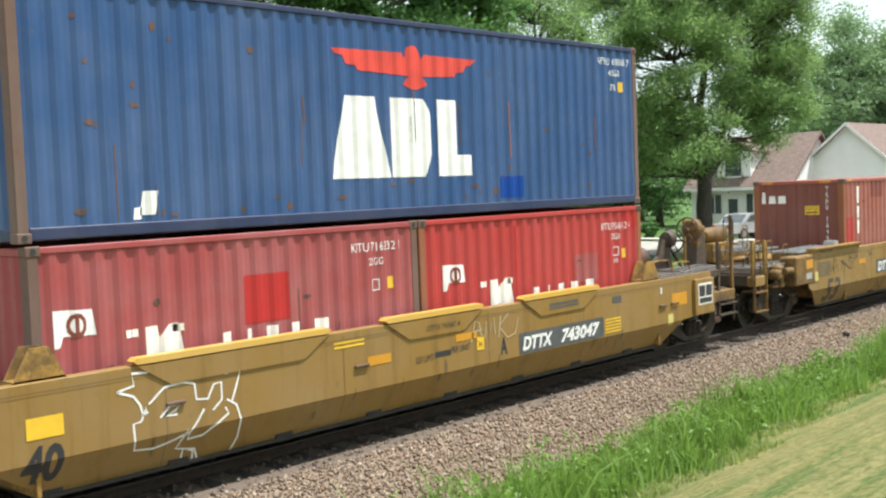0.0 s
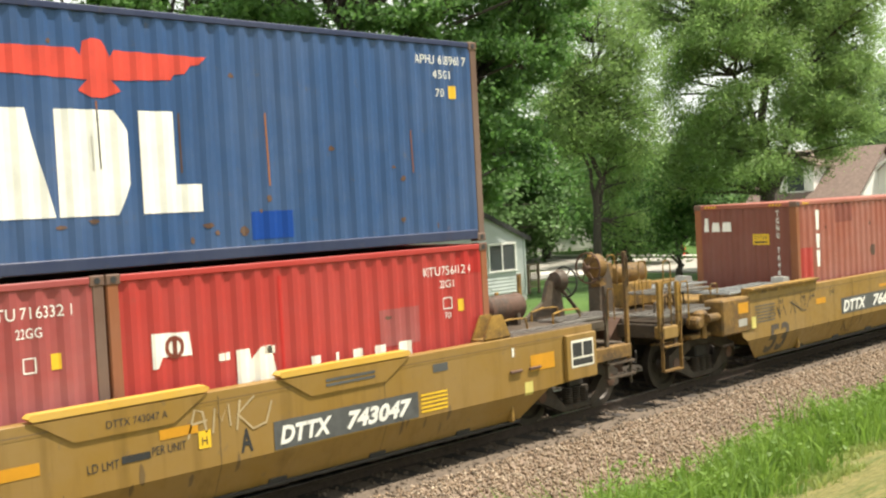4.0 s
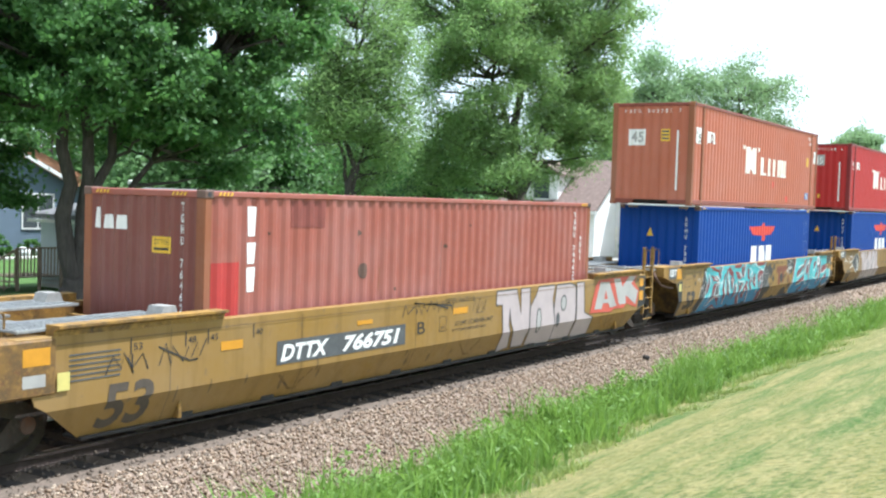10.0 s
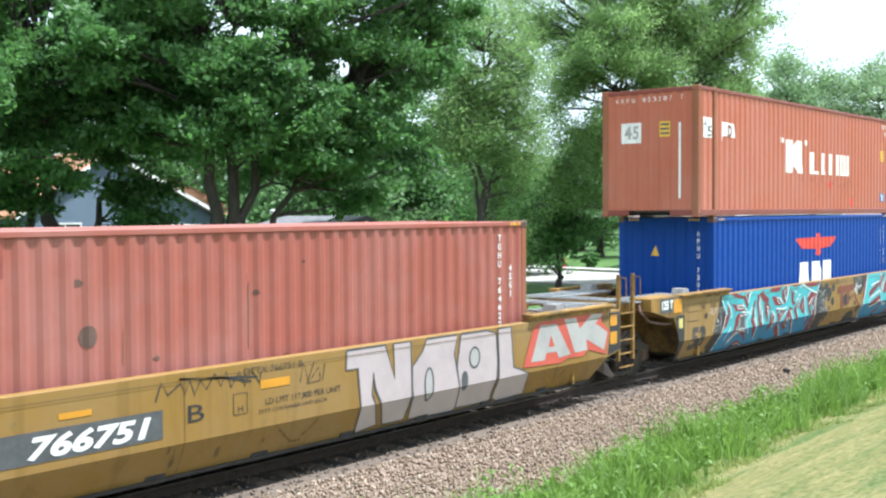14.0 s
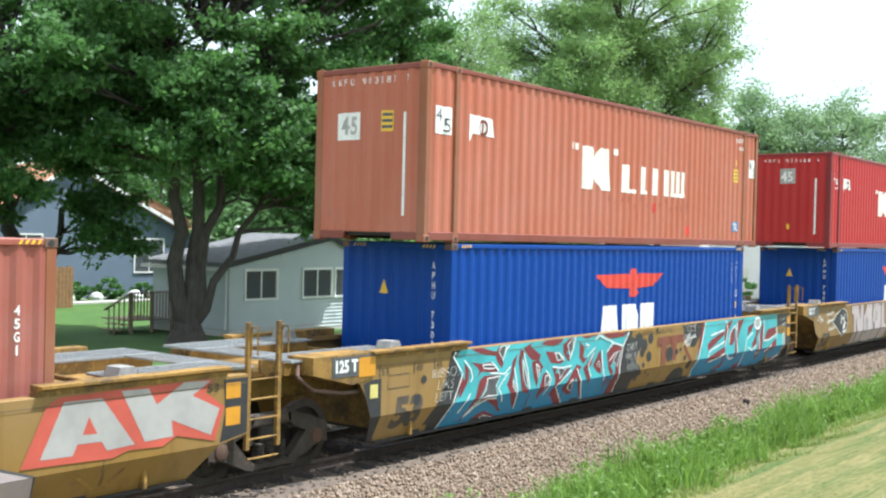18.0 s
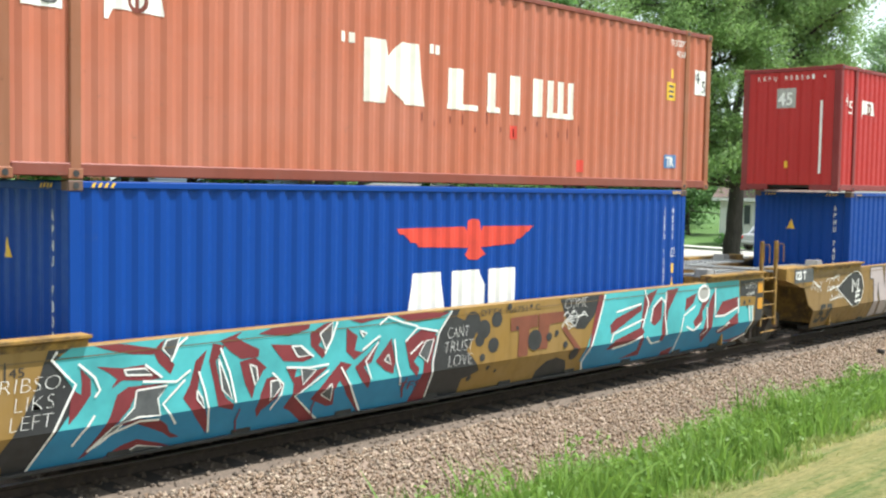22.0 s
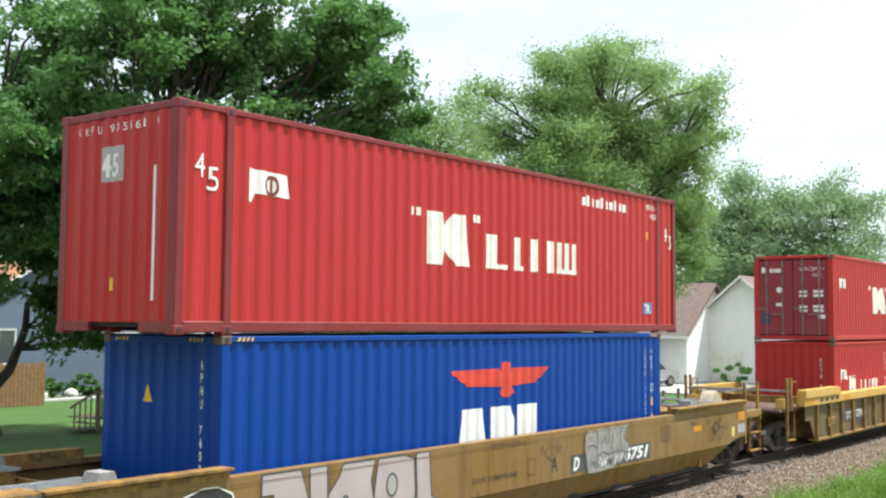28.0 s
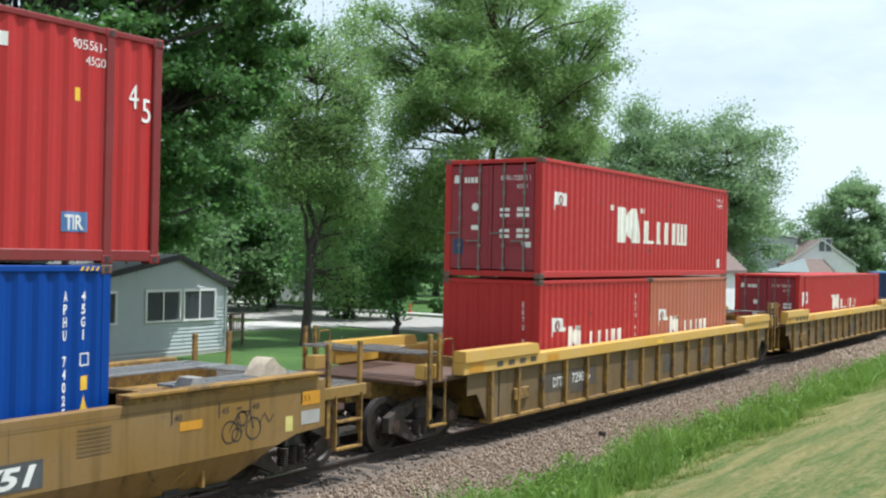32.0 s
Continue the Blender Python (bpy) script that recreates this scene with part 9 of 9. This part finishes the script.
def line_box(u, mat, label, code, boxed45, rail=None, post=None, site=False):
    """A forty-five foot box of the shipping line."""
    c = container(label, u, 13.716, Z0 + HIGH + 0.01, HIGH, mat, rail_mat=rail, post_mat=post)
    sd = ("side", -HW + 0.012, 0)
    if boxed45:
        marking("label_board", c, [rect(0.46, 0.45)], WHITEP, 0.26, 1.76, ("side", -HW + 0.010, 0))
        marking("label_board", c, [rect(0.46, 0.45)], WHITEP, 13.14, 1.76, ("side", -HW + 0.010, 0))
        marking("label_board", c, [rect(0.52, 0.46)], WHITEP, -0.72, 1.68, ("end", 0.02, 0))
    m = GREYP if boxed45 else WHITEP
    words(c, "4", 0.28, 1.96, 0.24 if boxed45 else 0.32, m, 0.18, ("side", -HW + 0.006, 0))
    words(c, "5", 0.49, 1.80, 0.24 if boxed45 else 0.32, m, 0.18, ("side", -HW + 0.006, 0))
    words(c, "4", 13.16, 1.96, 0.24 if boxed45 else 0.32, m, 0.17, ("side", -HW + 0.006, 0))
    words(c, "5", 13.37, 1.80, 0.24 if boxed45 else 0.32, m, 0.17, ("side", -HW + 0.006, 0))
    if not boxed45:
        marking("faded_patch", c, [rect(0.48, 0.46)], SPRAYGREY, -0.36, 1.95, ("end", 0.02, 0))
    words(c, "45", -0.33 if not boxed45 else -0.64, 2.02 if not boxed45 else 1.78, 0.30, WHITEP if not boxed45 else SPRAYGREY, 0.38, ("end", 0.014, 0), bold=0.01)
    for i, ch in enumerate(code):
        if ch != " ":
            marking("lettering", c, glyphs(ch, 0.11), WHITEP, -0.85 + i * 0.135, 2.6, ("end", 0.02, 0), 0.07)
    marking("white_strip", c, [rect(0.06, 1.68)], WHITEP, 0.72, 0.42, ("end", 0.02, 0), label="long white strip")
    flag(c, 1.18, 1.72, 0.74, 0.44)
    line_name(c, [(4.93, 1.14, 0), (6.52, 0.66, 1), (7.38, 0.30, 1), (7.85, 0.82, 2), (8.80, 0.66, 3)], 1.09, 0.84, 0.58)
    words(c, code[4:].replace(" ", ""), 12.3, 2.58, 0.12, w=0.55)
    words(c, "45G0", 12.5, 2.40, 0.11, w=0.3)
    if site:
        for i in range(10):
            marking("illegible_block", c, [rect(0.1, 0.16 + 0.05 * (i % 3 == 1))], WHITEP, 9.7 + i * 0.18, 2.44, sd)
    else:
        marking("sticker", c, [rect(0.28, 0.32)], STICKY, 12.22, 1.60, sd)
        for k in range(3):
            marking("illegible_line", c, [rect(0.2, 0.04)], GREYP, 12.26, 1.65 + k * 0.09, ("side", -HW + 0.008, 0))
        marking("caution_sign", c, [rect(0.26, 0.34)], STICKY, 0.26, 1.80, ("end", 0.02, 0))
        for k in range(3):
            marking("illegible_line", c, [rect(0.2, 0.05)], GREYP, 0.29, 1.85 + k * 0.1, ("end", 0.016, 0))
    marking("transit_plate", c, [rect(0.36, 0.24)], MIDBLUE, 12.2, 0.38, sd)
    words(c, "TIR", 12.23, 0.41, 0.18, WHITEP, 0.28, ("side", -HW + 0.006, 0), bold=0.006)
    marking("yellow_tag", c, [rect(0.09, 0.16)], STICKY, 12.35, 2.0 if not site else 1.95, sd)
    marking("yellow_tag", c, [rect(0.09, 0.16)], STICKY, -0.12, 0.55, ("end", 0.02, 0)) if site else None
    return c


def blue_box(u, label, code):
    """A new blue forty-foot box."""
    c = container(label, u, 12.192, Z0, HIGH, APL_NEW)
    hazard_marks(c, HIGH)
    emblem_bird(c, 4.72, 1.82, 3.04, 0.6)
    block_letters(c, 4.90, 0.55, [(0.0, 1.0, 1.12, 0.22), (1.0, 0.74, 1.12, 0.0), (1.80, 0.62, 1.12, 0.0)])
    column(c, code, 11.48, 2.46, 0.12, 0.155)
    column(c, "45G1", 11.74, 2.46, 0.12, 0.155)
    strokes(c, 11.74, 1.68, [[(0, 0), (.14, 0), (.14, .14), (0, .14), (0, 0)]], 0.02, WHITEP, ("side", -HW + 0.012, 0))
    marking("yellow_tag", c, [rect(0.12, 0.17)], STICKY, 11.75, 1.38, ("side", -HW + 0.012, 0))
    marking("warning_triangle", c, [[(0, 0), (0.2, 0), (0.1, 0.27)]], STICKY, 11.71, 1.06, ("side", -HW + 0.012, 0))
    marking("hazard_triangle", c, [[(0, 0), (0.22, 0), (0.14, 0.24)]], STICKY, -0.38, 2.0, ("end", 0.02, 0))
    column(c, code, 0.80, 2.46, 0.12, 0.165, wall=("end", 0.02, 0))
    return c


blue_box(19.46, "bright blue forty-foot container low in the well", "APHU 730303 1")
c = line_box(18.70, ORANGE, "weathered orange forty-five-foot container with white blocks", "KKFU 903287 7", True, RUST_RED, POST_ORANGE)
r = random.Random(12)
for i in range(14):
    marking("rust_run", c, [rect(0.028, r.uniform(0.06, 0.2))], RUST_RED, 6.0 + i * 0.28 + r.uniform(-0.03, 0.03), r.uniform(0.75, 0.95), ("side", -HW + 0.012, 0))
for x, z in ((7.9, 0.72), (9.6, 0.25)):
    marking("repaint_patch", c, [rect(0.16, 0.2)], EAGLE, x, z, ("side", -HW + 0.012, 0))
blue_box(38.88, "bright blue forty-foot container low in the well", "APHU 740253 8")
line_box(38.12, RED_NEW, "bright red forty-five-foot container with white blocks", "KKFU 905561 4", False, RED_RAIL, RED_RAIL, site=True)


def door_words(c, H):
    """Stencilled lines and small plates on a door end."""
    fx = ("face", 0.012)
    block_letters(c, -0.98, H - 0.52, [(0.0, 0.14, 0.17, 0.02), (0.27, 0.07, 0.12, 0), (0.36, 0.05, 0.12, 0), (0.43, 0.09, 0.12, 0), (0.54, 0.07, 0.12, 0)], WHITEP, fx)
    words(c, "KKFU 728335 1", 0.22, H - 0.48, 0.11, WHITEP, 0.72, fx)
    words(c, "42G1", 0.60, H - 0.66, 0.10, WHITEP, 0.26, fx)
    for z in (H - 1.15, H - 1.6):
        for k in range(2):
            marking("illegible_line", c, [rect(0.24, 0.07)], WHITEP, 0.2, z - k * 0.12, fx)
            marking("illegible_line", c, [rect(0.30, 0.08)], WHITEP, 0.62, z - k * 0.12, fx)
    marking("round_plate", c, [[(0.09 * math.cos(a), 0.09 * math.sin(a)) for a in (i * math.pi / 7 for i in range(14))]], WHITEP, -0.42, H - 1.05, fx)
    marking("data_plate", c, [rect(0.2, 0.1)], WHITEP, -0.52, H - 1.55, fx)
    marking("data_plate", c, [rect(0.26, 0.34)], NAVY, -0.98, 0.5, fx)
    marking("data_plate", c, [rect(0.22, 0.12)], WHITEP, 0.75, H - 1.92, fx)


c = container("crimson forty-foot container with bar-locked doors", 62.43, 12.192, Z0 + LOW + 0.02, LOW, RED_NEW, RED_SHADED, True)
wear(c, 12.192, LOW, 45, 6, 2)
door_words(c, LOW)
flag(c, 0.6, 1.5, 0.62, 0.4)
line_name(c, [(4.0, 1.4, 0), (5.6, 0.75, 1), (6.55, 0.3, 1), (7.05, 0.8, 2), (8.0, 0.7, 3)], 0.86, 0.86, 0.58)
words(c, "KKFU", 11.3, 2.2, 0.1, w=0.4)
words(c, "728335", 11.25, 2.03, 0.1, w=0.45)
marking("data_plate", c, [rect(0.2, 0.25)], WHITEP, 11.35, 0.25, ("side", -HW + 0.012, 0))
c = container("bright red twenty-foot container low in the ribbed car", 62.43, 6.058, Z0, LOW, RED_NEW)
wear(c, 6.058, LOW, 46, 6, 2)
flag(c, 0.6, 1.35, 0.55, 0.42)
line_name(c, [(1.4, 0.7, 0), (2.5, 0.4, 1), (3.0, 0.2, 1), (3.4, 0.55, 2), (4.1, 0.5, 1)], 1.05, 0.5, 0.34)
column(c, "KKTU 76", 0.78, 2.0, 0.12, 0.16, wall=("end", 0.02, 0))
column(c, "KKTU 763", 5.2, 2.1, 0.1, 0.16)
c = container("pale orange twenty-foot container beside the red one", 68.56, 6.058, Z0, LOW, ORANGE)
wear(c, 6.058, LOW, 47, 6, 2)
flag(c, 0.6, 1.35, 0.55, 0.42)
line_name(c, [(1.4, 0.7, 0), (2.5, 0.4, 1), (3.0, 0.2, 1), (3.4, 0.55, 2), (4.1, 0.5, 1)], 1.05, 0.5, 0.34)
c = container("red forty-eight-foot container with doors at its near end", 83.0, 14.2, Z0, LOW, RED_NEW, RED_SHADED, True)
wear(c, 14.2, LOW, 48, 6, 2)
door_words(c, LOW)
flag(c, 0.5, 1.4, 0.8, 0.55)
line_name(c, [(5.2, 1.1, 0), (6.6, 0.6, 1), (7.3, 0.3, 1), (7.8, 0.7, 2), (8.7, 0.6, 3)], 1.15, 0.6, 0.4)
# mid-blue boxes take navy near ends: the end walls' shade put in as paint
container("dull blue thirty-foot container on a far car", 106.4, 9.1, Z0, LOW, MIDBLUE, NAVY)
container("orange thirty-foot container on a far car", 115.9, 9.1, Z0, LOW, ORANGE)
container("dark blue forty-foot container on a far car", 140.2, 12.192, Z0, LOW, NAVY)
container("blue forty-foot container stacked on a far car", 140.2, 12.192, Z0 + LOW + 0.02, HIGH, MIDBLUE, NAVY)


def along(t):
    return float(np.interp(t, [r[0] for r in TRAIN], [r[1] for r in TRAIN]))


def motions():
    for ob, u, z in MOVERS:
        walk(ob, [(t, pose(u + s, 0, z)) for t, s in TRAIN])
    ts, t = [0.0], 0.0
    while t < 32.0:
        t = min(32.0, t + (0.4 if t < 10 else 0.3 if t < 20 else 0.2333))
        ts.append(t)
    start = along(0.0)
    for ob, x, r in WHEELS:
        walk(ob, [(t, pose(x, 0, r) @ Matrix.Rotation((along(t) - start) / r, 4, "Y")) for t in ts])


motions()
